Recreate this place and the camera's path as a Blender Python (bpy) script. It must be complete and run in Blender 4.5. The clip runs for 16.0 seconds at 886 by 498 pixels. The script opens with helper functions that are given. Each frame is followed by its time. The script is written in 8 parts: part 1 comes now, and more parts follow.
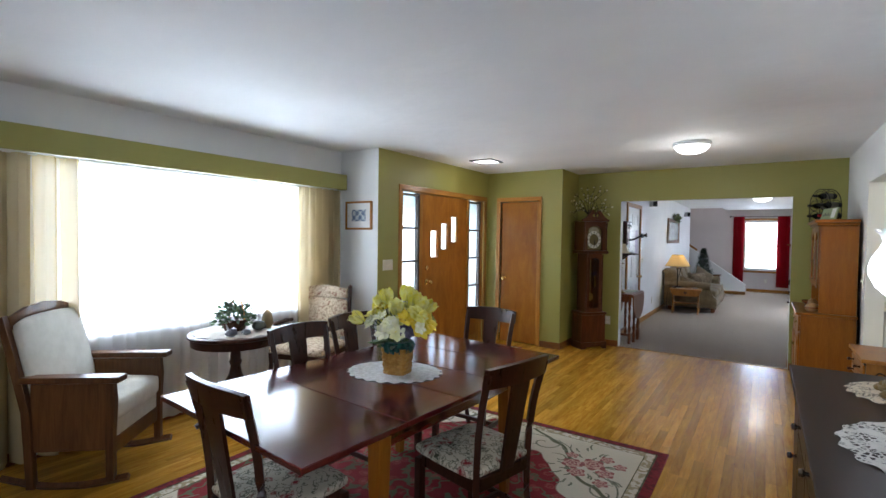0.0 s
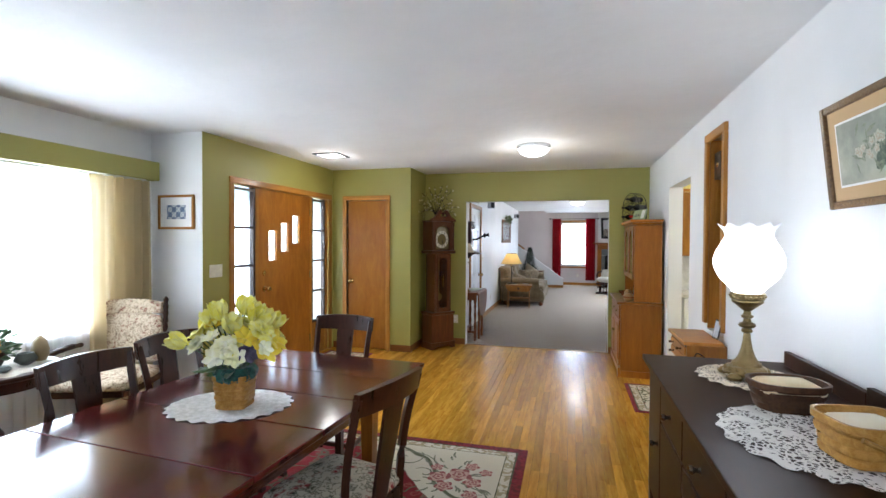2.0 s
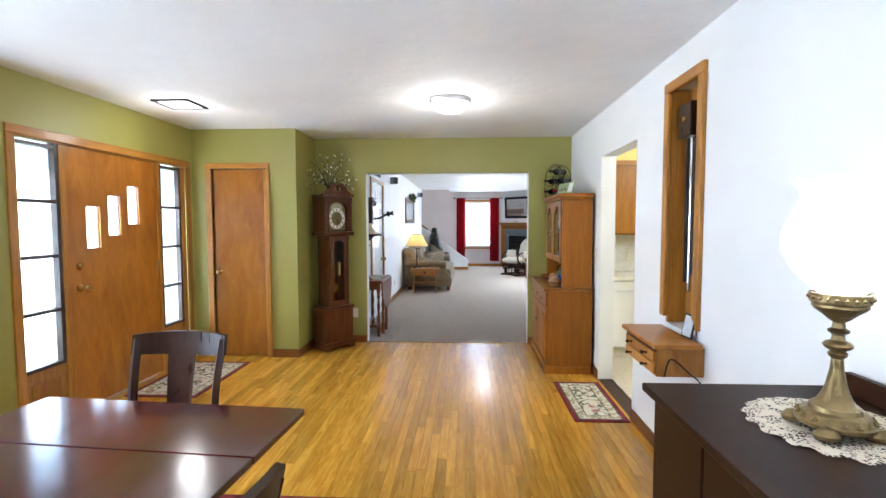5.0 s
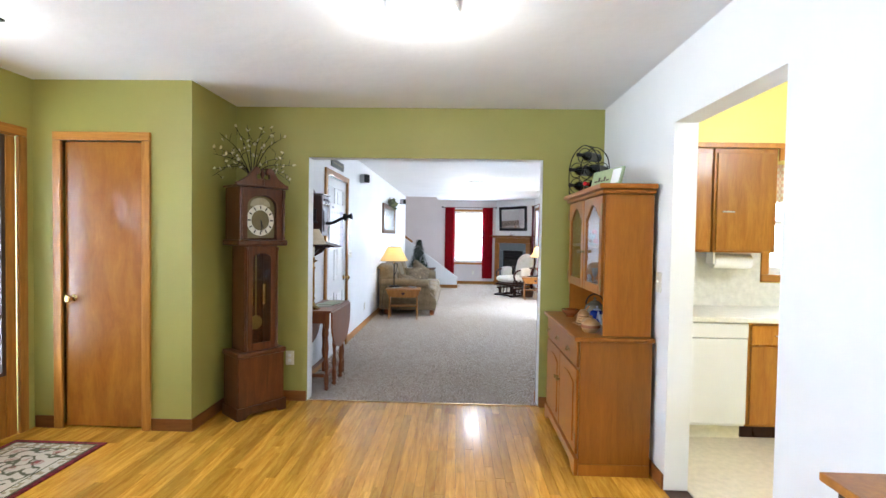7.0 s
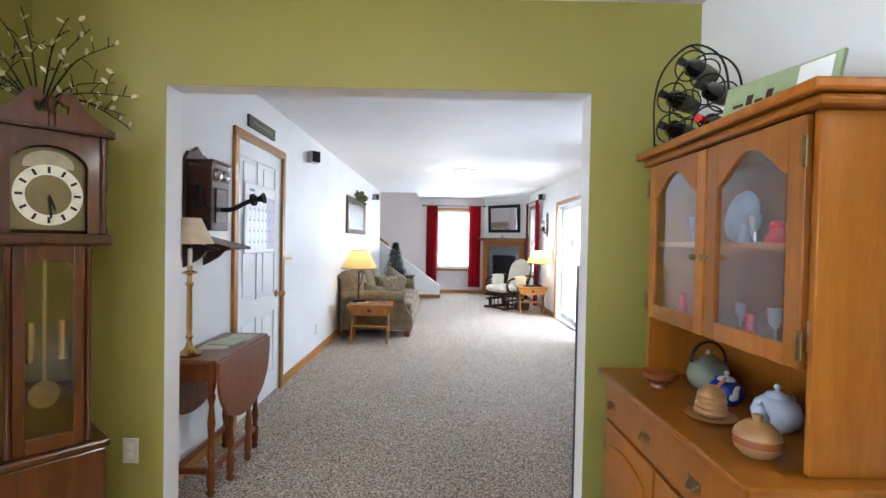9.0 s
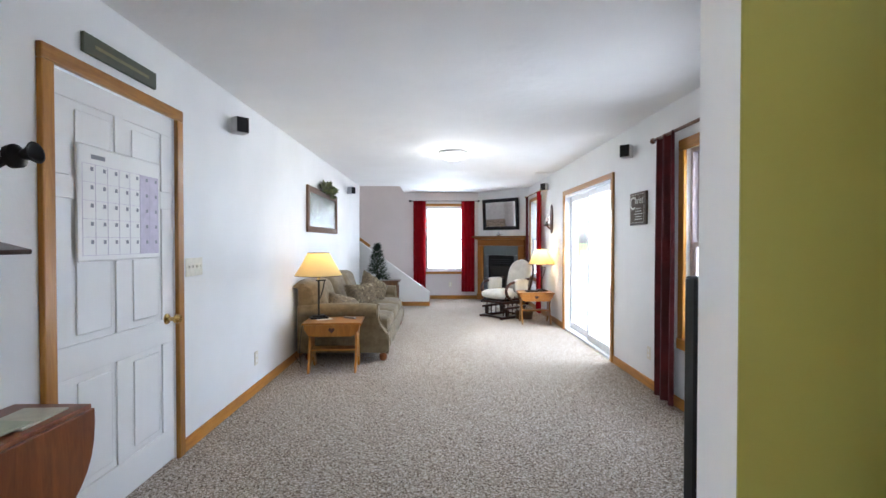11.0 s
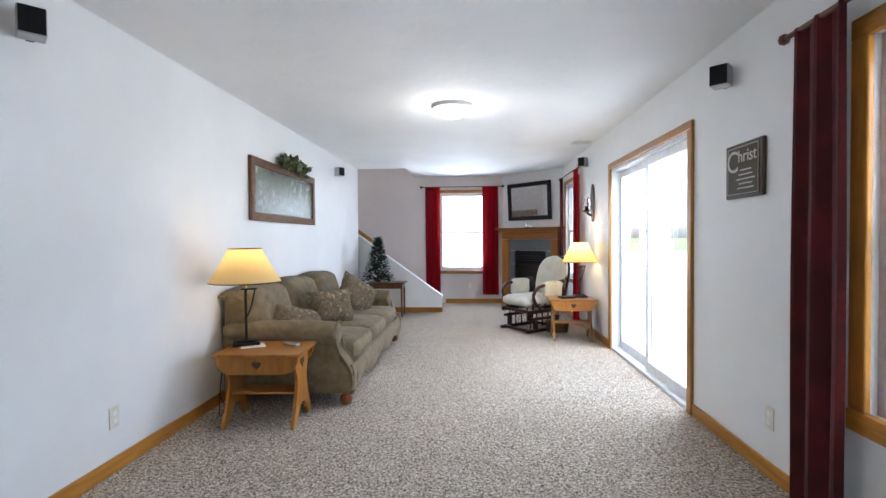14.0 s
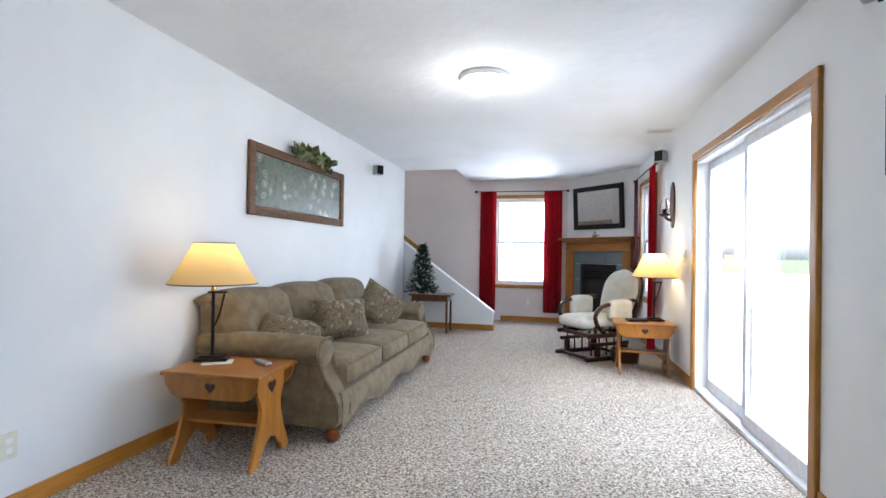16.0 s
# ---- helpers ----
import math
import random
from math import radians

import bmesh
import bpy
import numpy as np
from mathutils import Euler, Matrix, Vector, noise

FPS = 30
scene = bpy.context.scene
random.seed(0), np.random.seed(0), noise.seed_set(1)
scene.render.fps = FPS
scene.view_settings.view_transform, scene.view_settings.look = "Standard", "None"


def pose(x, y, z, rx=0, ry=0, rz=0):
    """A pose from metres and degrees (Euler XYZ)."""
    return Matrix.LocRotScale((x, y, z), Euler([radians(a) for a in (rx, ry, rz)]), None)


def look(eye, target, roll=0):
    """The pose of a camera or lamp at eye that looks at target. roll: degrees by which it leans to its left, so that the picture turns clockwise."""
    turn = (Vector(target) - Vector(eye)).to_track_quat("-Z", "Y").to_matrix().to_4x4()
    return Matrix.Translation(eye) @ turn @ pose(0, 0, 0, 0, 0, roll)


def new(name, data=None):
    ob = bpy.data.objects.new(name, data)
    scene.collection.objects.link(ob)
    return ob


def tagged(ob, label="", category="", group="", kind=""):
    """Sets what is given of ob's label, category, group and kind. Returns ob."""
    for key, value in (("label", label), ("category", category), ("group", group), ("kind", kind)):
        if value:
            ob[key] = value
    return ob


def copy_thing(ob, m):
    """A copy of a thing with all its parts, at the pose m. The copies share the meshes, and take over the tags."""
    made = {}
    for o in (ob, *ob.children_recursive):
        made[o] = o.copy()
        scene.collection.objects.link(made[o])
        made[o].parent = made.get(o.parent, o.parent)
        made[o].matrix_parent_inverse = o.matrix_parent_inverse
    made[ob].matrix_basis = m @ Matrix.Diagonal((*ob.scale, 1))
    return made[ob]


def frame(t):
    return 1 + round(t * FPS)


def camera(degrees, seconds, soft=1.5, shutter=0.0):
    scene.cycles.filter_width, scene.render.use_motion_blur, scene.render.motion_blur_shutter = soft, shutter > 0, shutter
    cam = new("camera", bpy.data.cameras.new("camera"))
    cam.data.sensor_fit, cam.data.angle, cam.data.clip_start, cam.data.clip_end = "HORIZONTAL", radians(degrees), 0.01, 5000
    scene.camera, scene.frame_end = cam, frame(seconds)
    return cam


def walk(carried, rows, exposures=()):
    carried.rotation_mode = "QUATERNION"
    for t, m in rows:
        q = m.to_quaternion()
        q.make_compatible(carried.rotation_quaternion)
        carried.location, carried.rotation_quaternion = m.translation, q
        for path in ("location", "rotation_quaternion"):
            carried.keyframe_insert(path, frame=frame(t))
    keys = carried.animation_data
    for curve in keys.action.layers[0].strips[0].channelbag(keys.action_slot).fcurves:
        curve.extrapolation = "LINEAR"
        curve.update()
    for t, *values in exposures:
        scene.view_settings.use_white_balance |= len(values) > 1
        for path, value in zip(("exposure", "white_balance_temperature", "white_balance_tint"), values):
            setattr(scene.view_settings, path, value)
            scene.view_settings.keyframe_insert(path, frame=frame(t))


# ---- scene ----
cam = camera(86.2, 16.0)
PATH = [
    (0, (0.084, 0.268, 1.504), (-1.04, 1.921, 1.453), 0.8),
    (0.5, (-0.044, 0.33, 1.461), (-1.005, 2.084, 1.429), 0.5),
    (1, (-0.056, 0.42, 1.47), (-0.874, 2.245, 1.435), 0.4),
    (1.5, (-0.101, 0.473, 1.473), (-0.768, 2.358, 1.439), 0.4),
    (2, (-0.165, 0.517, 1.482), (-0.68, 2.449, 1.446), 0.3),
    (2.5, (-0.199, 0.573, 1.488), (-0.584, 2.535, 1.446), 0.6),
    (3, (-0.249, 0.604, 1.479), (-0.524, 2.585, 1.429), 0.8),
    (3.5, (-0.267, 0.63, 1.466), (-0.496, 2.616, 1.414), 0.9),
    (4, (-0.304, 0.799, 1.467), (-0.509, 2.787, 1.39), 0.7),
    (4.5, (-0.333, 1.116, 1.478), (-0.493, 3.107, 1.367), 0.0),
    (5, (-0.385, 1.487, 1.451), (-0.485, 3.481, 1.338), -0.1),
    (7.5, (-0.34, 3.664, 1.391), (-0.39, 5.663, 1.346), 1.2),
    (8, (-0.365, 4.105, 1.376), (-0.384, 6.104, 1.334), 1.2),
    (8.5, (-0.336, 4.545, 1.363), (-0.338, 6.544, 1.325), 1.0),
    (9, (-0.328, 4.954, 1.348), (-0.321, 6.953, 1.312), 1.1),
    (11.5, (-0.155, 6.560, 1.304), (-0.128, 8.560, 1.275), -0.1),
    (12, (-0.138, 6.816, 1.296), (-0.108, 8.815, 1.269), 0.2),
    (12.5, (-0.098, 7.132, 1.298), (-0.055, 9.132, 1.264), 0.3),
    (13, (-0.015, 7.429, 1.284), (0.015, 9.428, 1.24), 0.1),
    (13.5, (0.096, 7.716, 1.269), (0.054, 9.715, 1.223), -0.3),
    (14, (0.202, 7.989, 1.258), (0.072, 9.984, 1.212), -0.5),
    (14.5, (0.3, 8.256, 1.237), (0.087, 10.245, 1.2), -0.2),
    (15, (0.385, 8.509, 1.219), (0.076, 10.485, 1.192), 0.1),
    (15.5, (0.465, 8.71, 1.195), (0.073, 10.671, 1.189), 0.4),
    (16, (0.506, 8.847, 1.159), (0.058, 10.796, 1.175), 0.9),
]
walk(cam, [(t, look(eye, target, roll)) for t, eye, target, roll in PATH],
     [(0, 2.28, 5550, 10), (1.5, 2.58, 5600, 10), (2.5, 3.0, 5600, 10), (3.5, 3.25, 5550, 10), (5.0, 3.22, 5450, 10), (7.5, 3.5, 5400, 10), (9.0, 3.36, 5550, 10), (11.5, 3.06, 5600, 10), (12.5, 3.02, 5600, 10), (14.5, 2.82, 5550, 10), (16.0, 2.90, 5500, 10)])

# ---- light ----
world = bpy.data.worlds.new("world")
scene.world = world
world.use_nodes = True
wn = world.node_tree
sky = wn.nodes.new("ShaderNodeTexSky")
sky.sky_type, sky.sun_disc = "NISHITA", False
sky.sun_elevation, sky.sun_rotation = radians(55), radians(180)
sky.air_density, sky.dust_density = 1.0, 3.0
wn.nodes["Background"].inputs[1].default_value = 0.15
wn.links.new(sky.outputs[0], wn.nodes["Background"].inputs[0])

sun = new("sun", bpy.data.lights.new("sun", "SUN"))
sun.data.energy, sun.data.angle, sun.data.color = 4.5, radians(4), (1, 0.97, 0.92)
sun.matrix_world = look((0, -1, 1.43), (0, 0, 0))


def window_light(name, eye, target, w, h, power, color=(0.93, 0.97, 1.0)):
    o = new(name, bpy.data.lights.new(name, "AREA"))
    o.data.shape, o.data.size, o.data.size_y, o.data.energy, o.data.color = "RECTANGLE", w, h, power, color
    o.matrix_world = look(eye, target)
    return o


def bulb(name, place, power, color=(1, 0.82, 0.6), size=0.05):
    o = new(name, bpy.data.lights.new(name, "POINT"))
    o.data.energy, o.data.color, o.data.shadow_soft_size = power, color, size
    o.location = place
    return o


window_light("daylight_front_window", (-4.12, 2.46, 1.4), (0, 2.46, 1.3), 2.25, 1.25, 26)
window_light("daylight_front_door", (-3.7, 5.4, 1.15), (0, 5.6, 0.5), 1.9, 1.3, 13)
window_light("daylight_far_window", (-0.02, 17.5, 1.4), (-0.02, 10, 1.3), 0.9, 1.4, 8)
window_light("daylight_slider", (2.5, 12.4, 2.4), (0.3, 12.4, 0.2), 2.0, 0.8, 19)
window_light("daylight_side_window", (2.3, 9.2, 1.75), (-1.7, 9.5, 1.0), 1.3, 1.2, 5)
window_light("daylight_kitchen", (2.6, 7.45, 1.6), (2.4, 5, 1.0), 0.9, 0.8, 5)
window_light("daylight_stairwell", (-2.6, 16.5, 4.4), (-2.2, 16.5, 0.5), 1.2, 0.8, 2.5, (1.0, 0.90, 0.84))
# Added fill from behind the camera; the wall there has no window.
window_light("fill_behind_camera", (0.0, -1.5, 1.5), (0.0, 4, 1.2), 1.6, 1.4, 4)

# ---- materials ----


def nodes_of(name):
    m = bpy.data.materials.new(name)
    m.use_nodes = True
    return m, m.node_tree.nodes, m.node_tree.links, m.node_tree.nodes["Principled BSDF"]


def ramp(ns, stops):
    r = ns.new("ShaderNodeValToRGB")
    while len(r.color_ramp.elements) < len(stops):
        r.color_ramp.elements.new(0.5)
    for e, (p, c) in zip(r.color_ramp.elements, stops):
        e.position, e.color = p, (*c, 1)
    return r


def coords(ns, ls, scale=(1, 1, 1), kind="Object"):
    t, m = ns.new("ShaderNodeTexCoord"), ns.new("ShaderNodeMapping")
    m.inputs["Scale"].default_value = scale
    ls.new(t.outputs[kind], m.inputs[0])
    return m.outputs[0]


def noise_tex(ns, ls, vec, scale, detail=4, rough=0.55):
    n = ns.new("ShaderNodeTexNoise")
    n.inputs["Scale"].default_value, n.inputs["Detail"].default_value, n.inputs["Roughness"].default_value = scale, detail, rough
    ls.new(vec, n.inputs[0])
    return n


def bump(ns, ls, bs, height, strength, dist=0.01):
    b = ns.new("ShaderNodeBump")
    b.inputs["Strength"].default_value, b.inputs["Distance"].default_value = strength, dist
    ls.new(height, b.inputs["Height"])
    ls.new(b.outputs[0], bs.inputs["Normal"])


def mixc(ns, ls, fac, a, b, kind="MIX"):
    m = ns.new("ShaderNodeMix")
    m.data_type, m.blend_type = "RGBA", kind
    for v, i in ((fac, 0), (a, 6), (b, 7)):
        if isinstance(v, (int, float)):
            m.inputs[i].default_value = v
        elif isinstance(v, tuple):
            m.inputs[i].default_value = (*v, 1)
        else:
            ls.new(v, m.inputs[i])
    return m.outputs[2]


def tint(c, k):
    return tuple(min(1, v * k) for v in c)


def paint(name, color, rough=0.6, relief=0.15, scale=60, vary=0.06):
    m, ns, ls, bs = nodes_of(name)
    v = coords(ns, ls)
    big, fine = noise_tex(ns, ls, v, 1.3, 3), noise_tex(ns, ls, v, scale, 6)
    r = ramp(ns, [(0.3, tint(color, 1 - vary)), (0.7, tint(color, 1 + vary / 2))])
    ls.new(big.outputs[0], r.inputs[0])
    ls.new(r.outputs[0], bs.inputs["Base Color"])
    bs.inputs["Roughness"].default_value = rough
    bump(ns, ls, bs, fine.outputs[0], relief, 0.012 if relief > 0.5 else 0.004)
    return m


def wood(name, dark, light, grain=(12, 12, 1.0), rough=0.35, coat=0.2, island=False, vary=0.25, relief=0.12, gloss_vary=0.1):
    m, ns, ls, bs = nodes_of(name)
    v = coords(ns, ls, grain)
    rnd = ns.new("ShaderNodeNewGeometry").outputs["Random Per Island"] if island else ns.new("ShaderNodeObjectInfo").outputs["Random"]
    add = ns.new("ShaderNodeVectorMath")
    sc = ns.new("ShaderNodeMath")
    sc.operation, sc.inputs[1].default_value = "MULTIPLY", 37.0
    ls.new(rnd, sc.inputs[0])
    ls.new(v, add.inputs[0])
    ls.new(sc.outputs[0], add.inputs[1])
    a = noise_tex(ns, ls, add.outputs[0], 2.2, 6, 0.65)
    a.inputs["Distortion"].default_value = 0.6
    f = noise_tex(ns, ls, add.outputs[0], 14, 3, 0.6)
    r = ramp(ns, [(0.3, dark), (0.52, tint(tuple((p + q) / 2 for p, q in zip(dark, light)), 1.0)), (0.72, light)])
    ls.new(a.outputs[0], r.inputs[0])
    rr = ramp(ns, [(0, (1 - vary,) * 3), (1, (1 + vary * 0.6,) * 3)])
    ls.new(rnd, rr.inputs[0])
    c1 = mixc(ns, ls, 1.0, r.outputs[0], rr.outputs[0], "MULTIPLY")
    fr = ramp(ns, [(0.35, (0.86, 0.84, 0.82)), (0.6, (1, 1, 1))])
    ls.new(f.outputs[0], fr.inputs[0])
    ls.new(mixc(ns, ls, 0.6, c1, fr.outputs[0], "MULTIPLY"), bs.inputs["Base Color"])
    rg = ns.new("ShaderNodeMapRange")
    rg.inputs[3].default_value, rg.inputs[4].default_value = max(0.03, rough - gloss_vary * 0.8), rough + gloss_vary * 1.2
    ls.new(a.outputs[0], rg.inputs[0])
    ls.new(rg.outputs[0], bs.inputs["Roughness"])
    bs.inputs["Specular IOR Level"].default_value = 0.3
    bs.inputs["Coat Weight"].default_value, bs.inputs["Coat Roughness"].default_value = coat, 0.12
    bump(ns, ls, bs, f.outputs[0], relief, 0.002)
    return m


def cloth(name, c1, c2, scale=30, rough=0.9, fine=350, relief=0.4, lo=0.4, hi=0.6, sheen=0.2):
    m, ns, ls, bs = nodes_of(name)
    v = coords(ns, ls)
    n = noise_tex(ns, ls, v, scale, 5, 0.6)
    r = ramp(ns, [(lo, c1), (hi, c2)])
    ls.new(n.outputs[0], r.inputs[0])
    ls.new(r.outputs[0], bs.inputs["Base Color"])
    bs.inputs["Roughness"].default_value = rough
    bs.inputs["Sheen Weight"].default_value = sheen
    f = noise_tex(ns, ls, v, fine, 2, 0.6)
    bump(ns, ls, bs, f.outputs[0], relief, 0.003)
    return m


def floral(name, ground, flower, leaf, scale=14):
    m, ns, ls, bs = nodes_of(name)
    v = coords(ns, ls)
    vo = ns.new("ShaderNodeTexVoronoi")
    vo.inputs["Scale"].default_value = scale
    w = noise_tex(ns, ls, v, 9, 3)
    wm = mixc(ns, ls, 0.12, v, w.outputs[1])
    ls.new(wm, vo.inputs[0])
    r = ramp(ns, [(0.16, (1, 1, 1)), (0.24, (0, 0, 0)), (0.30, (0.9, 0.9, 0.9)), (0.37, (0, 0, 0))])
    ls.new(vo.outputs[0], r.inputs[0])
    n2 = noise_tex(ns, ls, v, scale * 1.6, 3)
    lr = ramp(ns, [(0.5, (0, 0, 0)), (0.54, (1, 1, 1)), (0.58, (0, 0, 0))])
    ls.new(n2.outputs[0], lr.inputs[0])
    c = mixc(ns, ls, lr.outputs[0], ground, leaf)
    pick = noise_tex(ns, ls, v, scale * 0.35, 1)
    fr = ramp(ns, [(0.42, leaf), (0.5, flower)])
    ls.new(pick.outputs[0], fr.inputs[0])
    ls.new(mixc(ns, ls, r.outputs[0], c, fr.outputs[0]), bs.inputs["Base Color"])
    bs.inputs["Roughness"].default_value = 0.85
    f = noise_tex(ns, ls, v, 400, 2)
    bump(ns, ls, bs, f.outputs[0], 0.35, 0.003)
    return m


def plain(name, color, rough=0.5, metal=0.0, glow=0.0, glow_color=None, alpha=1.0, trans=0.0, relief=0.0):
    m, ns, ls, bs = nodes_of(name)
    v = coords(ns, ls)
    n = noise_tex(ns, ls, v, 25, 4)
    r = ramp(ns, [(0.3, tint(color, 0.88)), (0.7, tint(color, 1.06))])
    ls.new(n.outputs[0], r.inputs[0])
    ls.new(r.outputs[0], bs.inputs["Base Color"])
    bs.inputs["Roughness"].default_value, bs.inputs["Metallic"].default_value = rough, metal
    bs.inputs["Transmission Weight"].default_value = trans
    if glow:
        bs.inputs["Emission Color"].default_value = (*(glow_color or color), 1)
        bs.inputs["Emission Strength"].default_value = glow
    if relief:
        bump(ns, ls, bs, n.outputs[0], relief, 0.01)
    return m


def sheer_mat(name, color, clear, solid=0.5):
    m, ns, ls, bs = nodes_of(name)
    out = ns["Material Output"]
    tr, tl, df, mx, m2 = (ns.new("ShaderNode" + k) for k in ("BsdfTransparent", "BsdfTranslucent", "BsdfDiffuse", "MixShader", "MixShader"))
    tl.inputs[0].default_value = df.inputs[0].default_value = (*color, 1)
    mx.inputs[0].default_value = solid
    w = ns.new("ShaderNodeMapRange")
    n = noise_tex(ns, ls, coords(ns, ls, (1, 1, 1)), 700, 1)
    w.inputs[3].default_value, w.inputs[4].default_value = max(0.0, 1 - clear - 0.1), min(1, 1 - clear + 0.1)
    ls.new(n.outputs[0], w.inputs[0])
    ls.new(w.outputs[0], m2.inputs[0])
    ls.new(tl.outputs[0], mx.inputs[1])
    ls.new(df.outputs[0], mx.inputs[2])
    ls.new(tr.outputs[0], m2.inputs[1])
    ls.new(mx.outputs[0], m2.inputs[2])
    ls.new(m2.outputs[0], out.inputs[0])
    return m


def lace_mat(name, color, scale):
    m, ns, ls, bs = nodes_of(name)
    v = coords(ns, ls)
    vo = ns.new("ShaderNodeTexVoronoi")
    vo.feature = "DISTANCE_TO_EDGE"
    vo.inputs["Scale"].default_value = scale
    ls.new(v, vo.inputs[0])
    r = ramp(ns, [(0.12, (1, 1, 1)), (0.2, (0, 0, 0))])
    ls.new(vo.outputs[0], r.inputs[0])
    wv = noise_tex(ns, ls, v, scale * 0.25, 2)
    solid = ramp(ns, [(0.5, (0, 0, 0)), (0.56, (1, 1, 1))])
    ls.new(wv.outputs[0], solid.inputs[0])
    mx = mixc(ns, ls, 1.0, r.outputs[0], solid.outputs[0], "LIGHTEN")
    ls.new(mx, bs.inputs["Alpha"])
    bs.inputs["Base Color"].default_value = (*color, 1)
    bs.inputs["Roughness"].default_value = 0.9
    bump(ns, ls, bs, vo.outputs[0], 0.6, 0.004)
    return m


WHITE = paint("white_wall_paint", (0.77, 0.77, 0.76))
GREEN = paint("olive_wall_paint", (0.325, 0.30, 0.068), 0.45)
YELLOW = paint("yellow_wall_paint", (0.8, 0.68, 0.2), 0.5)
CEIL = paint("ceiling_plaster", (0.80, 0.80, 0.80), 0.75, 0.55, 7, 0.05)
OAKTRIM = wood("oak_trim", (0.31, 0.125, 0.016), (0.52, 0.24, 0.038), (14, 14, 1.2), 0.35)
OAKTRIM_Y = wood("oak_trim_long", (0.31, 0.125, 0.016), (0.52, 0.24, 0.038), (14, 1.2, 14), 0.35)
OAKTRIM_X = wood("oak_trim_cross", (0.31, 0.125, 0.016), (0.52, 0.24, 0.038), (1.2, 14, 14), 0.35)
DOORWOOD = wood("birch_door_veneer", (0.33, 0.108, 0.010), (0.52, 0.212, 0.024), (4, 4, 1.1), 0.3, 0.35)
PLANK = wood("oak_floor_strip", (0.42, 0.178, 0.014), (0.72, 0.395, 0.045), (16, 1.6, 16), 0.16, 0.2, False, 0.27)
PLANKS = wood("oak_floor_strips", (0.42, 0.178, 0.014), (0.72, 0.395, 0.045), (16, 1.6, 16), 0.16, 0.2, True, 0.27)
UNDER = plain("dark_subfloor", (0.06, 0.03, 0.015), 0.8)
TABLEWOOD = wood("cherry_red_varnish", (0.05, 0.005, 0.006), (0.105, 0.012, 0.012), (9, 1.2, 9), 0.14, 0.6, False, 0.1, 0.05)
DARKWOOD = wood("dark_walnut", (0.022, 0.0065, 0.003), (0.060, 0.018, 0.008), (12, 12, 1.5), 0.28, 0.08)
BOARDWOOD = wood("espresso_sideboard", (0.020, 0.0075, 0.0035), (0.036, 0.014, 0.006), (10, 1.2, 10), 0.38, 0.0, False, 0.08, 0.02, 0.03)
BOARDWOOD.node_tree.nodes["Principled BSDF"].inputs["Specular IOR Level"].default_value = 0.12
MAPLE = wood("honey_maple", (0.25, 0.077, 0.005), (0.35, 0.126, 0.0095), (9, 9, 1.1), 0.3, 0.12)
PINE = wood("knotty_pine", (0.29, 0.105, 0.014), (0.48, 0.205, 0.034), (7, 7, 1.4), 0.35, 0.2)
CLOCKWOOD = wood("clock_cherry", (0.055, 0.016, 0.004), (0.125, 0.038, 0.010), (10, 10, 1.2), 0.3, 0.3)
DARKTRIM_X = wood("stained_oak_skirting_cross", (0.16, 0.05, 0.010), (0.27, 0.10, 0.018), (1.2, 14, 14), 0.35)
DARKTRIM_Y = wood("stained_oak_skirting_long", (0.16, 0.05, 0.010), (0.27, 0.10, 0.018), (14, 1.2, 14), 0.35)
WHITEGLOSS = paint("white_gloss_paint", (0.8, 0.8, 0.79), 0.35, 0.05)
VINYL = plain("white_vinyl_frame", (0.75, 0.75, 0.76), 0.4)
BLACK = plain("black_plastic", (0.012, 0.012, 0.013), 0.45)
BLACK.node_tree.nodes["Principled BSDF"].inputs["Specular IOR Level"].default_value = 0.22
BRASS = plain("worn_brass", (0.55, 0.36, 0.12), 0.25, 1.0)
ANTBRASS = plain("antique_brass", (0.27, 0.20, 0.09), 0.36, 1.0, relief=0.9)
STEEL = plain("chrome_steel", (0.7, 0.7, 0.7), 0.15, 1.0)
IRON = plain("black_iron", (0.02, 0.018, 0.016), 0.45, 0.7)
IVORY = plain("ivory_plastic", (0.72, 0.68, 0.56), 0.4)
CREAM = cloth("cream_upholstery", (0.62, 0.60, 0.52), (0.70, 0.68, 0.60), 8)
OLIVE = cloth("olive_chenille", (0.132, 0.094, 0.046), (0.188, 0.139, 0.072), 12, sheen=0.08)
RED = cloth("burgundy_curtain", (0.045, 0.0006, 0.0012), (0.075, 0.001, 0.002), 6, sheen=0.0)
DRAPE = sheer_mat("cream_drape", (0.56, 0.46, 0.27), 0.0, 0.75)
SHEER = sheer_mat("white_sheer", (0.9, 0.9, 0.88), 0.35)
GLASS = plain("window_glass", (1, 1, 1), 0.0, trans=1.0)
LAMPGLOW = plain("lit_opal_glass", (1, 0.95, 0.88), 0.3, glow=0.9)
OPAL = sheer_mat("lit_milk_glass", (0.93, 0.95, 0.98), 0.0, 0.25)
SHADEGLOW = sheer_mat("lamp_shade_parchment", (0.80, 0.60, 0.27), 0.0, 0.62)
MIRROR = plain("mirror_glass", (0.9, 0.9, 0.9), 0.02, 1.0)


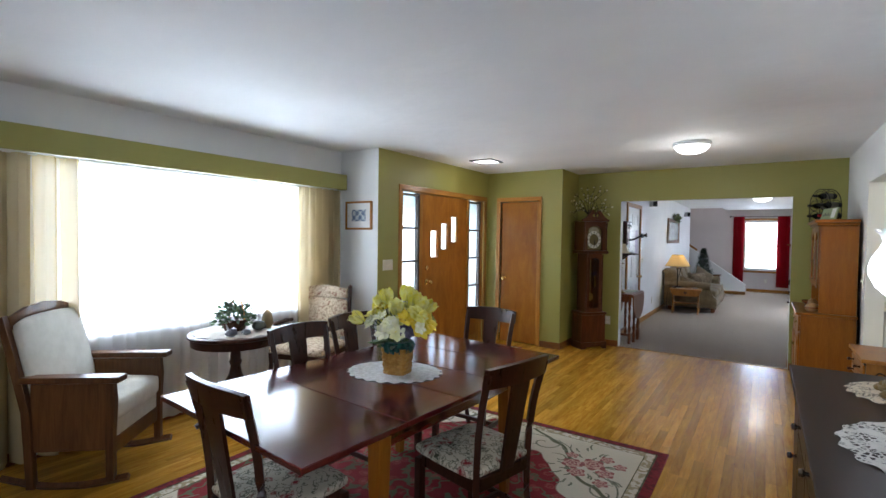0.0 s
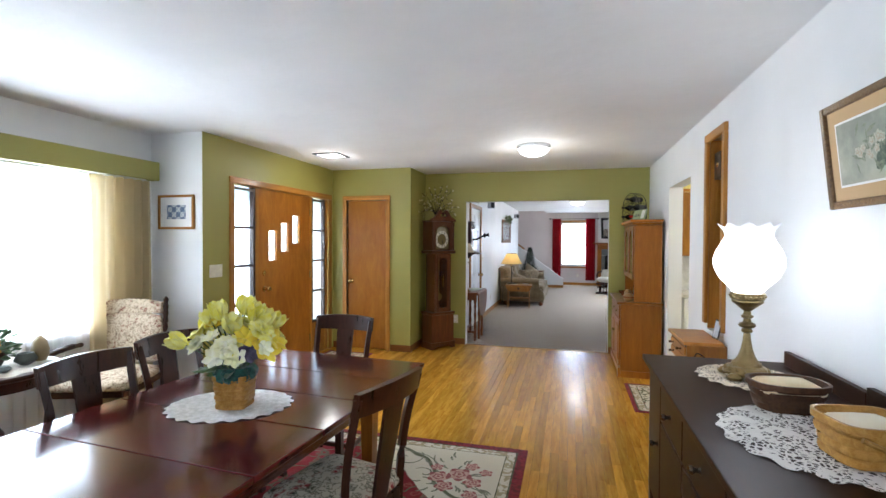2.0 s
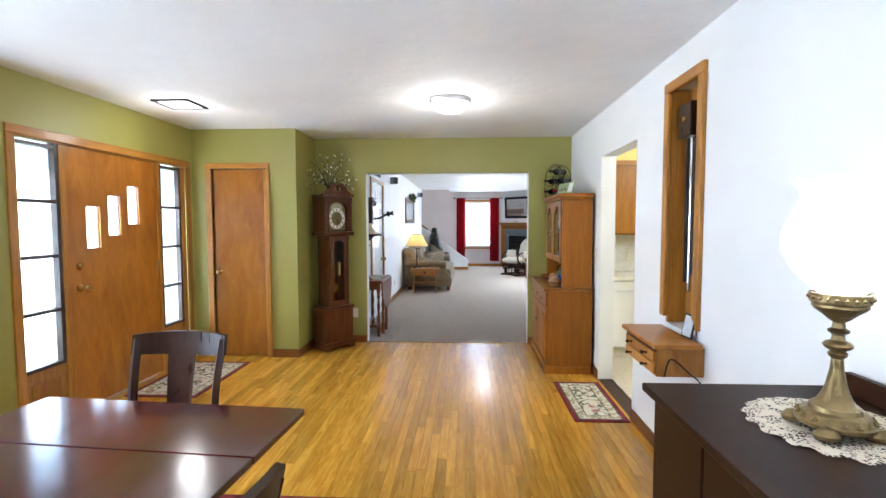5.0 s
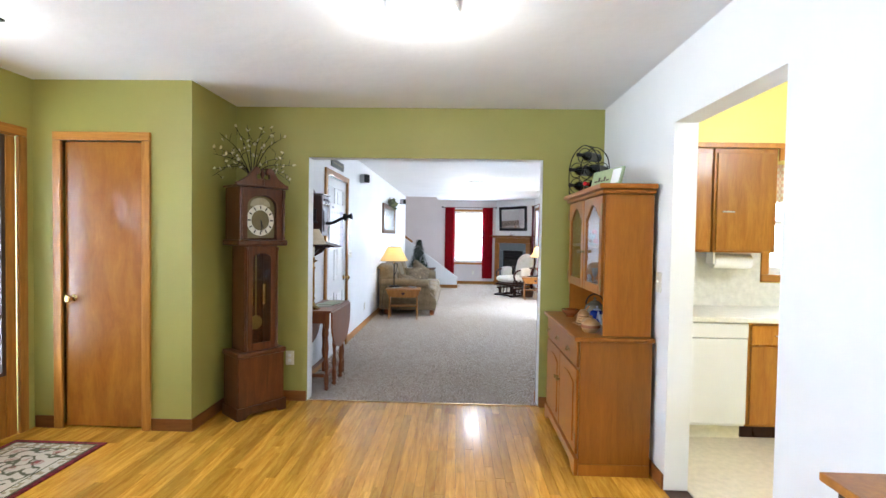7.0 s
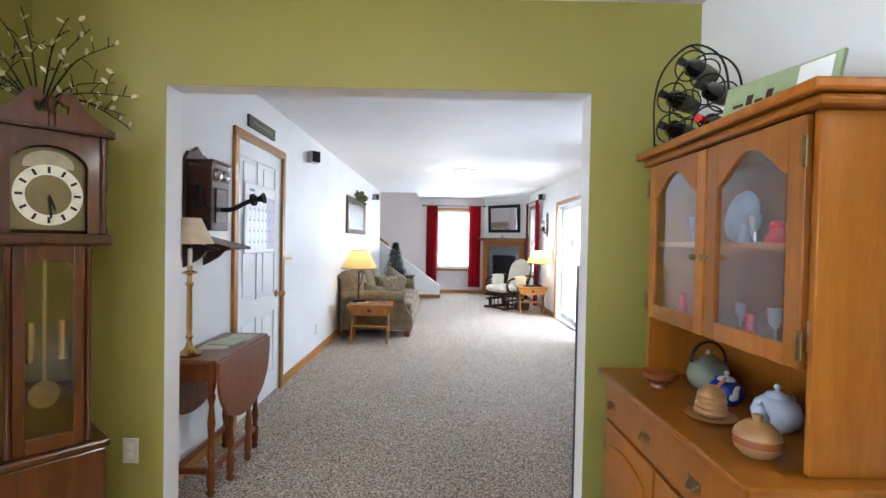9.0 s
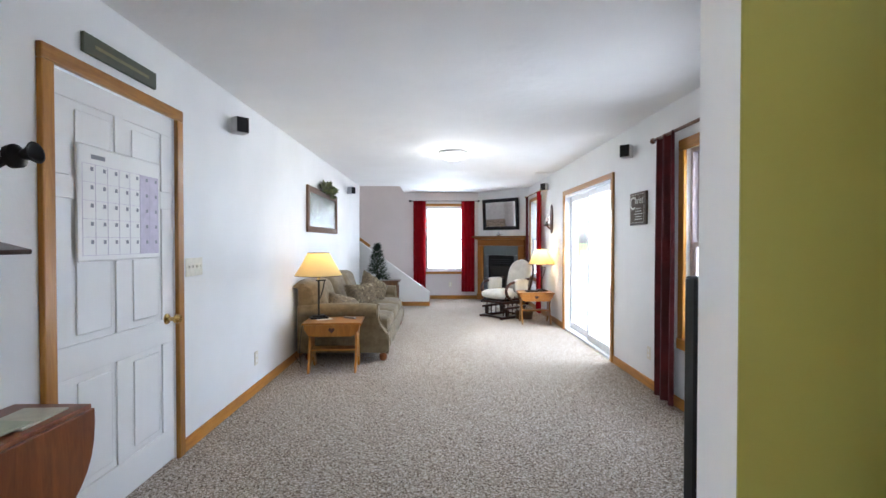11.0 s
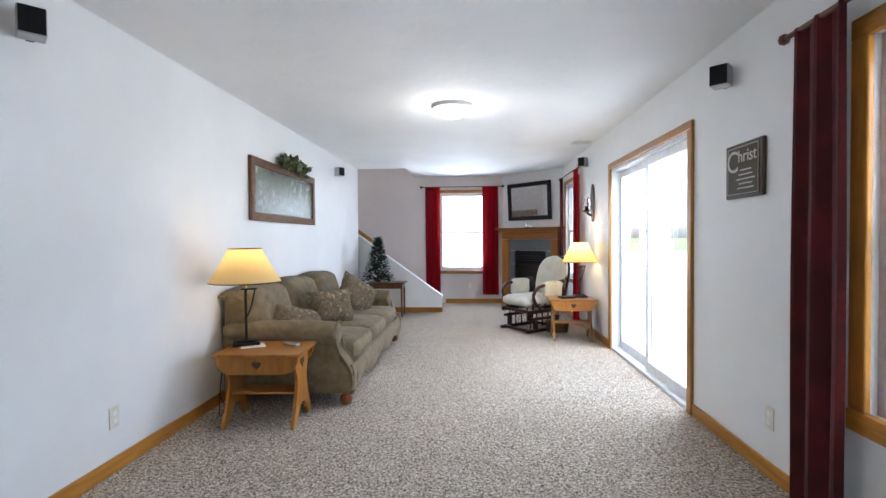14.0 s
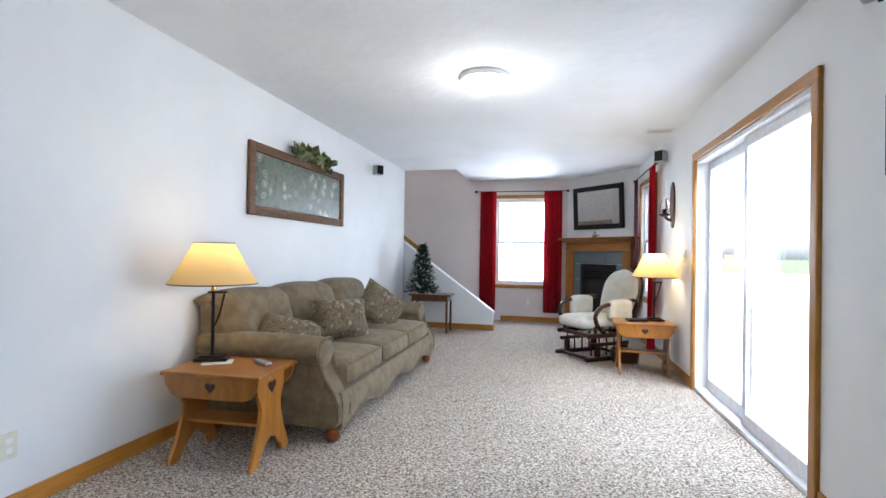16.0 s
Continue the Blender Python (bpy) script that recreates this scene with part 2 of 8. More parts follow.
def carpet_mat():
    m, ns, ls, bs = nodes_of("beige_loop_carpet")
    v = coords(ns, ls)
    warp = noise_tex(ns, ls, v, 80, 2)
    cells = ns.new("ShaderNodeTexVoronoi")
    cells.inputs["Scale"].default_value = 165
    ls.new(mixc(ns, ls, 0.02, v, warp.outputs[1]), cells.inputs[0])
    grey = ns.new("ShaderNodeSeparateColor")
    ls.new(cells.outputs["Color"], grey.inputs[0])
    tufts = ramp(ns, [(0.0, (0.075, 0.052, 0.036)), (0.15, (0.19, 0.145, 0.105)), (0.30, (0.42, 0.345, 0.27)), (0.62, (0.58, 0.50, 0.41)), (1.0, (0.84, 0.77, 0.68))])
    ls.new(grey.outputs[0], tufts.inputs[0])
    clump = noise_tex(ns, ls, v, 62, 3, 0.75)
    cr = ramp(ns, [(0.42, (0.50, 0.46, 0.42)), (0.54, (1, 1, 1))])
    ls.new(clump.outputs[0], cr.inputs[0])
    big = noise_tex(ns, ls, v, 1.1, 3)
    br = ramp(ns, [(0.3, (0.9, 0.9, 0.9)), (0.7, (1, 1, 1))])
    ls.new(big.outputs[0], br.inputs[0])
    c = mixc(ns, ls, 1.0, tufts.outputs[0], cr.outputs[0], "MULTIPLY")
    ls.new(mixc(ns, ls, 1.0, c, br.outputs[0], "MULTIPLY"), bs.inputs["Base Color"])
    bs.inputs["Roughness"].default_value = 1.0
    bs.inputs["Specular IOR Level"].default_value = 0.1
    bump(ns, ls, bs, clump.outputs[0], 0.6, 0.012)
    return m


CARPET = carpet_mat()

# ---- mesh helpers ----


def part(name, bm, material, parent=None, label="", smooth=False, **tags):
    me = bpy.data.meshes.new(name)
    bmesh.ops.recalc_face_normals(bm, faces=bm.faces)
    bm.to_mesh(me)
    bm.free()
    me.materials.append(material)
    if smooth:
        me.shade_smooth()
        me.set_sharp_from_angle(angle=radians(38))
    o = new(name, me)
    o.parent = parent
    return tagged(o, label=label, **tags)


def thing(name, m=None, label="", category="", group="", kind=""):
    o = new(name)
    if m is not None:
        o.matrix_basis = m
    return tagged(o, label, category, group, kind)


def empty_mesh():
    return bmesh.new()


def box(bm, x0, x1, y0, y1, z0, z1, bevel=0.0, m=None, seg=2):
    c = Matrix.Translation(((x0 + x1) / 2, (y0 + y1) / 2, (z0 + z1) / 2)) @ Matrix.Diagonal((abs(x1 - x0), abs(y1 - y0), abs(z1 - z0), 1))
    g = bmesh.ops.create_cube(bm, size=1, matrix=(m @ c) if m is not None else c)
    if bevel:
        edges = list({e for v in g["verts"] for e in v.link_edges})
        bmesh.ops.bevel(bm, geom=edges, offset=bevel, segments=seg, profile=0.5, affect="EDGES")
    return bm


def boxed(*a, **k):
    return box(bmesh.new(), *a, **k)


def prism(bm, outline, h0, h1, m=None, bevel=0.0):
    """An outline in x and y, made solid from h0 to h1 in z, then moved by m."""
    m = m if m is not None else Matrix()
    lo = [bm.verts.new(m @ Vector((x, y, h0))) for x, y in outline]
    hi = [bm.verts.new(m @ Vector((x, y, h1))) for x, y in outline]
    n = len(outline)
    top, bot = bm.faces.new(hi), bm.faces.new(lo[::-1])
    for i in range(n):
        bm.faces.new((lo[i], lo[(i + 1) % n], hi[(i + 1) % n], hi[i]))
    if bevel:
        bmesh.ops.bevel(bm, geom=list(top.edges) + list(bot.edges), offset=bevel, segments=2, profile=0.5, affect="EDGES")
    return bm


def lathe(bm, profile, seg=20, m=None, cap=True):
    m = m if m is not None else Matrix()
    rings = []
    for r, z in profile:
        rings.append([bm.verts.new(m @ Vector((r * math.cos(a), r * math.sin(a), z))) for a in (2 * math.pi * i / seg for i in range(seg))])
    for a, b in zip(rings, rings[1:]):
        for i in range(seg):
            bm.faces.new((a[i], a[(i + 1) % seg], b[(i + 1) % seg], b[i]))
    if cap:
        if profile[0][0] > 1e-4:
            bm.faces.new(rings[0][::-1])
        if profile[-1][0] > 1e-4:
            bm.faces.new(rings[-1])
    bmesh.ops.remove_doubles(bm, verts=[v for r in rings for v in r], dist=1e-5)
    return bm


def tube(bm, pts, r, seg=8, r_end=None):
    pts = [Vector(p) for p in pts]
    n = len(pts)
    rings = []
    for i, p in enumerate(pts):
        d = (pts[min(i + 1, n - 1)] - pts[max(i - 1, 0)]).normalized()
        side = d.cross(Vector((0, 0, 1)))
        if side.length < 0.1:
            side = d.cross(Vector((1, 0, 0)))
        side.normalize()
        up = side.cross(d)
        rr = r if r_end is None else r + (r_end - r) * i / (n - 1)
        rings.append([bm.verts.new(p + rr * (math.cos(a) * side + math.sin(a) * up)) for a in (2 * math.pi * k / seg for k in range(seg))])
    for a, b in zip(rings, rings[1:]):
        for i in range(seg):
            bm.faces.new((a[i], a[(i + 1) % seg], b[(i + 1) % seg], b[i]))
    bm.faces.new(rings[0][::-1])
    bm.faces.new(rings[-1])
    return bm


def curve_pts(ctrl, steps=8):
    """A smooth line through the given points."""
    c = [Vector(p) for p in ctrl]
    c = [2 * c[0] - c[1]] + c + [2 * c[-1] - c[-2]]
    out = []
    for i in range(1, len(c) - 2):
        for k in range(steps):
            t = k / steps
            p0, p1, p2, p3 = c[i - 1:i + 3]
            out.append(0.5 * (2 * p1 + (p2 - p0) * t + (2 * p0 - 5 * p1 + 4 * p2 - p3) * t * t + (3 * p1 - p0 - 3 * p2 + p3) * t ** 3))
    out.append(c[-2])
    return out


def cushion(bm, x0, x1, y0, y1, z0, z1, r=0.05, puff=0.02, m=None):
    """A stuffed block with round edges and a swollen top."""
    b = bmesh.new()
    box(b, x0, x1, y0, y1, z0, z1)
    bmesh.ops.subdivide_edges(b, edges=list(b.edges), cuts=7, use_grid_fill=True)
    cx, cy, cz = (x0 + x1) / 2, (y0 + y1) / 2, (z0 + z1) / 2
    hx, hy, hz = (x1 - x0) / 2, (y1 - y0) / 2, (z1 - z0) / 2
    for v in b.verts:
        u, w, q = (v.co.x - cx) / hx, (v.co.y - cy) / hy, (v.co.z - cz) / hz
        inner = Vector((max(-hx + r, min(hx - r, v.co.x - cx)), max(-hy + r, min(hy - r, v.co.y - cy)), max(-hz + r, min(hz - r, v.co.z - cz))))
        d = Vector((v.co.x - cx, v.co.y - cy, v.co.z - cz)) - inner
        if d.length > 1e-6:
            d = d.normalized() * r
        k = (1 - u * u) * (1 - w * w), (1 - u * u) * (1 - q * q), (1 - w * w) * (1 - q * q)
        p = Vector((cx, cy, cz)) + inner + d
        p.z += puff * k[0] * (1 if q > 0 else -1) * (abs(q) > 0.9)
        p.y += puff * k[1] * (1 if w > 0 else -1) * (abs(w) > 0.9)
        p.x += puff * k[2] * (1 if u > 0 else -1) * (abs(u) > 0.9)
        v.co = (m @ p) if m is not None else p
    me = bpy.data.meshes.new("tmp")
    b.to_mesh(me)
    b.free()
    bm.from_mesh(me)
    bpy.data.meshes.remove(me)
    return bm


def hanging(bm, a, b, z0, z1, folds=8, amp=0.03, thick=0.0, seed=1, gather=0.0, flat=False):
    """A hung cloth between two plan points a and b, with folds."""
    rg = random.Random(seed)
    a, b = Vector((*a, 0)), Vector((*b, 0))
    d = (b - a)
    nrm = Vector((-d.y, d.x, 0)).normalized()
    nu, nv = folds * 8, 10
    ph = [rg.uniform(-0.9, 0.9) for _ in range(folds + 2)]
    grid = []
    for j in range(nv + 1):
        t = j / nv
        row = []
        for i in range(nu + 1):
            u = i / nu
            k = u * folds
            p0 = ph[int(k)] * (1 - k % 1) + ph[int(k) + 1] * (k % 1)
            w = amp * (0.55 + 0.45 * (1 - t)) * math.sin(2 * math.pi * k + p0 + 0.5 * t) + 0.25 * amp * math.sin(4.3 * math.pi * k + 2 * p0)
            uu = 0.5 + (u - 0.5) * (1 - gather * math.sin(math.pi * t) ** 2)
            p = a + d * uu + nrm * w
            row.append(bm.verts.new((p.x, p.y, z0 + (z1 - z0) * t)))
        grid.append(row)
    for j in range(nv):
        for i in range(nu):
            bm.faces.new((grid[j][i], grid[j][i + 1], grid[j + 1][i + 1], grid[j + 1][i]))
    return bm


def wall(name, axis, p0, p1, a0, a1, z0, z1, material, holes=(), **tags):
    """A wall that runs along x or y from a0 to a1, between p0 and p1 across, with openings (from, to, low, high)."""
    bm = bmesh.new()

    def bit(u0, u1, w0, w1):
        if u1 - u0 > 1e-4 and w1 - w0 > 1e-4:
            if axis == "x":
                box(bm, u0, u1, p0, p1, w0, w1)
            else:
                box(bm, p0, p1, u0, u1, w0, w1)

    at = a0
    for h in sorted(holes):
        bit(at, h[0], z0, z1)
        bit(h[0], h[1], z0, h[2])
        bit(h[0], h[1], h[3], z1)
        at = h[1]
    bit(at, a1, z0, z1)
    return part(name, bm, material, kind="structure", **tags)


# ---- structure: dining room ----
TOP = 2.44
wall("wall_window", "y", -4.05, -3.88, -1.75, 4.16, 0, TOP, WHITE, [(1.30, 3.62, 0.72, 2.02)])
wall("wall_return", "x", 4.04, 4.16, -3.88, -3.323, 0, TOP, WHITE)
wall("wall_entry", "y", -3.47, -3.32, 4.042, 6.447, 0, TOP, GREEN, [(4.40, 6.37, 0, 2.07)])
wall("wall_closet", "x", 6.447, 6.56, -3.47, -2.30, 0, TOP, GREEN, [(-3.17, -2.52, 0, 2.06)])
wall("wall_clock", "y", -2.30, -2.19, 6.447, 7.11, 0, TOP, GREEN)
wall("wall_closet_back", "x", 7.0, 7.1, -3.6, -2.30, 0, TOP, WHITE)
wall("wall_closet_side", "y", -3.6, -3.47, 6.447, 7.0, 0, TOP, WHITE)
wall("wall_opening_green", "x", 7.11, 7.114, -2.30, 0.83, 0, TOP, GREEN, [(-1.585, 0.340, 0, 2.03)])
wall("wall_opening", "x", 7.114, 7.24, -2.30, 1.88, 0, TOP, WHITE, [(-1.585, 0.340, 0, 2.03)])
wall("wall_kitchen_side", "y", 0.83, 0.96, -1.75, 7.11, 0, TOP, WHITE, [(4.97, 5.86, 0, 2.04), (4.025, 4.42, 0.84, 2.23)])
wall("wall_behind", "x", -1.75, -1.6, -3.88, 0.83, 0, TOP, WHITE)
part("ceiling", boxed(-4.05, 0.96, -1.75, 7.24, TOP, TOP + 0.08), CEIL, kind="structure")
part("floor", boxed(-4.05, 0.97, -1.75, 7.13, -0.12, -0.012), UNDER, kind="structure")

# ---- structure: living room ----
wall("wall_sofa", "y", -1.9, -1.76, 7.24, 15.95, 0, TOP, WHITE, [(8.24, 9.17, 0, 2.05)])
wall("wall_garden", "y", 1.73, 1.88, 7.24, 16.13, 0, TOP, WHITE, [(8.50, 9.93, 0.55, 2.03), (11.45, 13.35, 0.0, 2.0), (15.0, 15.95, 0.6, 2.12)])
# The far wall is white; its rosy shading is put into the colour.
wall("wall_far", "x", 17.13, 17.28, -4.2, 0.80, 0, 4.6, paint("white_wall_rosy_shade", (0.68, 0.62, 0.60)), [(-0.46, 0.43, 0.62, 2.13)])
bm = bmesh.new()
prism(bm, [(0.76, 17.13), (1.73, 16.13), (1.88, 16.13), (1.88, 17.28), (0.80, 17.28)], 0, TOP)
part("wall_fireplace", bm, WHITE, kind="structure")
bm = bmesh.new()
prism(bm, [(-1.9, 7.24), (1.88, 7.24), (1.88, 17.28), (-0.94, 17.28), (-0.94, 15.95), (-1.9, 15.95)], TOP, TOP + 0.25)
part("ceiling_living", bm, CEIL, kind="structure")
part("floor_living", boxed(-4.2, 1.88, 7.13, 17.28, -0.12, 0.0), CARPET, kind="structure", label="beige speckled loop pile carpet")
wall("wall_behind_door", "y", -2.5, -2.4, 8.0, 9.4, 0, TOP, WHITE)
part("handrail", box(bmesh.new(), -0.25, 0.25, -0.02, 0.02, -0.03, 0.03, 0.006, pose(-1.80, 16.3, 1.36) @ Matrix.Rotation(radians(36), 4, "Y")), OAKTRIM_X, kind="structure")
wall("wall_stair_back", "x", 15.83, 15.95, -4.2, -1.9, 0, 4.6, WHITE)
wall("wall_stair_end", "y", -4.2, -4.05, 15.95, 17.13, 0, 4.6, WHITE)
wall("wall_stair_upper", "x", 15.83, 15.95, -1.9, -0.94, TOP + 0.25, 4.6, WHITE)
wall("wall_stair_upper_side", "y", -0.94, -0.84, 15.83, 17.13, TOP + 0.25, 4.6, WHITE)
part("ceiling_stair", boxed(-4.2, -0.84, 15.83, 17.28, 4.6, 4.7), CEIL, kind="structure")
bm = bmesh.new()
STAIRM = Matrix.Translation((0, 16.08, 0)) @ pose(0, 0, 0, 90)
prism(bm, [(-1.76, 0), (-0.35, 0), (-0.35, 0.27), (-1.76, 1.29)], 0, 0.10, STAIRM)
part("wall_stair_side", bm, WHITE, kind="structure")
bm = bmesh.new()
prism(bm, [(-0.335, 0.25), (-0.335, 0.285), (-1.76, 1.316), (-1.76, 1.292)], -0.012, 0.112, STAIRM, 0.004)
part("trim_stair_cap", bm, WHITEGLOSS, kind="structure")
for i in range(9):
    part("stair", boxed(-0.62 - 0.27 * i - 0.30, -0.62 - 0.27 * i, 16.085, 17.125, 0, 0.185 * (i + 1), 0.008), CARPET, kind="structure", label="carpeted stair tread")

# ---- structure: kitchen ----
wall("wall_kitchen_far", "x", 7.15, 7.24, 1.88, 4.1, 0, 2.6, YELLOW, [(2.15, 3.15, 1.12, 1.95)])
wall("wall_kitchen_mid", "x", 7.113, 7.15, 0.96, 4.1, 0, 2.6, YELLOW, [(2.15, 3.15, 1.12, 1.95)])
wall("wall_kitchen_end", "y", 4.1, 4.2, 2.4, 7.24, 0, 2.6, YELLOW)
wall("wall_kitchen_near", "x", 2.4, 2.5, 0.96, 4.1, 0, 2.6, YELLOW)
part("ceiling_kitchen", boxed(0.96, 4.2, 2.4, 7.24, 2.6, 2.66), CEIL, kind="structure")
part("floor_kitchen", boxed(0.97, 4.2, 2.4, 7.14, -0.12, -0.002), plain("cream_vinyl_floor", (0.62, 0.55, 0.42), 0.35), kind="structure", label="cream vinyl kitchen floor")

# ---- trims, doors and windows ----


def at(x, y, turn=0, z=0.0):
    return pose(x, y, z, 0, 0, turn)


def casing(name, axis, p0, p1, a0, a1, z0, z1, w=0.065, sill=False, material=None, **tags):
    """A wooden frame round an opening a0 to a1, z0 to z1, on the face p0 to p1."""
    th = thing(name, None, kind="structure", **tags)
    m = {"x": (OAKTRIM_X, OAKTRIM), "y": (OAKTRIM_Y, OAKTRIM)}[axis]

    def bit(n, u0, u1, w0, w1, mt, o=0.0):
        b = bmesh.new()
        if axis == "x":
            box(b, u0, u1, p0 - o, p1 + o, w0, w1, 0.006)
        else:
            box(b, p0 - o, p1 + o, u0, u1, w0, w1, 0.006)
        part(n, b, material or mt, th)

    bit("casing_head", a0 - w, a1 + w, z1, z1 + w, m[0], 0.001)
    bit("casing_side", a0 - w, a0, z0, z1, m[1])
    bit("casing_side", a1, a1 + w, z0, z1, m[1])
    if sill:
        bit("casing_sill", a0 - w, a1 + w, z0 - w, z0, m[0], 0.008)
    return th


def board(name, axis, p0, p1, a0, a1, h=0.085, z=0.0):
    b = bmesh.new()
    if axis == "x":
        box(b, a0, a1, p0, p1, z, z + h, 0.004)
    else:
        box(b, p0, p1, a0, a1, z, z + h, 0.004)
    dining = (p1 if axis == "x" else a1) < 7.2
    part(name, b, {"x": (OAKTRIM_X, DARKTRIM_X), "y": (OAKTRIM_Y, DARKTRIM_Y)}[axis][dining], kind="structure")


for a in (("y", -3.88, -3.866, -1.6, 4.03), ("x", 4.026, 4.04, -3.866, -3.325), ("y", -3.32, -3.306, 4.06, 4.33), ("x", 6.433, 6.447, -3.306, -3.17),
          ("x", 6.433, 6.447, -2.47, -2.19), ("y", -2.19, -2.176, 6.433, 7.096), ("x", 7.096, 7.11, -2.19, -1.59), ("x", 7.096, 7.11, 0.342, 0.816),
          ("y", 0.816, 0.83, 5.865, 7.096), ("y", 0.816, 0.83, -1.6, 4.965), ("x", -1.6, -1.586, -3.866, 0.816),
          ("y", -1.76, -1.746, 7.254, 8.17), ("y", -1.76, -1.746, 9.24, 15.95), ("x", 15.966, 15.98, -1.746, -0.35), ("y", -0.35, -0.336, 15.966, 16.1),
          ("x", 17.116, 17.13, -0.35, 0.755), ("y", 1.716, 1.73, 7.254, 11.38), ("y", 1.716, 1.73, 13.42, 16.12), ("x", 7.24, 7.254, -1.746, -1.59), ("x", 7.24, 7.254, 0.33, 1.716)):
    board("baseboard", *a)

# front door with its sidelights
casing("trim_entry", "y", -3.33, -3.306, 4.445, 6.327, 0.0, 2.028)
entry = thing("front_door", at(-3.345, 4.86), "flush birch front door with three stepped glass slots and brass knob", "door")
ED = DOORWOOD
DOOR_W, DH = 1.02, 2.02
slots = [(0.18, 0.32, 1.25, 1.58), (0.41, 0.55, 1.345, 1.675), (0.64, 0.78, 1.44, 1.77)]
b = bmesh.new()
at_y = 0.0
for s0, s1, w0, w1 in slots:
    box(b, -0.045, 0, at_y, s0, 0.01, DH)
    box(b, -0.045, 0, s0, s1, 0.01, w0)
    box(b, -0.045, 0, s0, s1, w1, DH)
    at_y = s1
box(b, -0.045, 0, at_y, DOOR_W, 0.01, DH)
bmesh.ops.remove_doubles(b, verts=b.verts, dist=1e-5)
part("door_leaf", b, ED, entry)
FROST = plain("frosted_door_glass", (0.85, 0.9, 0.92), 0.5, trans=0.85)
for s0, s1, w0, w1 in slots:
    part("pane", boxed(-0.028, -0.018, s0, s1, w0, w1), FROST, entry)
kn = part("door_knob", lathe(bmesh.new(), [(0.032, 0), (0.032, 0.008), (0.012, 0.012), (0.012, 0.04), (0.026, 0.05), (0.03, 0.065), (0.022, 0.08), (0.0, 0.083)], 16, pose(0.001, 0.09, 0.95, 0, 90)), BRASS, entry, "round brass knob", True)
part("deadbolt", lathe(bmesh.new(), [(0.03, 0), (0.028, 0.012), (0.012, 0.016), (0.0, 0.018)], 16, pose(0.001, 0.09, 1.12, 0, 90)), BRASS, entry, "", True)
for z in (0.2, 1.0, 1.78):
    part("hinge", boxed(0.0, 0.012, 1.012, 1.026, z, z + 0.09, 0.002), ANTBRASS, entry, "brass hinge")
BROWN = plain("dark_bronze_frame", (0.05, 0.03, 0.022), 0.4)
for y0, y1 in ((4.445, 4.80), (5.925, 6.26)):
    sl = thing("sidelight_window", at(-3.39, y0), "tall sidelight of four panes in a dark frame", kind="structure")
    w = y1 - y0
    part("panel", boxed(-0.02, 0.045, 0, w, 0.0, 0.42, 0.003), OAKTRIM, sl)
    part("panel_moulding", boxed(0.046, 0.054, 0.06, w - 0.06, 0.12, 0.34, 0.004), DOORWOOD, sl)
    for k in (0, 1):
        part("window_frame", boxed(-0.01, 0.05, (w - 0.03) * k, (w - 0.03) * k + 0.03, 0.42, 2.02), BROWN, sl)
    for k in range(5):
        z = 0.42 + k * 0.39
        part("window_bar", boxed(-0.01, 0.048, 0.03, w - 0.03, z, z + 0.025), BROWN, sl)
        if k < 4:
            o = part("pane", boxed(0.0, 0.006, 0.031, w - 0.031, z + 0.026, z + 0.389), FROST, sl)
            o.visible_shadow = False
part("post_entry", boxed(-3.40, -3.335, 4.80, 4.855, 0, 2.02, 0.003), OAKTRIM, kind="structure")
part("post_entry", boxed(-3.40, -3.335, 5.885, 5.925, 0, 2.02, 0.003), OAKTRIM, kind="structure")
part("jamb_entry", boxed(-3.40, -3.335, 6.26, 6.33, 0, 2.02, 0.003), OAKTRIM, kind="structure")
part("head_entry", boxed(-3.40, -3.33, 4.445, 6.33, 2.022, 2.07), OAKTRIM_Y, kind="structure")

# closet door
casing("trim_closet", "x", 6.425, 6.449, -3.105, -2.535, 0.0, 2.02, 0.06)
closet = thing("closet_door", at(-3.10, 6.46), "flush reddish birch closet door with small brass knob", "door")
part("door_leaf", boxed(0, 0.56, 0, 0.035, 0.012, 2.015, 0.003), DOORWOOD, closet)
part("door_knob", lathe(bmesh.new(), [(0.024, 0), (0.01, 0.01), (0.01, 0.035), (0.025, 0.045), (0.022, 0.06), (0, 0.064)], 16, pose(0.06, 0, 0.92, 90)), BRASS, closet, "", True)
for z in (0.22, 1.8):
    part("hinge", boxed(0.553, 0.566, -0.012, 0.0, z, z + 0.1, 0.002), ANTBRASS, closet, "brass hinge")


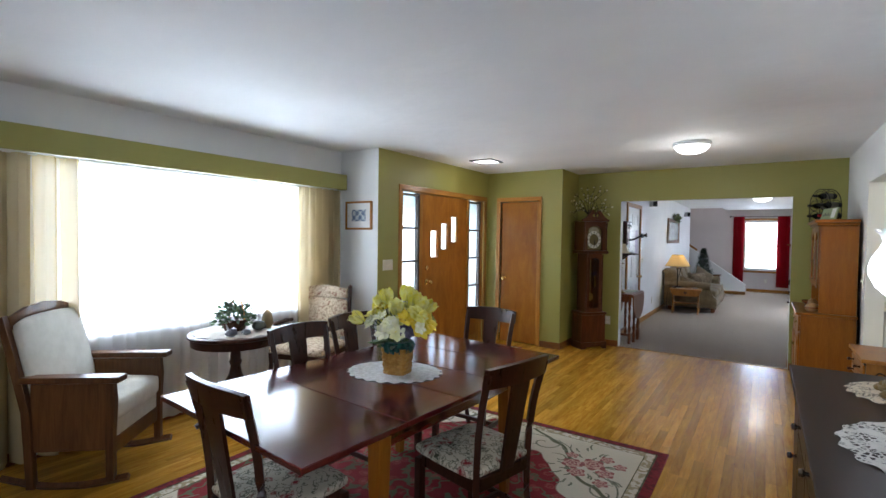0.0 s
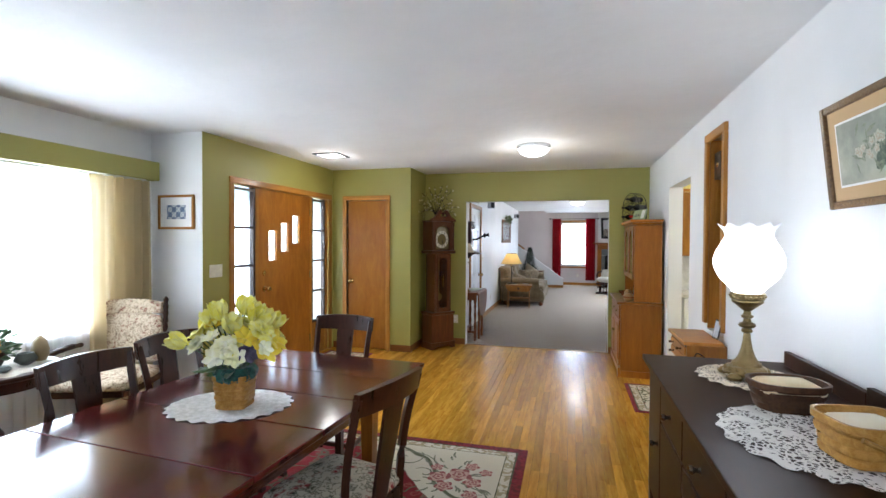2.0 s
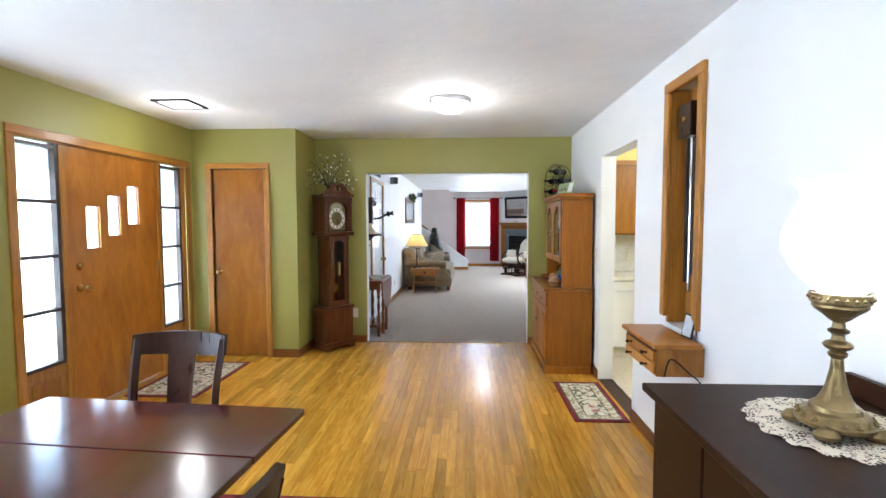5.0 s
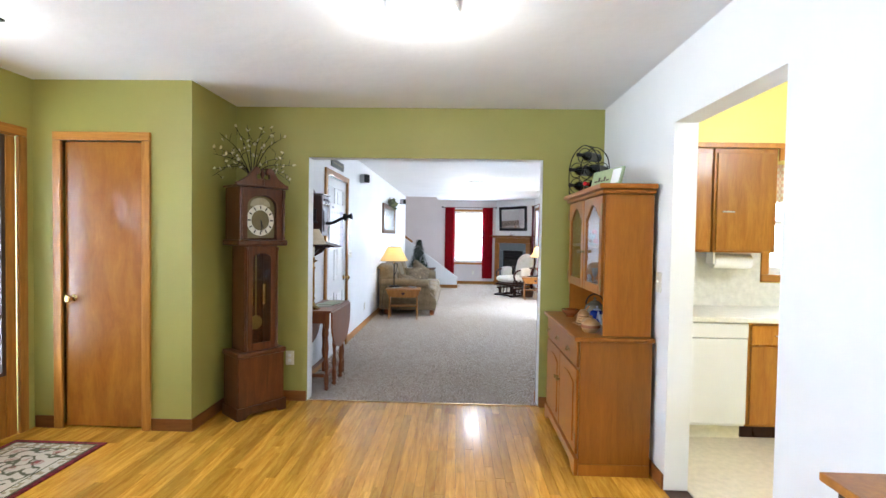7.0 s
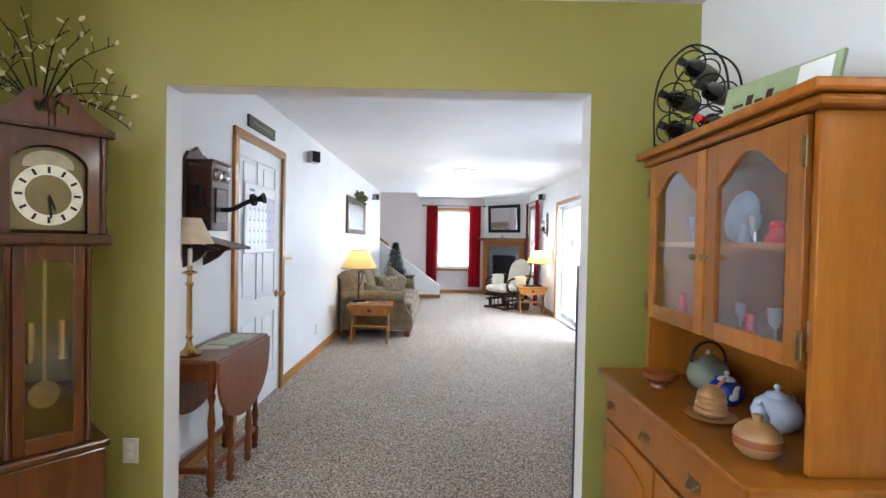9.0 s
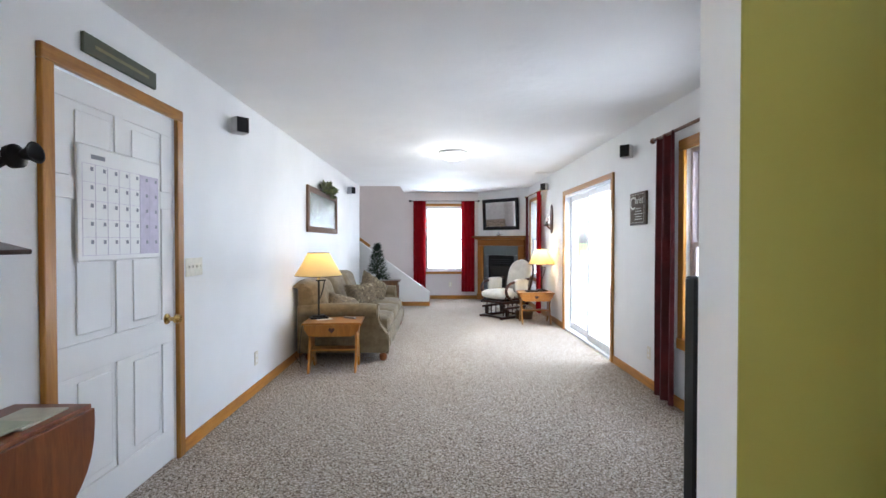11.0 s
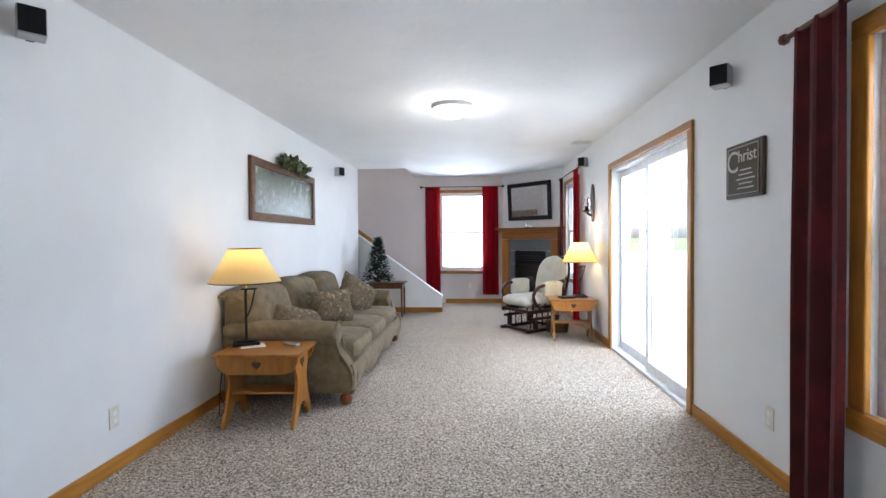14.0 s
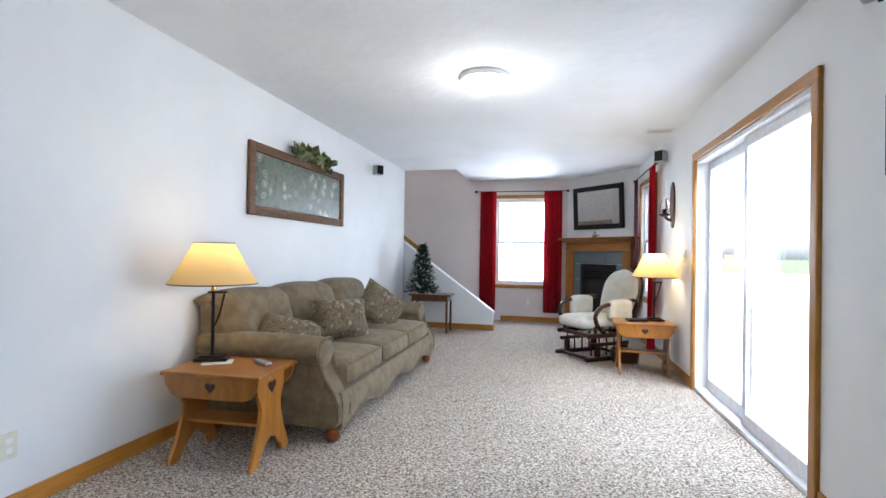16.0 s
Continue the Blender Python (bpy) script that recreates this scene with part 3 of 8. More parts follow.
# double-hung windows and the sliding door
def sash_window(name, axis, p, a0, a1, z0, z1, rail, label, frame_mat=None):
    fm = frame_mat or VINYL
    th = thing(name, None, label, kind="structure")

    def bit(n, u0, u1, w0, w1, q0, q1, mt):
        b = bmesh.new()
        if axis == "x":
            box(b, u0, u1, p + q0, p + q1, w0, w1, 0.002)
        else:
            box(b, p + q0, p + q1, u0, u1, w0, w1, 0.002)
        return part(n, b, mt, th)

    f = 0.035
    for u in (a0, a1 - f):
        bit("window_frame", u, u + f, z0, z1, -0.03, 0.04, fm)
    bit("window_frame", a0 + f, a1 - f, z1 - f, z1, -0.03, 0.04, fm)
    bit("window_sill", a0 + f, a1 - f, z0, z0 + f, -0.03, 0.04, fm)
    for lo, hi, q in ((z0 + f, rail + 0.02, -0.02), (rail - 0.02, z1 - f, 0.014)):
        for u in (a0 + f, a1 - f - 0.03):
            bit("sash", u, u + 0.03, lo, hi, q, q + 0.02, fm)
        for w in (lo, hi - 0.035):
            bit("sash_rail", a0 + f + 0.03, a1 - f - 0.03, w, w + 0.035, q, q + 0.02, fm)
        g = bit("pane", a0 + f + 0.03, a1 - f - 0.03, lo + 0.035, hi - 0.035, q + 0.008, q + 0.012, GLASS)
        g.visible_shadow = False
    return th


MAUVE = plain("almond_vinyl_frame", (0.50, 0.42, 0.42), 0.4)
sash_window("window_1", "y", 1.80, 8.50, 9.93, 0.55, 2.03, 1.29, "large double-hung window in an oak casing", MAUVE)
casing("trim_window", "y", 1.706, 1.732, 8.52, 9.91, 0.56, 2.02, 0.085, True)
sash_window("window_2", "x", 17.20, -0.46, 0.43, 0.62, 2.13, 1.36, "double-hung window in an oak casing")
casing("trim_window", "x", 17.106, 17.132, -0.45, 0.42, 0.63, 2.12, 0.06, True)
sash_window("window_3", "y", 1.80, 15.0, 15.95, 0.60, 2.12, 1.36, "double-hung window beside the fireplace")
casing("trim_window", "y", 1.706, 1.732, 15.01, 15.94, 0.61, 2.11, 0.06, True)
BLIND = sheer_mat("white_roller_blind", (0.9, 0.92, 0.95), 0.25)
casing("trim_slider", "y", 1.706, 1.732, 11.45, 13.35, 0.0, 2.0, 0.065)
slider = thing("sliding_glass_door", at(1.80, 11.45), "white two-panel sliding glass patio door", "door")
for k, (u0, u1, q) in enumerate(((0.0, 0.98, -0.03), (0.94, 1.90, 0.02))):
    pn = part("door_panel", boxed(q, q + 0.03, u0, u0 + 0.055, 0.03, 1.97, 0.003), VINYL, slider)
    part("stile", boxed(q, q + 0.03, u1 - 0.055, u1, 0.03, 1.97, 0.003), VINYL, pn)
    part("rail", boxed(q, q + 0.03, u0 + 0.055, u1 - 0.055, 0.03, 0.12, 0.003), VINYL, pn)
    part("rail", boxed(q, q + 0.03, u0 + 0.055, u1 - 0.055, 1.90, 1.97, 0.003), VINYL, pn)
    g = part("pane", boxed(q + 0.012, q + 0.017, u0 + 0.055, u1 - 0.055, 0.12, 1.90), GLASS, pn)
    g.visible_shadow = False
part("track", boxed(-0.07, 0.07, 0, 1.9, 0, 0.03, 0.003), VINYL, slider)
part("head", boxed(-0.07, 0.07, 0, 1.9, 1.97, 2.0), VINYL, slider)
part("door_handle", tube(bmesh.new(), curve_pts([(-0.01, 1.83, 0.9), (-0.04, 1.83, 0.93), (-0.04, 1.83, 1.07), (-0.01, 1.83, 1.1)], 4), 0.009), IVORY, slider, "", True)

# front picture window
fw = thing("window_4", None, "wide picture window behind sheer curtains", kind="structure")
for u in (1.30, 3.57):
    part("window_frame", boxed(-4.02, -3.92, u, u + 0.05, 0.72, 2.02), WHITEGLOSS, fw)
for u in (1.85, 3.05):
    part("window_bar", boxed(-4.01, -3.95, u - 0.025, u + 0.025, 0.77, 1.97), WHITEGLOSS, fw)
part("window_sill", boxed(-4.02, -3.86, 1.35, 3.57, 0.72, 0.77, 0.004), WHITEGLOSS, fw)
part("window_frame", boxed(-4.02, -3.92, 1.35, 3.57, 1.97, 2.02), WHITEGLOSS, fw)
for u0, u1 in ((1.351, 1.824), (1.876, 3.024), (3.076, 3.569)):
    g = part("pane", boxed(-3.985, -3.98, u0, u1, 0.771, 1.969), GLASS, fw)
    g.visible_shadow = False
val = thing("curtain_valance", None, "boxed valance painted olive green above the curtains", "valance")
part("valance_face", boxed(-3.765, -3.745, -1.58, 4.0, 2.005, 2.17, 0.003), GREEN, val)
part("valance_top", boxed(-3.878, -3.766, -1.58, 4.0, 2.15, 2.17), GREEN, val)
part("valance_end", boxed(-3.878, -3.766, 3.98, 4.0, 2.005, 2.149), GREEN, val)
GDR = "curtains at the front window"
part("drape", hanging(bmesh.new(), (-3.80, -0.35), (-3.80, 1.56), 0.03, 1.995, 14, 0.060, seed=3), DRAPE, None, "cream pleated full-length drape drawn aside at the window", True, category="curtain", group=GDR)
part("drape", hanging(bmesh.new(), (-3.80, 3.40), (-3.80, 3.95), 0.03, 1.995, 6, 0.055, seed=4), DRAPE, None, "cream pleated full-length drape beside the white wall", True, category="curtain", group=GDR)
part("sheer_curtain", hanging(bmesh.new(), (-3.838, 1.2), (-3.838, 3.6), 0.03, 1.99, 26, 0.012, seed=5), SHEER, None, "white sheer curtain drawn across the window", True, category="curtain", group=GDR)
part("curtain_rail", tube(bmesh.new(), [(-3.815, -0.6, 1.997), (-3.815, 3.97, 1.997)], 0.006), WHITEGLOSS, None, "thin white curtain rail under the valance", category="curtain rail")

# ---- dining table and chairs ----
FLORALSEAT = floral("floral_seat_tapestry", (0.55, 0.50, 0.38), (0.26, 0.025, 0.03), (0.055, 0.06, 0.035), 17)
FLORALBACK = floral("faded_floral_linen", (0.58, 0.47, 0.33), (0.20, 0.06, 0.035), (0.15, 0.095, 0.05), 30)


def rug_mat(name, hx, hy, red=0.055):
    m, ns, ls, bs = nodes_of(name)
    v = coords(ns, ls)
    sp = ns.new("ShaderNodeSeparateXYZ")
    ls.new(v, sp.inputs[0])

    def math1(op, a, b=None):
        q = ns.new("ShaderNodeMath")
        q.operation = op
        for i, s in enumerate((a, b)):
            if s is None:
                continue
            if isinstance(s, (int, float)):
                q.inputs[i].default_value = s
            else:
                ls.new(s, q.inputs[i])
        return q.outputs[0]

    dx = math1("SUBTRACT", hx, math1("ABSOLUTE", sp.outputs[0]))
    dy = math1("SUBTRACT", hy, math1("ABSOLUTE", sp.outputs[1]))
    d = math1("MINIMUM", dx, dy)
    wob = noise_tex(ns, ls, v, 3.0, 1)
    d2 = math1("ADD", math1("MULTIPLY", math1("ADD", dx, dy), 0.42), math1("MULTIPLY", wob.outputs[0], 0.25))
    k = hx
    cream, deep, green = (0.66, 0.60, 0.46), (0.22, 0.008, 0.012), (0.12, 0.12, 0.06)
    inside = deep if hx > 0.6 else cream
    ring = ramp(ns, [(0.0, (0, 0, 0)), (0.45, (0, 0, 0)), (0.453, (1, 1, 1)), (0.468, (1, 1, 1)), (0.471, (0, 0, 0)), (0.53, (0, 0, 0))])
    ls.new(math1("DIVIDE", d2, k), ring.inputs[0])
    field = ramp(ns, [(0.0, (0, 0, 0)), (0.555, (0, 0, 0)), (0.56, (1, 1, 1))])
    ls.new(math1("DIVIDE", d2, k), field.inputs[0])
    vo = ns.new("ShaderNodeTexVoronoi")
    vo.inputs["Scale"].default_value = 9.0
    vo.inputs["Randomness"].default_value = 0.8
    w2 = noise_tex(ns, ls, v, 12, 2)
    ls.new(mixc(ns, ls, 0.06, v, w2.outputs[1]), vo.inputs[0])
    petals = ramp(ns, [(0.12, (1, 1, 1)), (0.2, (0, 0, 0)), (0.25, (0.8, 0.8, 0.8)), (0.33, (0, 0, 0))])
    ls.new(vo.outputs[0], petals.inputs[0])
    where = noise_tex(ns, ls, v, 2.6, 2)
    wr = ramp(ns, [(0.40, (0, 0, 0)), (0.48, (1, 1, 1))])
    ls.new(where.outputs[0], wr.inputs[0])
    pm = mixc(ns, ls, 1.0, petals.outputs[0], wr.outputs[0], "MULTIPLY")
    if hx > 0.6:
        pm = mixc(ns, ls, 1.0, pm, field.outputs[0], "MULTIPLY")
    vine = noise_tex(ns, ls, v, 7, 2)
    vr = ramp(ns, [(0.455, (0, 0, 0)), (0.475, (1, 1, 1)), (0.515, (1, 1, 1)), (0.535, (0, 0, 0))])
    ls.new(vine.outputs[0], vr.inputs[0])
    c = mixc(ns, ls, field.outputs[0], cream, inside)
    c = mixc(ns, ls, mixc(ns, ls, 1.0, vr.outputs[0], field.outputs[0], "MULTIPLY") if hx > 0.6 else vr.outputs[0], c, green)
    rose = mixc(ns, ls, w2.outputs[0], (0.26, 0.02, 0.025), (0.40, 0.13, 0.10))
    c = mixc(ns, ls, pm, c, rose)
    c = mixc(ns, ls, ring.outputs[0], c, green)
    edge = ramp(ns, [(0.0, deep), (red, deep), (red + 0.004, green), (red + 0.012, green), (red + 0.016, cream), (red + 0.07, cream), (red + 0.074, green), (red + 0.08, green), (red + 0.084, cream)])
    edge.color_ramp.interpolation = "CONSTANT"
    ls.new(d, edge.inputs[0])
    inner = math1("GREATER_THAN", d, red + 0.084)
    band = noise_tex(ns, ls, v, 30, 2)
    br = ramp(ns, [(0.48, (1, 1, 1)), (0.53, (0.55, 0.5, 0.36))])
    ls.new(band.outputs[0], br.inputs[0])
    ec = mixc(ns, ls, 1.0, edge.outputs[0], br.outputs[0], "MULTIPLY")
    c = mixc(ns, ls, inner, ec, c)
    fine = noise_tex(ns, ls, v, 260, 2)
    fr = ramp(ns, [(0.3, (0.8, 0.8, 0.8)), (0.7, (1, 1, 1))])
    ls.new(fine.outputs[0], fr.inputs[0])
    ls.new(mixc(ns, ls, 1.0, c, fr.outputs[0], "MULTIPLY"), bs.inputs["Base Color"])
    bs.inputs["Roughness"].default_value = 0.95
    bump(ns, ls, bs, fine.outputs[0], 0.5, 0.004)
    return m


def rug(x, y, hx, hy, label, turn=0, h=0.010, red=0.055):
    bm = boxed(-hx, hx, -hy, hy, 0, h, 0.004)
    o = part("rug", bm, rug_mat("rug_pile", hx, hy, red), None, label, category="rug")
    o.matrix_basis = at(x, y, turn, 0.0005)
    return o


big_rug = rug(-1.64, 2.16, 1.21, 1.71, "cream floral rug with burgundy border under the dining table", 0, 0.008)
rug(0.60, 5.32, 0.20, 0.43, "small floral rug with dark red border before the kitchen", 0, 0.008, 0.03)
rug(-2.93, 5.72, 0.31, 0.50, "floral rug with burgundy border before the front door", 0, 0.008, 0.03)


def ribbon(bm, pts, w, z):
    pts = [Vector((*p[:2], 0)) for p in pts]
    n = len(pts)
    rows = []
    for i, p in enumerate(pts):
        d = (pts[min(i + 1, n - 1)] - pts[max(i - 1, 0)]).normalized()
        k = w / 2 * (0.35 + 0.65 * math.sin(math.pi * (i + 0.5) / n))
        rows.append([bm.verts.new((p.x - d.y * k, p.y + d.x * k, z)), bm.verts.new((p.x + d.y * k, p.y - d.x * k, z))])
    for a, b in zip(rows, rows[1:]):
        bm.faces.new((a[0], a[1], b[1], b[0]))


def scroll(x, y, r, start, turns, k=1):
    """A spiral that opens outwards from (x, y)."""
    return [(x + r * t ** 1.2 * math.cos(start + k * turns * 2 * math.pi * t), y + r * t ** 1.2 * math.sin(start + k * turns * 2 * math.pi * t)) for t in (0.12 + 0.88 * i / 22 for i in range(23))]


vines, reds, pinks = bmesh.new(), bmesh.new(), bmesh.new()
rg = random.Random(4)
for sx, sy in ((1, 1), (1, -1), (-1, 1), (-1, -1)):
    def q(pts):
        return [(sx * p[0], sy * p[1]) for p in pts]

    for x, y, r, a, t, k in ((0.42, 1.38, 0.13, 0.3, 1.1, 1), (0.98, 0.92, 0.12, 2.0, 1.1, -1), (0.60, 1.20, 0.08, 3.2, 0.9, 1), (0.88, 0.72, 0.10, 1.0, 1.0, 1)):
        ribbon(vines, q(scroll(x, y, r, a, t, k)), 0.014, 0.0087)
    for pts in ([(0.20, 1.44), (0.36, 1.48), (0.55, 1.44), (0.66, 1.34)], [(1.02, 0.55), (1.06, 0.80), (1.03, 1.02), (0.92, 1.14)], [(0.60, 1.46), (0.62, 1.38), (0.68, 1.30)], [(0.10, 1.36), (0.25, 1.30), (0.40, 1.32)], [(0.92, 0.45), (0.98, 0.60), (0.94, 0.74)]):
        ribbon(vines, q(curve_pts([(*p, 0) for p in pts], 6)), 0.012, 0.0087)
    for _ in range(34):
        a, r = rg.uniform(0, 2 * math.pi), rg.uniform(0.06, 0.25)
        x, y = 0.80 + r * math.cos(a) * 0.9, 1.20 + r * math.sin(a) * 1.1
        L = rg.uniform(0.05, 0.09)
        ribbon(vines, q([(x, y), (x + 0.5 * L * math.cos(a + 0.3), y + 0.5 * L * math.sin(a + 0.3)), (x + L * math.cos(a), y + L * math.sin(a))]), 0.016, 0.0089)
    for x, y, r in ((0.70, 1.18, 0.065), (0.82, 1.24, 0.075), (0.76, 1.08, 0.055), (0.92, 1.16, 0.055), (0.88, 1.36, 0.045), (0.98, 1.30, 0.04), (0.93, 1.02, 0.045), (0.66, 1.30, 0.04)):
        for ring_k, (rr, bmx) in enumerate(((1.0, reds), (0.80, pinks), (0.52, reds), (0.36, pinks), (0.16, reds))):
            ph = rg.uniform(0, 6)
            pts = [(sx * (x + r * rr * (1 + 0.16 * math.cos(5 * a + ph)) * math.cos(a)), sy * (y + r * rr * (1 + 0.16 * math.cos(5 * a + ph)) * math.sin(a))) for a in (2 * math.pi * i / 24 for i in range(24))]
            bmx.faces.new([bmx.verts.new((*p, 0.0092 + 0.0004 * ring_k)) for p in pts])
part("rug_vines", vines, cloth("rug_sage_yarn", (0.09, 0.095, 0.05), (0.19, 0.19, 0.11), 60), big_rug, "sage green vine scrolls", kind="stuff")
part("rug_roses", reds, cloth("rug_rose_yarn", (0.22, 0.035, 0.03), (0.30, 0.07, 0.05), 60), big_rug, "dusky red roses", kind="stuff")
part("rug_rose_petals", pinks, cloth("rug_pink_yarn", (0.46, 0.24, 0.18), (0.55, 0.36, 0.27), 60), big_rug, "pale pink rose petals", kind="stuff")


def dining_chair():
    th = thing("dining_chair", None, "dark walnut dining chair with splat back and floral seat", "chair", "chairs round the dining table")
    H = 0.94
    for s in (-1, 1):
        b = tube(bmesh.new(), curve_pts([(s * 0.175, -0.245, 0.0), (s * 0.18, -0.19, 0.25), (s * 0.185, -0.185, 0.45), (s * 0.19, -0.21, 0.70), (s * 0.20, -0.265, H - 0.02)], 5), 0.021, 4)
        part("back_leg", b, DARKWOOD, th, smooth=False)
        b = bmesh.new()
        prism(b, [(-0.019, -0.019), (0.019, -0.019), (0.019, 0.019), (-0.019, 0.019)], 0, 0.40, at(s * 0.195, 0.19), 0.003)
        part("front_leg", b, DARKWOOD, th)
        part("side_rail", boxed(s * 0.188 - 0.011, s * 0.188 + 0.011, -0.18, 0.175, 0.365, 0.425, 0.003), DARKWOOD, th)
        part("side_stretcher", boxed(s * 0.188 - 0.009, s * 0.188 + 0.009, -0.19, 0.175, 0.14, 0.17, 0.003), DARKWOOD, th)
    part("front_rail", boxed(-0.178, 0.178, 0.178, 0.202, 0.365, 0.425, 0.003), DARKWOOD, th)
    part("back_rail", boxed(-0.17, 0.17, -0.20, -0.18, 0.365, 0.425, 0.003), DARKWOOD, th)
    part("cross_stretcher", boxed(-0.18, 0.18, -0.01, 0.012, 0.142, 0.168, 0.003), DARKWOOD, th)
    part("seat", cushion(bmesh.new(), -0.215, 0.215, -0.19, 0.215, 0.42, 0.475, 0.025, 0.014), FLORALSEAT, th, "floral tapestry seat pad", True)

    def curved(z0, z1, x0, x1, yoff, t=0.022, crown=0.0, taper=1.0, n=10):
        bm = bmesh.new()
        rows = []
        for i in range(n + 1):
            x = x0 + (x1 - x0) * i / n
            bow = -0.03 * (1 - (x / 0.21) ** 2)
            zt = z1 + crown * (1 - (2 * i / n - 1) ** 2)

            def yy(z):
                return -0.205 - 0.065 * max(0, (z - 0.62) / 0.32) + bow * min(1, max(0, (z - 0.45) / 0.4)) + yoff

            row = []
            for z, k in ((z0, taper), (zt, 1.0)):
                for dy in (0, t):
                    row.append(bm.verts.new((x * k, yy(z) - dy + t / 2, z)))
            rows.append(row)
        for p, q in zip(rows, rows[1:]):
            for i0, i1 in ((0, 1), (1, 3), (3, 2), (2, 0)):
                bm.faces.new((p[i0], p[i1], q[i1], q[i0]))
        bm.faces.new((rows[0][0], rows[0][2], rows[0][3], rows[0][1]))
        bm.faces.new((rows[-1][0], rows[-1][1], rows[-1][3], rows[-1][2]))
        return bm

    part("top_rail", curved(H - 0.088, H, -0.215, 0.215, 0.0, 0.026, 0.012), DARKWOOD, th, smooth=True)
    part("splat", curved(0.42, H - 0.08, -0.062, 0.062, 0.0, 0.014, 0, 0.72), DARKWOOD, th, smooth=True)
    return th


c0 = dining_chair()
c0.matrix_basis = at(-1.60, 1.52, -3)
for x, y, turn in ((-1.09, 2.30, 77), (-1.69, 3.29, 180), (-2.03, 2.18, -92), (-2.08, 2.70, -88)):
    copy_thing(c0, at(x, y, turn))

table = thing("dining_table", at(-1.60, 2.27, -4), "dark cherry red dining table with two draw leaves", "table")
for y0, y1, n in ((-0.975, -0.472, "leaf"), (-0.47, -0.092, "tabletop"), (-0.09, 0.248, "leaf"), (0.25, 0.598, "tabletop"), (0.60, 0.975, "leaf")):
    part(n, boxed(-0.54, 0.54, y0, y1, 0.727, 0.752, 0.004), TABLEWOOD, table)
for s in (-1, 1):
    part("apron", boxed(s * 0.44 - 0.011, s * 0.44 + 0.011, -0.52, 0.52, 0.63, 0.726, 0.002), TABLEWOOD, table)
    part("apron", boxed(-0.428, 0.428, s * 0.53 - 0.011, s * 0.53 + 0.011, 0.63, 0.726, 0.002), TABLEWOOD, table)
    for q in (-1, 1):
        b = bmesh.new()
        g = bmesh.ops.create_cone(b, cap_ends=True, segments=4, radius1=0.03, radius2=0.05, depth=0.716, matrix=at(s * 0.42, q * 0.51, 45, 0.368))
        part("leg", b, MAPLE, table, "tapered brown wooden leg")


def scallop(bm, rx, ry, z, lobes, depth=0.06, n=120, h=0.002):
    pts = []
    for i in range(n):
        a = 2 * math.pi * i / n
        k = 1 - depth * (0.5 + 0.5 * math.cos(lobes * a)) ** 2
        pts.append((rx * k * math.cos(a), ry * k * math.sin(a)))
    return prism(bm, pts, z, z + h)


def ribbed_doily(name, m, rx, ry, mat, label, lobes=22):
    bm = bmesh.new()
    rings, n = 14, lobes * 8
    c = bm.verts.new((0, 0, 0.003))
    prev = None
    for j in range(1, rings + 1):
        row = []
        for i in range(n):
            a = 2 * math.pi * i / n
            k = j / rings * (1 - 0.06 * (j / rings) ** 4 * (0.5 + 0.5 * math.cos(lobes * a)))
            z = 0.003 + 0.0018 * (j % 2) + 0.0018 * math.cos(lobes * a) * (j / rings)
            row.append(bm.verts.new((rx * k * math.cos(a), ry * k * math.sin(a), z)))
        for i in range(n):
            if prev:
                bm.faces.new((prev[i], prev[(i + 1) % n], row[(i + 1) % n], row[i]))
            else:
                bm.faces.new((c, row[i], row[(i + 1) % n]))
        prev = row
    o = part(name, bm, mat, None, label, True, category="doily")
    o.matrix_basis = m
    return o


LACE = cloth("white_crochet", (0.62, 0.61, 0.58), (0.78, 0.77, 0.75), 40, fine=180, relief=0.9)
LACEHOLES = lace_mat("openwork_crochet", (0.78, 0.76, 0.72), 62)
LACECREAM = lace_mat("cream_crochet", (0.72, 0.64, 0.50), 90)
ribbed_doily("doily", at(-1.60, 2.28, 20, 0.7525), 0.27, 0.215, LACE, "white ribbed oval crochet doily on the dining table")


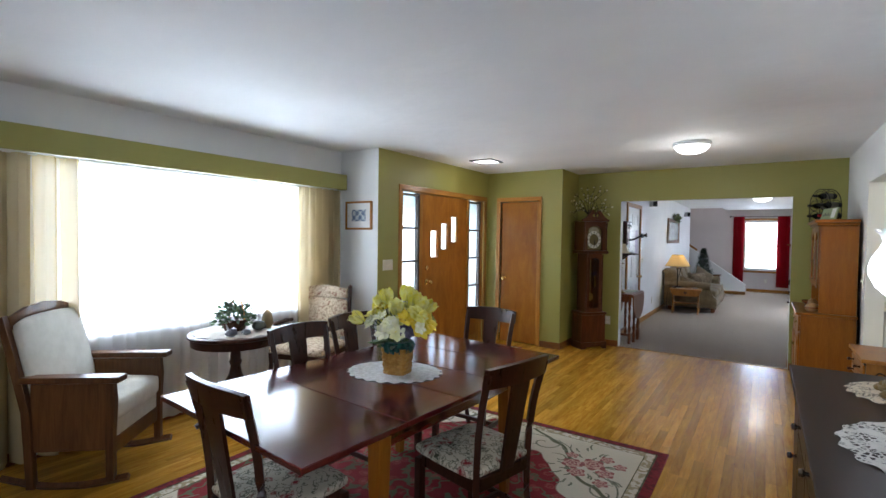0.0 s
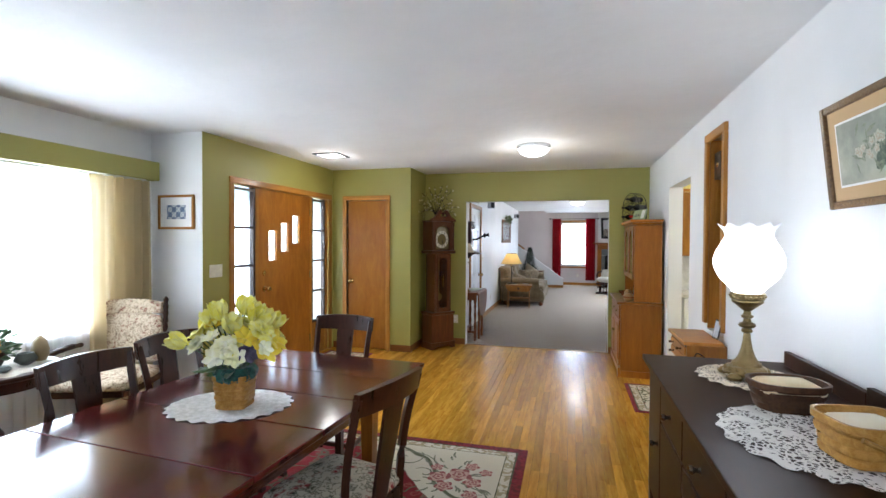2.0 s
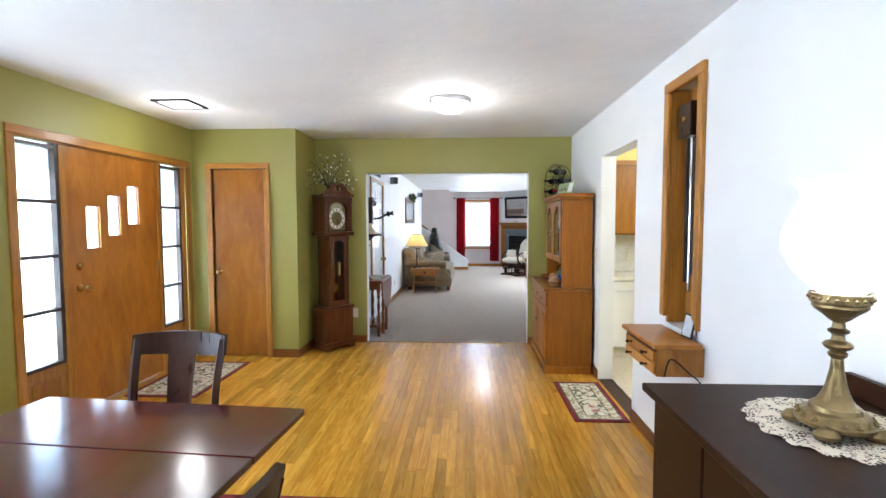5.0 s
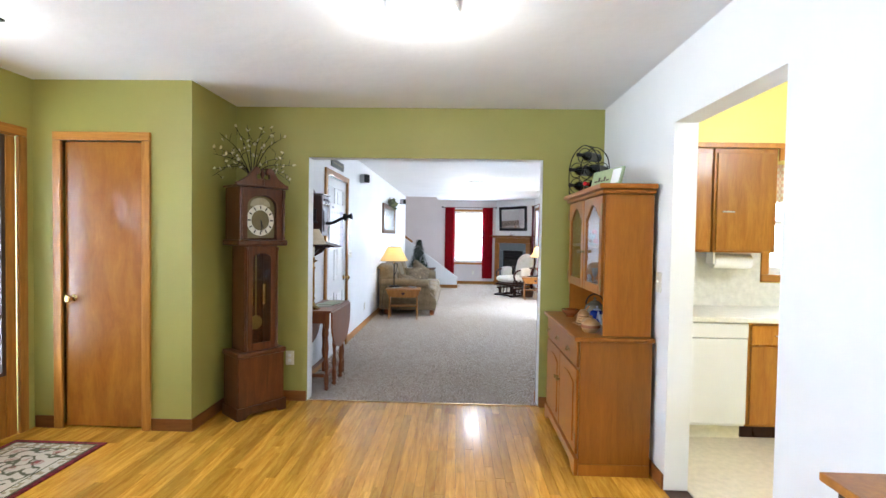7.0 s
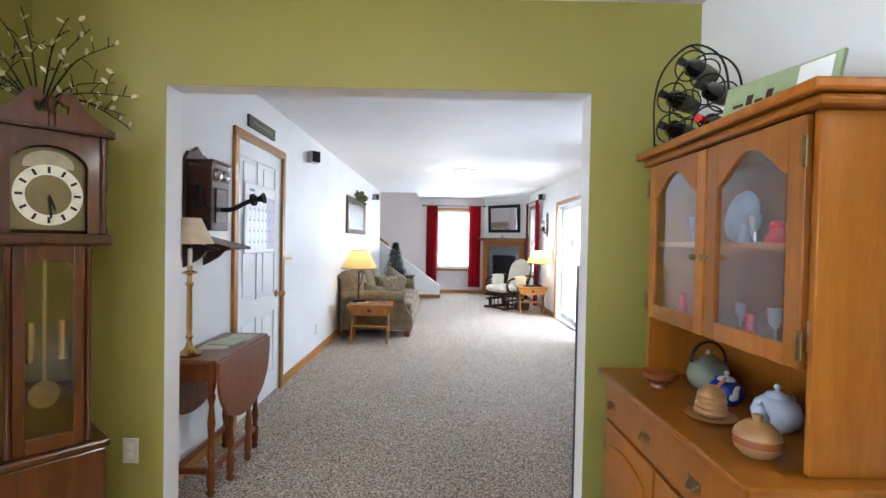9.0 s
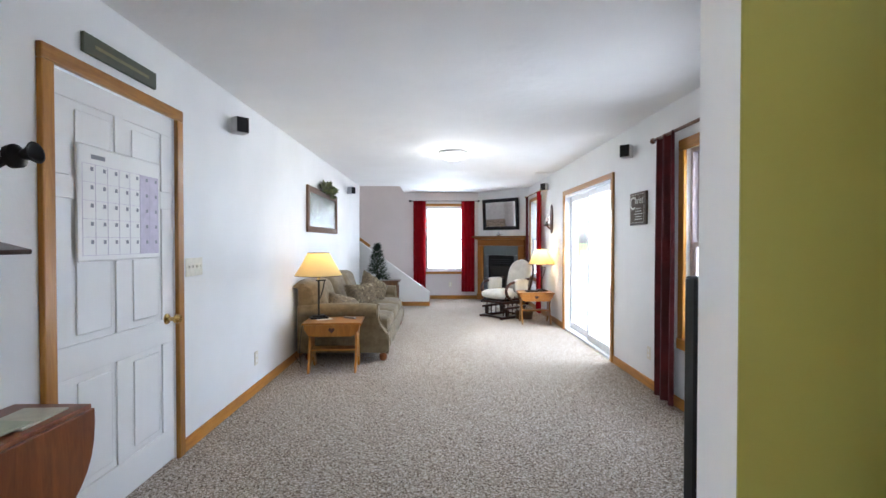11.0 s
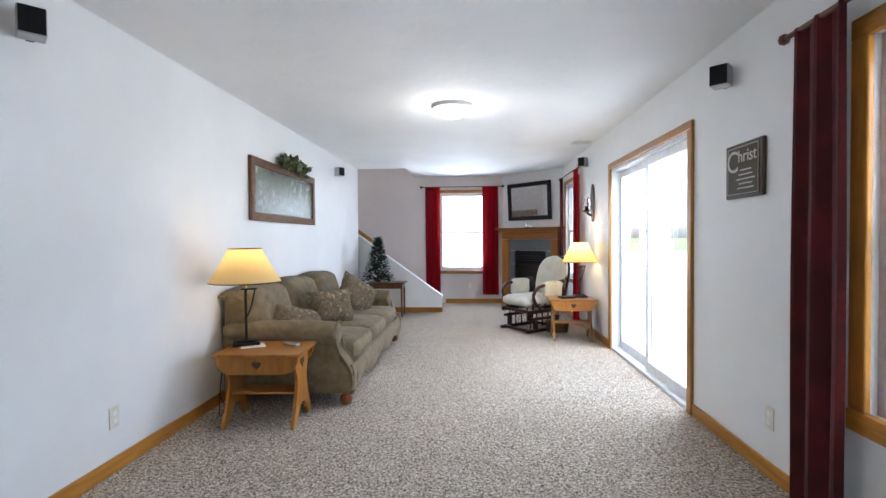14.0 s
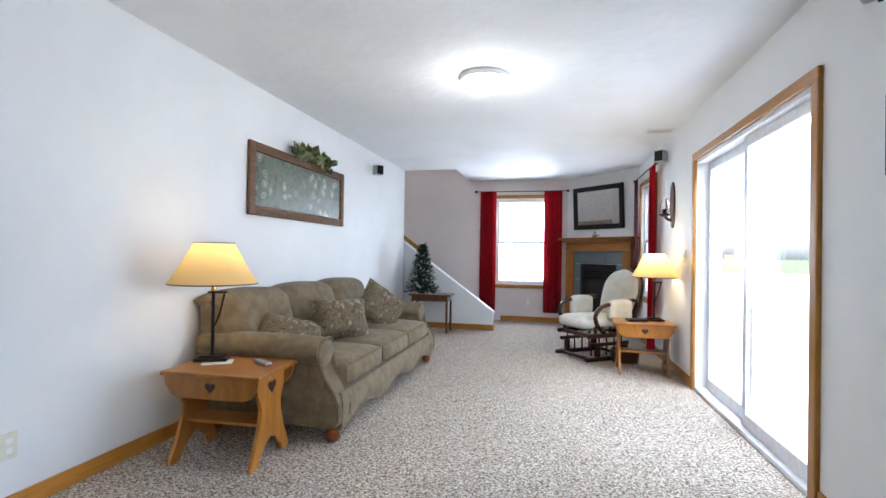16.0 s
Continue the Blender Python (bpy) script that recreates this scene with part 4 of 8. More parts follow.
def weave_basket(m, rx, ry, h, mat, label, flare=0.82, rows=6, cols=22, square=3.0, handle=None, liner=None, rim=None):
    """A woven basket: strips that go over and under upright splints."""
    th = thing("basket", m, label, "basket")

    def ring(a, k, z, off=0.0):
        ca, sa = math.cos(a), math.sin(a)
        e = 2.0 / square
        x = math.copysign(abs(ca) ** e, ca) * (rx + off) * k
        y = math.copysign(abs(sa) ** e, sa) * (ry + off) * k
        return (x, y, z)

    body = bmesh.new()
    n = cols * 4
    for r in range(rows):
        z0, z1 = h * r / rows + 0.001, h * (r + 1) / rows - 0.001
        loops = []
        for z in (z0, (z0 + z1) / 2, z1):
            k = flare + (1 - flare) * z / h
            loops.append([body.verts.new(ring(2 * math.pi * i / n, k, z, (0.0025 if abs(z - (z0 + z1) / 2) < 1e-6 else 0) + 0.0020 * math.sin(2 * math.pi * i / 4 / 2 + math.pi * r))) for i in range(n)])
        for a, b in zip(loops, loops[1:]):
            for i in range(n):
                body.faces.new((a[i], a[(i + 1) % n], b[(i + 1) % n], b[i]))
    inner = [body.verts.new(ring(2 * math.pi * i / n, flare + (1 - flare) * q, h * q, -0.007)) for q in (1.0, 0.04) for i in range(n)]
    for i in range(n):
        body.faces.new((inner[i], inner[(i + 1) % n], inner[n + (i + 1) % n], inner[n + i]))
    body.faces.new(inner[n:])
    part("weave", body, mat, th, smooth=True)
    rm = bmesh.new()
    loop = [ring(2 * math.pi * i / 48, 1.0, h, 0.002) for i in range(48)]
    vs = [[rm.verts.new((p[0] * (1 + dx), p[1] * (1 + dx), p[2] + dz)) for p in loop] for dx, dz in ((0.02, -0.014), (0.02, 0.004), (-0.06, 0.004), (-0.06, -0.014))]
    for a, b in zip(vs, vs[1:] + vs[:1]):
        for i in range(48):
            rm.faces.new((a[i], a[(i + 1) % 48], b[(i + 1) % 48], b[i]))
    part("rim", rm, rim or mat, th)
    if handle:
        part("handle", tube(bmesh.new(), handle, 0.007, 6), rim or mat, th, smooth=True)
    if liner:
        part("liner", cushion(bmesh.new(), -rx * 0.80, rx * 0.80, -ry * 0.80, ry * 0.80, h * 0.55, h * 0.93, 0.02, 0.008), liner, th, "pale cream wax filling", True)
    return th


WICKER = wood("honey_wicker", (0.33, 0.15, 0.022), (0.55, 0.31, 0.07), (20, 20, 20), 0.45, 0.1)
DARKWICKER = wood("brown_wicker", (0.05, 0.022, 0.01), (0.12, 0.055, 0.025), (20, 20, 20), 0.4, 0.15)
TEAL = cloth("dark_green_liner", (0.006, 0.035, 0.03), (0.02, 0.10, 0.075), 40)
YPETAL = cloth("yellow_silk_petal", (0.88, 0.80, 0.07), (0.92, 0.89, 0.36), 18, 0.6, 200, 0.15)
WPETAL = cloth("cream_silk_petal", (0.88, 0.87, 0.48), (0.92, 0.91, 0.72), 18, 0.6, 200, 0.15)
GPETAL = cloth("golden_silk_petal", (0.86, 0.62, 0.015), (0.90, 0.74, 0.05), 18, 0.6, 200, 0.15)
LEAF = cloth("silk_leaf_green", (0.03, 0.07, 0.02), (0.08, 0.15, 0.04), 20, 0.5, 200, 0.2)
PURPLE = cloth("dusty_purple_petal", (0.06, 0.05, 0.10), (0.14, 0.12, 0.20), 20, 0.7, 200, 0.2)
flowers_basket = weave_basket(at(-1.572, 2.275, 12, 0.756), 0.076, 0.076, 0.14, WICKER, "square honey wicker basket of yellow silk flowers on the table", 0.86, 7, 14, 4.0)
flowers_basket.name = "flower_basket"
bm = bmesh.new()
ruffle = []
for j, (k, z) in enumerate(((0.074, 0.115), (0.088, 0.13), (0.092, 0.155), (0.078, 0.175))):
    ruffle.append([bm.verts.new(((k + 0.006 * math.sin(i * 1.9 + j)) * math.cos(2 * math.pi * i / 44), (k + 0.006 * math.sin(i * 1.9 + j)) * math.sin(2 * math.pi * i / 44), z)) for i in range(44)])
for a, b in zip(ruffle, ruffle[1:]):
    for i in range(44):
        bm.faces.new((a[i], a[(i + 1) % 44], b[(i + 1) % 44], b[i]))
bm.faces.new(ruffle[-1])
part("liner", bm, TEAL, flowers_basket, "dark green ruffled cloth liner", True)


def petal(bm, m, length, width, cup, n=5):
    rows = []
    for j in range(n + 1):
        t = j / n
        w = width * math.sin(math.pi * min(0.97, 0.12 + 0.80 * t)) ** 0.8 * (1.0 if j < n else 0.35)
        y = cup * math.sin(t * 1.9) * length
        z = length * (t * 0.97)
        rows.append([bm.verts.new(m @ Vector((w * u, y - 0.35 * w * (1 - u * u) * 0.9 + 0.0 * u, z + (0.1 * w * (1 - abs(u)) if j == n else 0)))) for u in (-1, -0.5, 0, 0.5, 1)])
    for a, b in zip(rows, rows[1:]):
        for i in range(4):
            bm.faces.new((a[i], a[i + 1], b[i + 1], b[i]))


def bloom(kind, m, size, rg):
    bm = bmesh.new()
    if kind == "tulip":
        for i in range(6):
            petal(bm, m @ pose(0, 0, 0, 0, 0, 60 * i + rg.uniform(-8, 8)) @ pose(0, 0.25 * size * 0.4, 0, -4 - 5 * (i % 2)), size, size * 0.33, 0.16)
    elif kind == "ball":
        for ringi, (cnt, tilt, k) in enumerate(((4, 10, 0.6), (6, 32, 0.75), (8, 58, 0.85), (9, 82, 0.9))):
            for i in range(cnt):
                petal(bm, m @ pose(0, 0, 0, 0, 0, 360 * i / cnt + 20 * ringi + rg.uniform(-9, 9)) @ pose(0, 0, 0, -tilt), size * 0.62 * k, size * 0.24, -0.25, 4)
    else:
        for i in range(6):
            petal(bm, m @ pose(0, 0, 0, 0, 0, 60 * i) @ pose(0, 0, 0, -66 + rg.uniform(-8, 8)), size * 0.62, size * 0.21, -0.1, 4)
        lathe(bm, [(size * 0.06, 0), (size * 0.09, size * 0.14), (size * 0.13, size * 0.2), (size * 0.12, size * 0.21), (0.0, size * 0.12)], 12, m)
    return bm


rg = random.Random(5)
hub = Vector((0, 0, 0.17))
spots = [("tulip", YPETAL, -0.19, -0.10, 0.28, 0.085), ("tulip", YPETAL, 0.02, 0.06, 0.40, 0.095), ("tulip", YPETAL, -0.06, -0.02, 0.39, 0.09), ("tulip", YPETAL, 0.09, 0.0, 0.38, 0.09),
         ("tulip", YPETAL, 0.03, -0.08, 0.34, 0.09), ("tulip", YPETAL, -0.02, 0.12, 0.40, 0.08), ("tulip", YPETAL, -0.15, 0.06, 0.31, 0.08), ("tulip", YPETAL, 0.15, 0.08, 0.34, 0.08),
         ("ball", WPETAL, 0.03, -0.15, 0.25, 0.13), ("ball", WPETAL, -0.12, -0.10, 0.25, 0.12), ("ball", YPETAL, 0.15, -0.06, 0.33, 0.12), ("ball", WPETAL, -0.09, 0.12, 0.30, 0.12),
         ("ball", YPETAL, 0.10, 0.14, 0.29, 0.12), ("star", WPETAL, -0.02, -0.13, 0.18, 0.12), ("star", WPETAL, 0.08, -0.16, 0.19, 0.11), ("star", GPETAL, 0.17, -0.07, 0.21, 0.13),
         ("star", GPETAL, 0.19, -0.01, 0.26, 0.12), ("star", GPETAL, -0.10, 0.02, 0.35, 0.11), ("star", GPETAL, 0.10, -0.10, 0.31, 0.10), ("star", YPETAL, -0.17, 0.0, 0.25, 0.11),
         ("star", PURPLE, 0.12, -0.12, 0.20, 0.09), ("star", YPETAL, 0.0, 0.17, 0.25, 0.11), ("ball", YPETAL, -0.14, 0.12, 0.24, 0.1), ("ball", YPETAL, 0.16, 0.10, 0.24, 0.1)]
spots += [("tulip", YPETAL, -0.11, 0.0, 0.36, 0.08), ("star", YPETAL, 0.05, -0.12, 0.27, 0.10), ("star", WPETAL, -0.06, -0.10, 0.31, 0.10), ("star", GPETAL, 0.14, 0.03, 0.32, 0.10),
          ("tulip", YPETAL, 0.15, -0.03, 0.37, 0.08), ("star", YPETAL, -0.14, -0.06, 0.32, 0.10), ("ball", YPETAL, 0.05, 0.01, 0.35, 0.10), ("star", WPETAL, 0.19, -0.11, 0.27, 0.09)]
stems = bmesh.new()
for kind, mat, x, y, z, size in spots:
    p = Vector((x, y, z + (0.062 if z < 0.24 else 0.04 if z < 0.27 else 0.015)))
    d = (p - hub).normalized()
    p = hub + (p - hub) * 0.88
    m = Matrix.Translation(p) @ d.to_track_quat("Z", "Y").to_matrix().to_4x4()
    part("flower", bloom(kind, m, size * (0.82 if mat is WPETAL else 1.02), rg), mat, flowers_basket, {"tulip": "yellow silk tulip", "ball": "full silk rose bloom", "star": "open silk daffodil"}[kind], True)
    tube(stems, curve_pts([(x * 0.2, y * 0.2, 0.14), tuple(hub + (p - hub) * 0.5 - Vector((0, 0, 0.01))), p], 3), 0.003, 5)
part("stems", stems, LEAF, flowers_basket)
for i in range(18):
    a, e = rg.uniform(0, 2 * math.pi), rg.uniform(-0.25, 0.9)
    d = Vector((math.cos(a) * math.cos(e), math.sin(a) * math.cos(e), math.sin(e)))
    m = Matrix.Translation(hub + d * rg.uniform(0.02, 0.07) + Vector((0, 0, 0.01))) @ d.to_track_quat("Z", "Y").to_matrix().to_4x4() @ pose(0, 0, 0, 0, 0, rg.uniform(0, 360))
    bm = bmesh.new()
    petal(bm, m, rg.uniform(0.09, 0.15), 0.02, 0.15)
    part("leaf", bm, LEAF, flowers_basket, "dark green silk leaf", True)

# ---- sideboard and what stands on it ----
sb = thing("sideboard", None, "espresso brown wooden sideboard with drawers and doors against the wall", "sideboard")
X0, X1, Y0, Y1 = 0.235, 0.81, 1.36, 3.03
part("top", boxed(0.195, 0.815, 1.33, 3.06, 0.895, 0.92, 0.004), BOARDWOOD, sb)
part("body", boxed(X0, X1, Y0, Y1, 0.28, 0.893, 0.003), BOARDWOOD, sb)
part("backsplash", boxed(0.787, 0.812, 1.36, 2.38, 0.921, 1.005, 0.003), BOARDWOOD, sb)
part("backsplash", boxed(0.787, 0.812, 2.382, 3.0, 0.921, 0.985, 0.003), BOARDWOOD, sb)
for y in (Y0, Y1 - 0.05):
    for x in (X0 - 0.008, X1 - 0.05):
        part("leg", boxed(x, x + 0.055, y, y + 0.053, 0.0, 0.894, 0.004), BOARDWOOD, sb)
DKNOB = plain("dark_glass_knob", (0.10, 0.085, 0.07), 0.15, 0.8)


def knob(parent, m, r=0.014, mat=None, name="knob"):
    part(name, lathe(bmesh.new(), [(r * 0.9, 0), (r * 0.45, 0.006), (r * 0.45, 0.014), (r, 0.022), (r * 0.8, 0.032), (0, 0.035)], 12, m), mat or DKNOB, parent, "", True)


for n, y0, y1, z0, z1 in (("door", 2.70, 2.975, 0.31, 0.885), ("drawer", 2.30, 2.69, 0.72, 0.885), ("door", 2.30, 2.69, 0.31, 0.71), ("drawer", 1.83, 2.29, 0.72, 0.885),
                          ("drawer", 1.83, 2.29, 0.52, 0.71), ("drawer", 1.83, 2.29, 0.31, 0.51), ("door", 1.42, 1.82, 0.31, 0.885)):
    p = part(n, boxed(X0 - 0.018, X0 - 0.0005, y0, y1, z0, z1, 0.004), BOARDWOOD, sb)
    ky = y0 + 0.05 if (n == "door" and y0 > 2) else (y0 + y1) / 2
    knob(p, pose(X0 - 0.018, ky, (z0 + z1) / 2, 0, -90))
for m, rx, ry, mt, lb in ((at(0.52, 2.08, 0, 0.9205), 0.25, 0.29, LACEHOLES, "white openwork crochet doily on the sideboard"), (at(0.56, 2.73, 0, 0.9205), 0.20, 0.21, LACECREAM, "small cream crochet doily under the table lamp")):
    ribbed_doily("doily", m, rx, ry, mt, lb, 18)
b1 = weave_basket(at(0.545, 2.34, 6, 0.926), 0.115, 0.085, 0.09, DARKWICKER, "small dark brown woven basket on the crochet doily", 0.80, 4, 16, 2.6, liner=cloth("cream_wax", (0.70, 0.56, 0.33), (0.78, 0.65, 0.42), 10))
b2 = weave_basket(at(0.58, 1.965, 10, 0.926), 0.100, 0.090, 0.105, WICKER, "honey woven basket with a cream wax filling", 0.84, 4, 16, 4.0,
                  handle=curve_pts([(-0.085, -0.098, 0.085), (-0.03, -0.112, 0.062), (0.03, -0.116, 0.034), (0.08, -0.108, 0.010), (0.108, -0.05, 0.012)], 5), liner=cloth("pale_wax", (0.76, 0.66, 0.46), (0.80, 0.72, 0.55), 10))
lamp = thing("hurricane_lamp", at(0.540, 2.70, 0, 0.926) @ Matrix.Diagonal((0.80, 0.80, 0.93, 1)), "antique brass table lamp with a ruffled white glass shade", "table lamp")
bm = bmesh.new()
lathe(bm, [(0.090, 0.016), (0.104, 0.022), (0.106, 0.032), (0.095, 0.040), (0.088, 0.052), (0.070, 0.058), (0.066, 0.070), (0.052, 0.078), (0.040, 0.095), (0.028, 0.125), (0.019, 0.165), (0.016, 0.198), (0.024, 0.204),
           (0.026, 0.212), (0.019, 0.219), (0.034, 0.226), (0.040, 0.234), (0.034, 0.242), (0.019, 0.248), (0.016, 0.262), (0.027, 0.269), (0.029, 0.275), (0.018, 0.281), (0.016, 0.296), (0.026, 0.302), (0.046, 0.318), (0.064, 0.330),
           (0.072, 0.338), (0.070, 0.345), (0.078, 0.350), (0.079, 0.374), (0.073, 0.375), (0.071, 0.352), (0.0, 0.33)], 32)
for k in range(22):
    a = 2 * math.pi * k / 22
    lathe(bm, [(0.0, -0.006), (0.006, 0.0), (0.0, 0.006)], 6, pose(0.080 * math.cos(a), 0.080 * math.sin(a), 0.362))
for k in range(16):
    a = 2 * math.pi * k / 16
    lathe(bm, [(0.0, -0.010), (0.012, 0.0), (0.0, 0.012)], 6, pose(0.094 * math.cos(a), 0.094 * math.sin(a), 0.040))
part("lamp_base", bm, ANTBRASS, lamp, "antique brass stem and bowl", True)
for i in range(4):
    a = math.pi / 4 + i * math.pi / 2
    bm = bmesh.new()
    lathe(bm, [(0.0, 0.0), (0.026, 0.004), (0.03, 0.016), (0.018, 0.03), (0, 0.034)], 12, pose(0.105 * math.cos(a), 0.105 * math.sin(a), 0.0) @ Matrix.Diagonal((1.3, 1.0, 1.0, 1)))
    part("foot", bm, ANTBRASS, lamp, "", True)
bm = bmesh.new()
prof = [(0.060, 0.375), (0.085, 0.40), (0.130, 0.44), (0.155, 0.49), (0.158, 0.52), (0.145, 0.56), (0.118, 0.60), (0.105, 0.625), (0.112, 0.65), (0.135, 0.672)]
rings = []
for j, (r, z) in enumerate(prof):
    k = max(0, j - 6) / 3.0
    rings.append([bm.verts.new(((r + 0.008 * k * math.cos(10 * a)) * math.cos(a), (r + 0.008 * k * math.cos(10 * a)) * math.sin(a), z + 0.008 * k * math.cos(10 * a))) for a in (2 * math.pi * i / 80 for i in range(80))])
for a, b in zip(rings, rings[1:]):
    for i in range(80):
        bm.faces.new((a[i], a[(i + 1) % 80], b[(i + 1) % 80], b[i]))
part("shade", bm, OPAL, lamp, "lit white glass shade with a ruffled rim", True)


def framed(m, w, h, fw, frame_mat, mat_mat, pic_mat, label, border=0.05, depth=0.025, name="framed_picture", inner=None):
    """A picture in its own plane x, z, with its back at y = 0 and its face towards -y."""
    th = thing(name, m, label, "picture")
    for s in (-1, 1):
        b = bmesh.new()
        box(b, s * (w / 2) - (fw if s > 0 else 0), s * (w / 2) + (fw if s < 0 else 0), -depth, 0, -h / 2, h / 2, 0.005)
        part("frame_side", b, frame_mat, th)
        b = bmesh.new()
        z = s * h / 2
        box(b, -w / 2 + fw, w / 2 - fw, -depth + 0.001, -0.001, z - (fw if s > 0 else 0), z + (fw if s < 0 else 0), 0.005)
        part("frame_rail", b, frame_mat, th)
    part("mat", boxed(-w / 2 + fw, w / 2 - fw, -0.012, -0.002, -h / 2 + fw, h / 2 - fw), mat_mat, th)
    part("picture", boxed(-w / 2 + fw + border, w / 2 - fw - border, -0.0145, -0.0125, -h / 2 + fw + border, h / 2 - fw - border), pic_mat, th)
    if inner:
        part("slip", boxed(-w / 2 + fw + border - 0.008, w / 2 - fw - border + 0.008, -0.0135, -0.0122, -h / 2 + fw + border - 0.008, h / 2 - fw - border + 0.008), inner, th)
    return th


GOLDFRAME = wood("carved_gilt_frame", (0.10, 0.05, 0.02), (0.30, 0.18, 0.07), (40, 40, 40), 0.4, 0.2, relief=1.0)
TANMAT = paint("tan_picture_mat", (0.50, 0.34, 0.17), 0.8, 0.1)
FLOWERPIC = cloth("flower_print", (0.22, 0.235, 0.19), (0.42, 0.42, 0.33), 3.5, 0.5, 200, 0.05, sheen=0)
bouquet = framed(pose(0.803, 2.24, 1.80, 6.5, 0, -90), 0.84, 0.385, 0.028, GOLDFRAME, TANMAT, FLOWERPIC, "long gilt framed flower print with a tan mat", 0.055, inner=WHITEGLOSS)


rg = random.Random(14)
blossoms, buds, greens, shadows = (bmesh.new() for _ in range(4))


def petal_patch(bm, x, z, r, depth, lobes, squash=1.0):
    a0 = rg.uniform(0, 6)
    bm.faces.new([bm.verts.new((x + r * (1 + 0.22 * math.cos(lobes * a + a0)) * math.cos(a), -depth, z + squash * r * (1 + 0.22 * math.cos(lobes * a + a0)) * math.sin(a))) for a in (2 * math.pi * i / 20 for i in range(20))])


for _ in range(26):
    petal_patch(shadows, rg.gauss(0.04, 0.09), rg.gauss(-0.01, 0.035), rg.uniform(0.012, 0.032), 0.0149 + 0.00002 * _, 3)
for _ in range(70):
    x, z, a, L = rg.gauss(-0.02, 0.11), rg.gauss(-0.01, 0.045), rg.uniform(0, 6.28), rg.uniform(0.014, 0.032)
    if abs(x) < 0.27 and abs(z) < 0.085:
        dx, dz = math.cos(a), math.sin(a)
        greens.faces.new([greens.verts.new((x + L * u * dx - w * L * dz, -0.0155, z + L * u * dz + w * L * dx)) for u, w in ((-1, 0), (0, 0.24), (1, 0), (0, -0.24))])
for k in range(26):
    x = -0.22 + 0.017 * k + rg.uniform(-0.012, 0.012)
    z = -0.035 + 0.055 * math.sin((x + 0.25) * 5.2) + rg.uniform(-0.025, 0.025)
    r = rg.uniform(0.010, 0.020)
    petal_patch(blossoms, x, z, r, 0.0158 + 0.00002 * k, 5)
    petal_patch(buds, x + 0.2 * r, z - 0.1 * r, r * 0.55, 0.0165 + 0.00002 * k, 5)
    petal_patch(blossoms, x + 0.2 * r, z, r * 0.30, 0.0172 + 0.00002 * k, 4)
for bm, nm, c1, c2 in ((shadows, "printed_shadows", (0.06, 0.085, 0.06), (0.12, 0.14, 0.10)), (greens, "printed_leaves", (0.13, 0.16, 0.10), (0.22, 0.24, 0.16)), (blossoms, "printed_blossoms", (0.38, 0.37, 0.29), (0.50, 0.47, 0.37)), (buds, "printed_petals", (0.36, 0.28, 0.20), (0.44, 0.36, 0.27))):
    part(nm, bm, cloth(nm, c1, c2, 60, 0.5, 200, 0.05, sheen=0), bouquet, kind="stuff")


def quilt_mat():
    m, ns, ls, bs = nodes_of("blue_plaid_print")
    v = coords(ns, ls)
    c1, c2 = ns.new("ShaderNodeTexChecker"), ns.new("ShaderNodeTexChecker")
    for c, s, a, q in ((c1, 22, (0.55, 0.58, 0.6), (0.14, 0.19, 0.30)), (c2, 58, (1, 1, 1), (0.6, 0.65, 0.75))):
        c.inputs["Scale"].default_value, c.inputs["Color1"].default_value, c.inputs["Color2"].default_value = s, (*a, 1), (*q, 1)
        ls.new(v, c.inputs[0])
    ls.new(mixc(ns, ls, 1.0, c1.outputs[0], c2.outputs[0], "MULTIPLY"), bs.inputs["Base Color"])
    bs.inputs["Roughness"].default_value = 0.4
    return m


framed(pose(-3.59, 4.038, 1.725), 0.39, 0.31, 0.022, OAKTRIM, WHITEGLOSS, quilt_mat(), "oak framed blue plaid print with a white mat", 0.07)


def wall_plate(m, n=1, label="", kind="light_switch"):
    w = 0.07 + 0.046 * (n - 1)
    th = thing(kind, m, label or "ivory plastic switch plate on the wall", "light switch" if kind == "light_switch" else "outlet")
    part("plate", boxed(-w / 2, w / 2, -0.006, 0, -0.058, 0.058, 0.002), IVORY, th)
    for i in range(n):
        x = (i - (n - 1) / 2) * 0.046
        if kind == "light_switch":
            part("toggle", boxed(x - 0.005, x + 0.005, -0.016, -0.006, -0.006, 0.012, 0.001), IVORY, th)
        else:
            for z in (-0.022, 0.022):
                part("socket", boxed(x - 0.014, x + 0.014, -0.009, -0.006, z - 0.012, z + 0.012, 0.002), WHITEGLOSS, th)
    return th


wall_plate(pose(-3.3195, 4.20, 1.19, 0, 0, 90), 3, "ivory three-gang switch plate on the green wall")
wall_plate(pose(0.8295, 6.0, 1.15, 0, 0, -90), 1, "ivory switch plate on the white wall beside the hutch")
wall_plate(pose(-1.73, 7.1095, 0.36), 1, "ivory outlet on the green wall beside the clock", "wall_outlet")

# ---- niche with the door chime, and the shelf below ----
casing("trim_niche", "y", 0.806, 0.832, 4.045, 4.40, 0.88, 2.21, 0.06)
part("niche_lining", boxed(0.94, 0.955, 4.03, 4.415, 0.845, 2.225), OAKTRIM, kind="structure")
for a in ((0.833, 0.939, 4.027, 4.045, 0.845, 2.225), (0.833, 0.939, 4.40, 4.418, 0.845, 2.225)):
    part("niche_side", boxed(*a), OAKTRIM, kind="structure")
chime = thing("door_chime", at(0.90, 4.27), "door chime with a brown box and long dark tubes", "door chime")
part("chime_box", boxed(-0.055, 0.035, -0.075, 0.075, 1.93, 2.12, 0.006), DARKWOOD, chime)
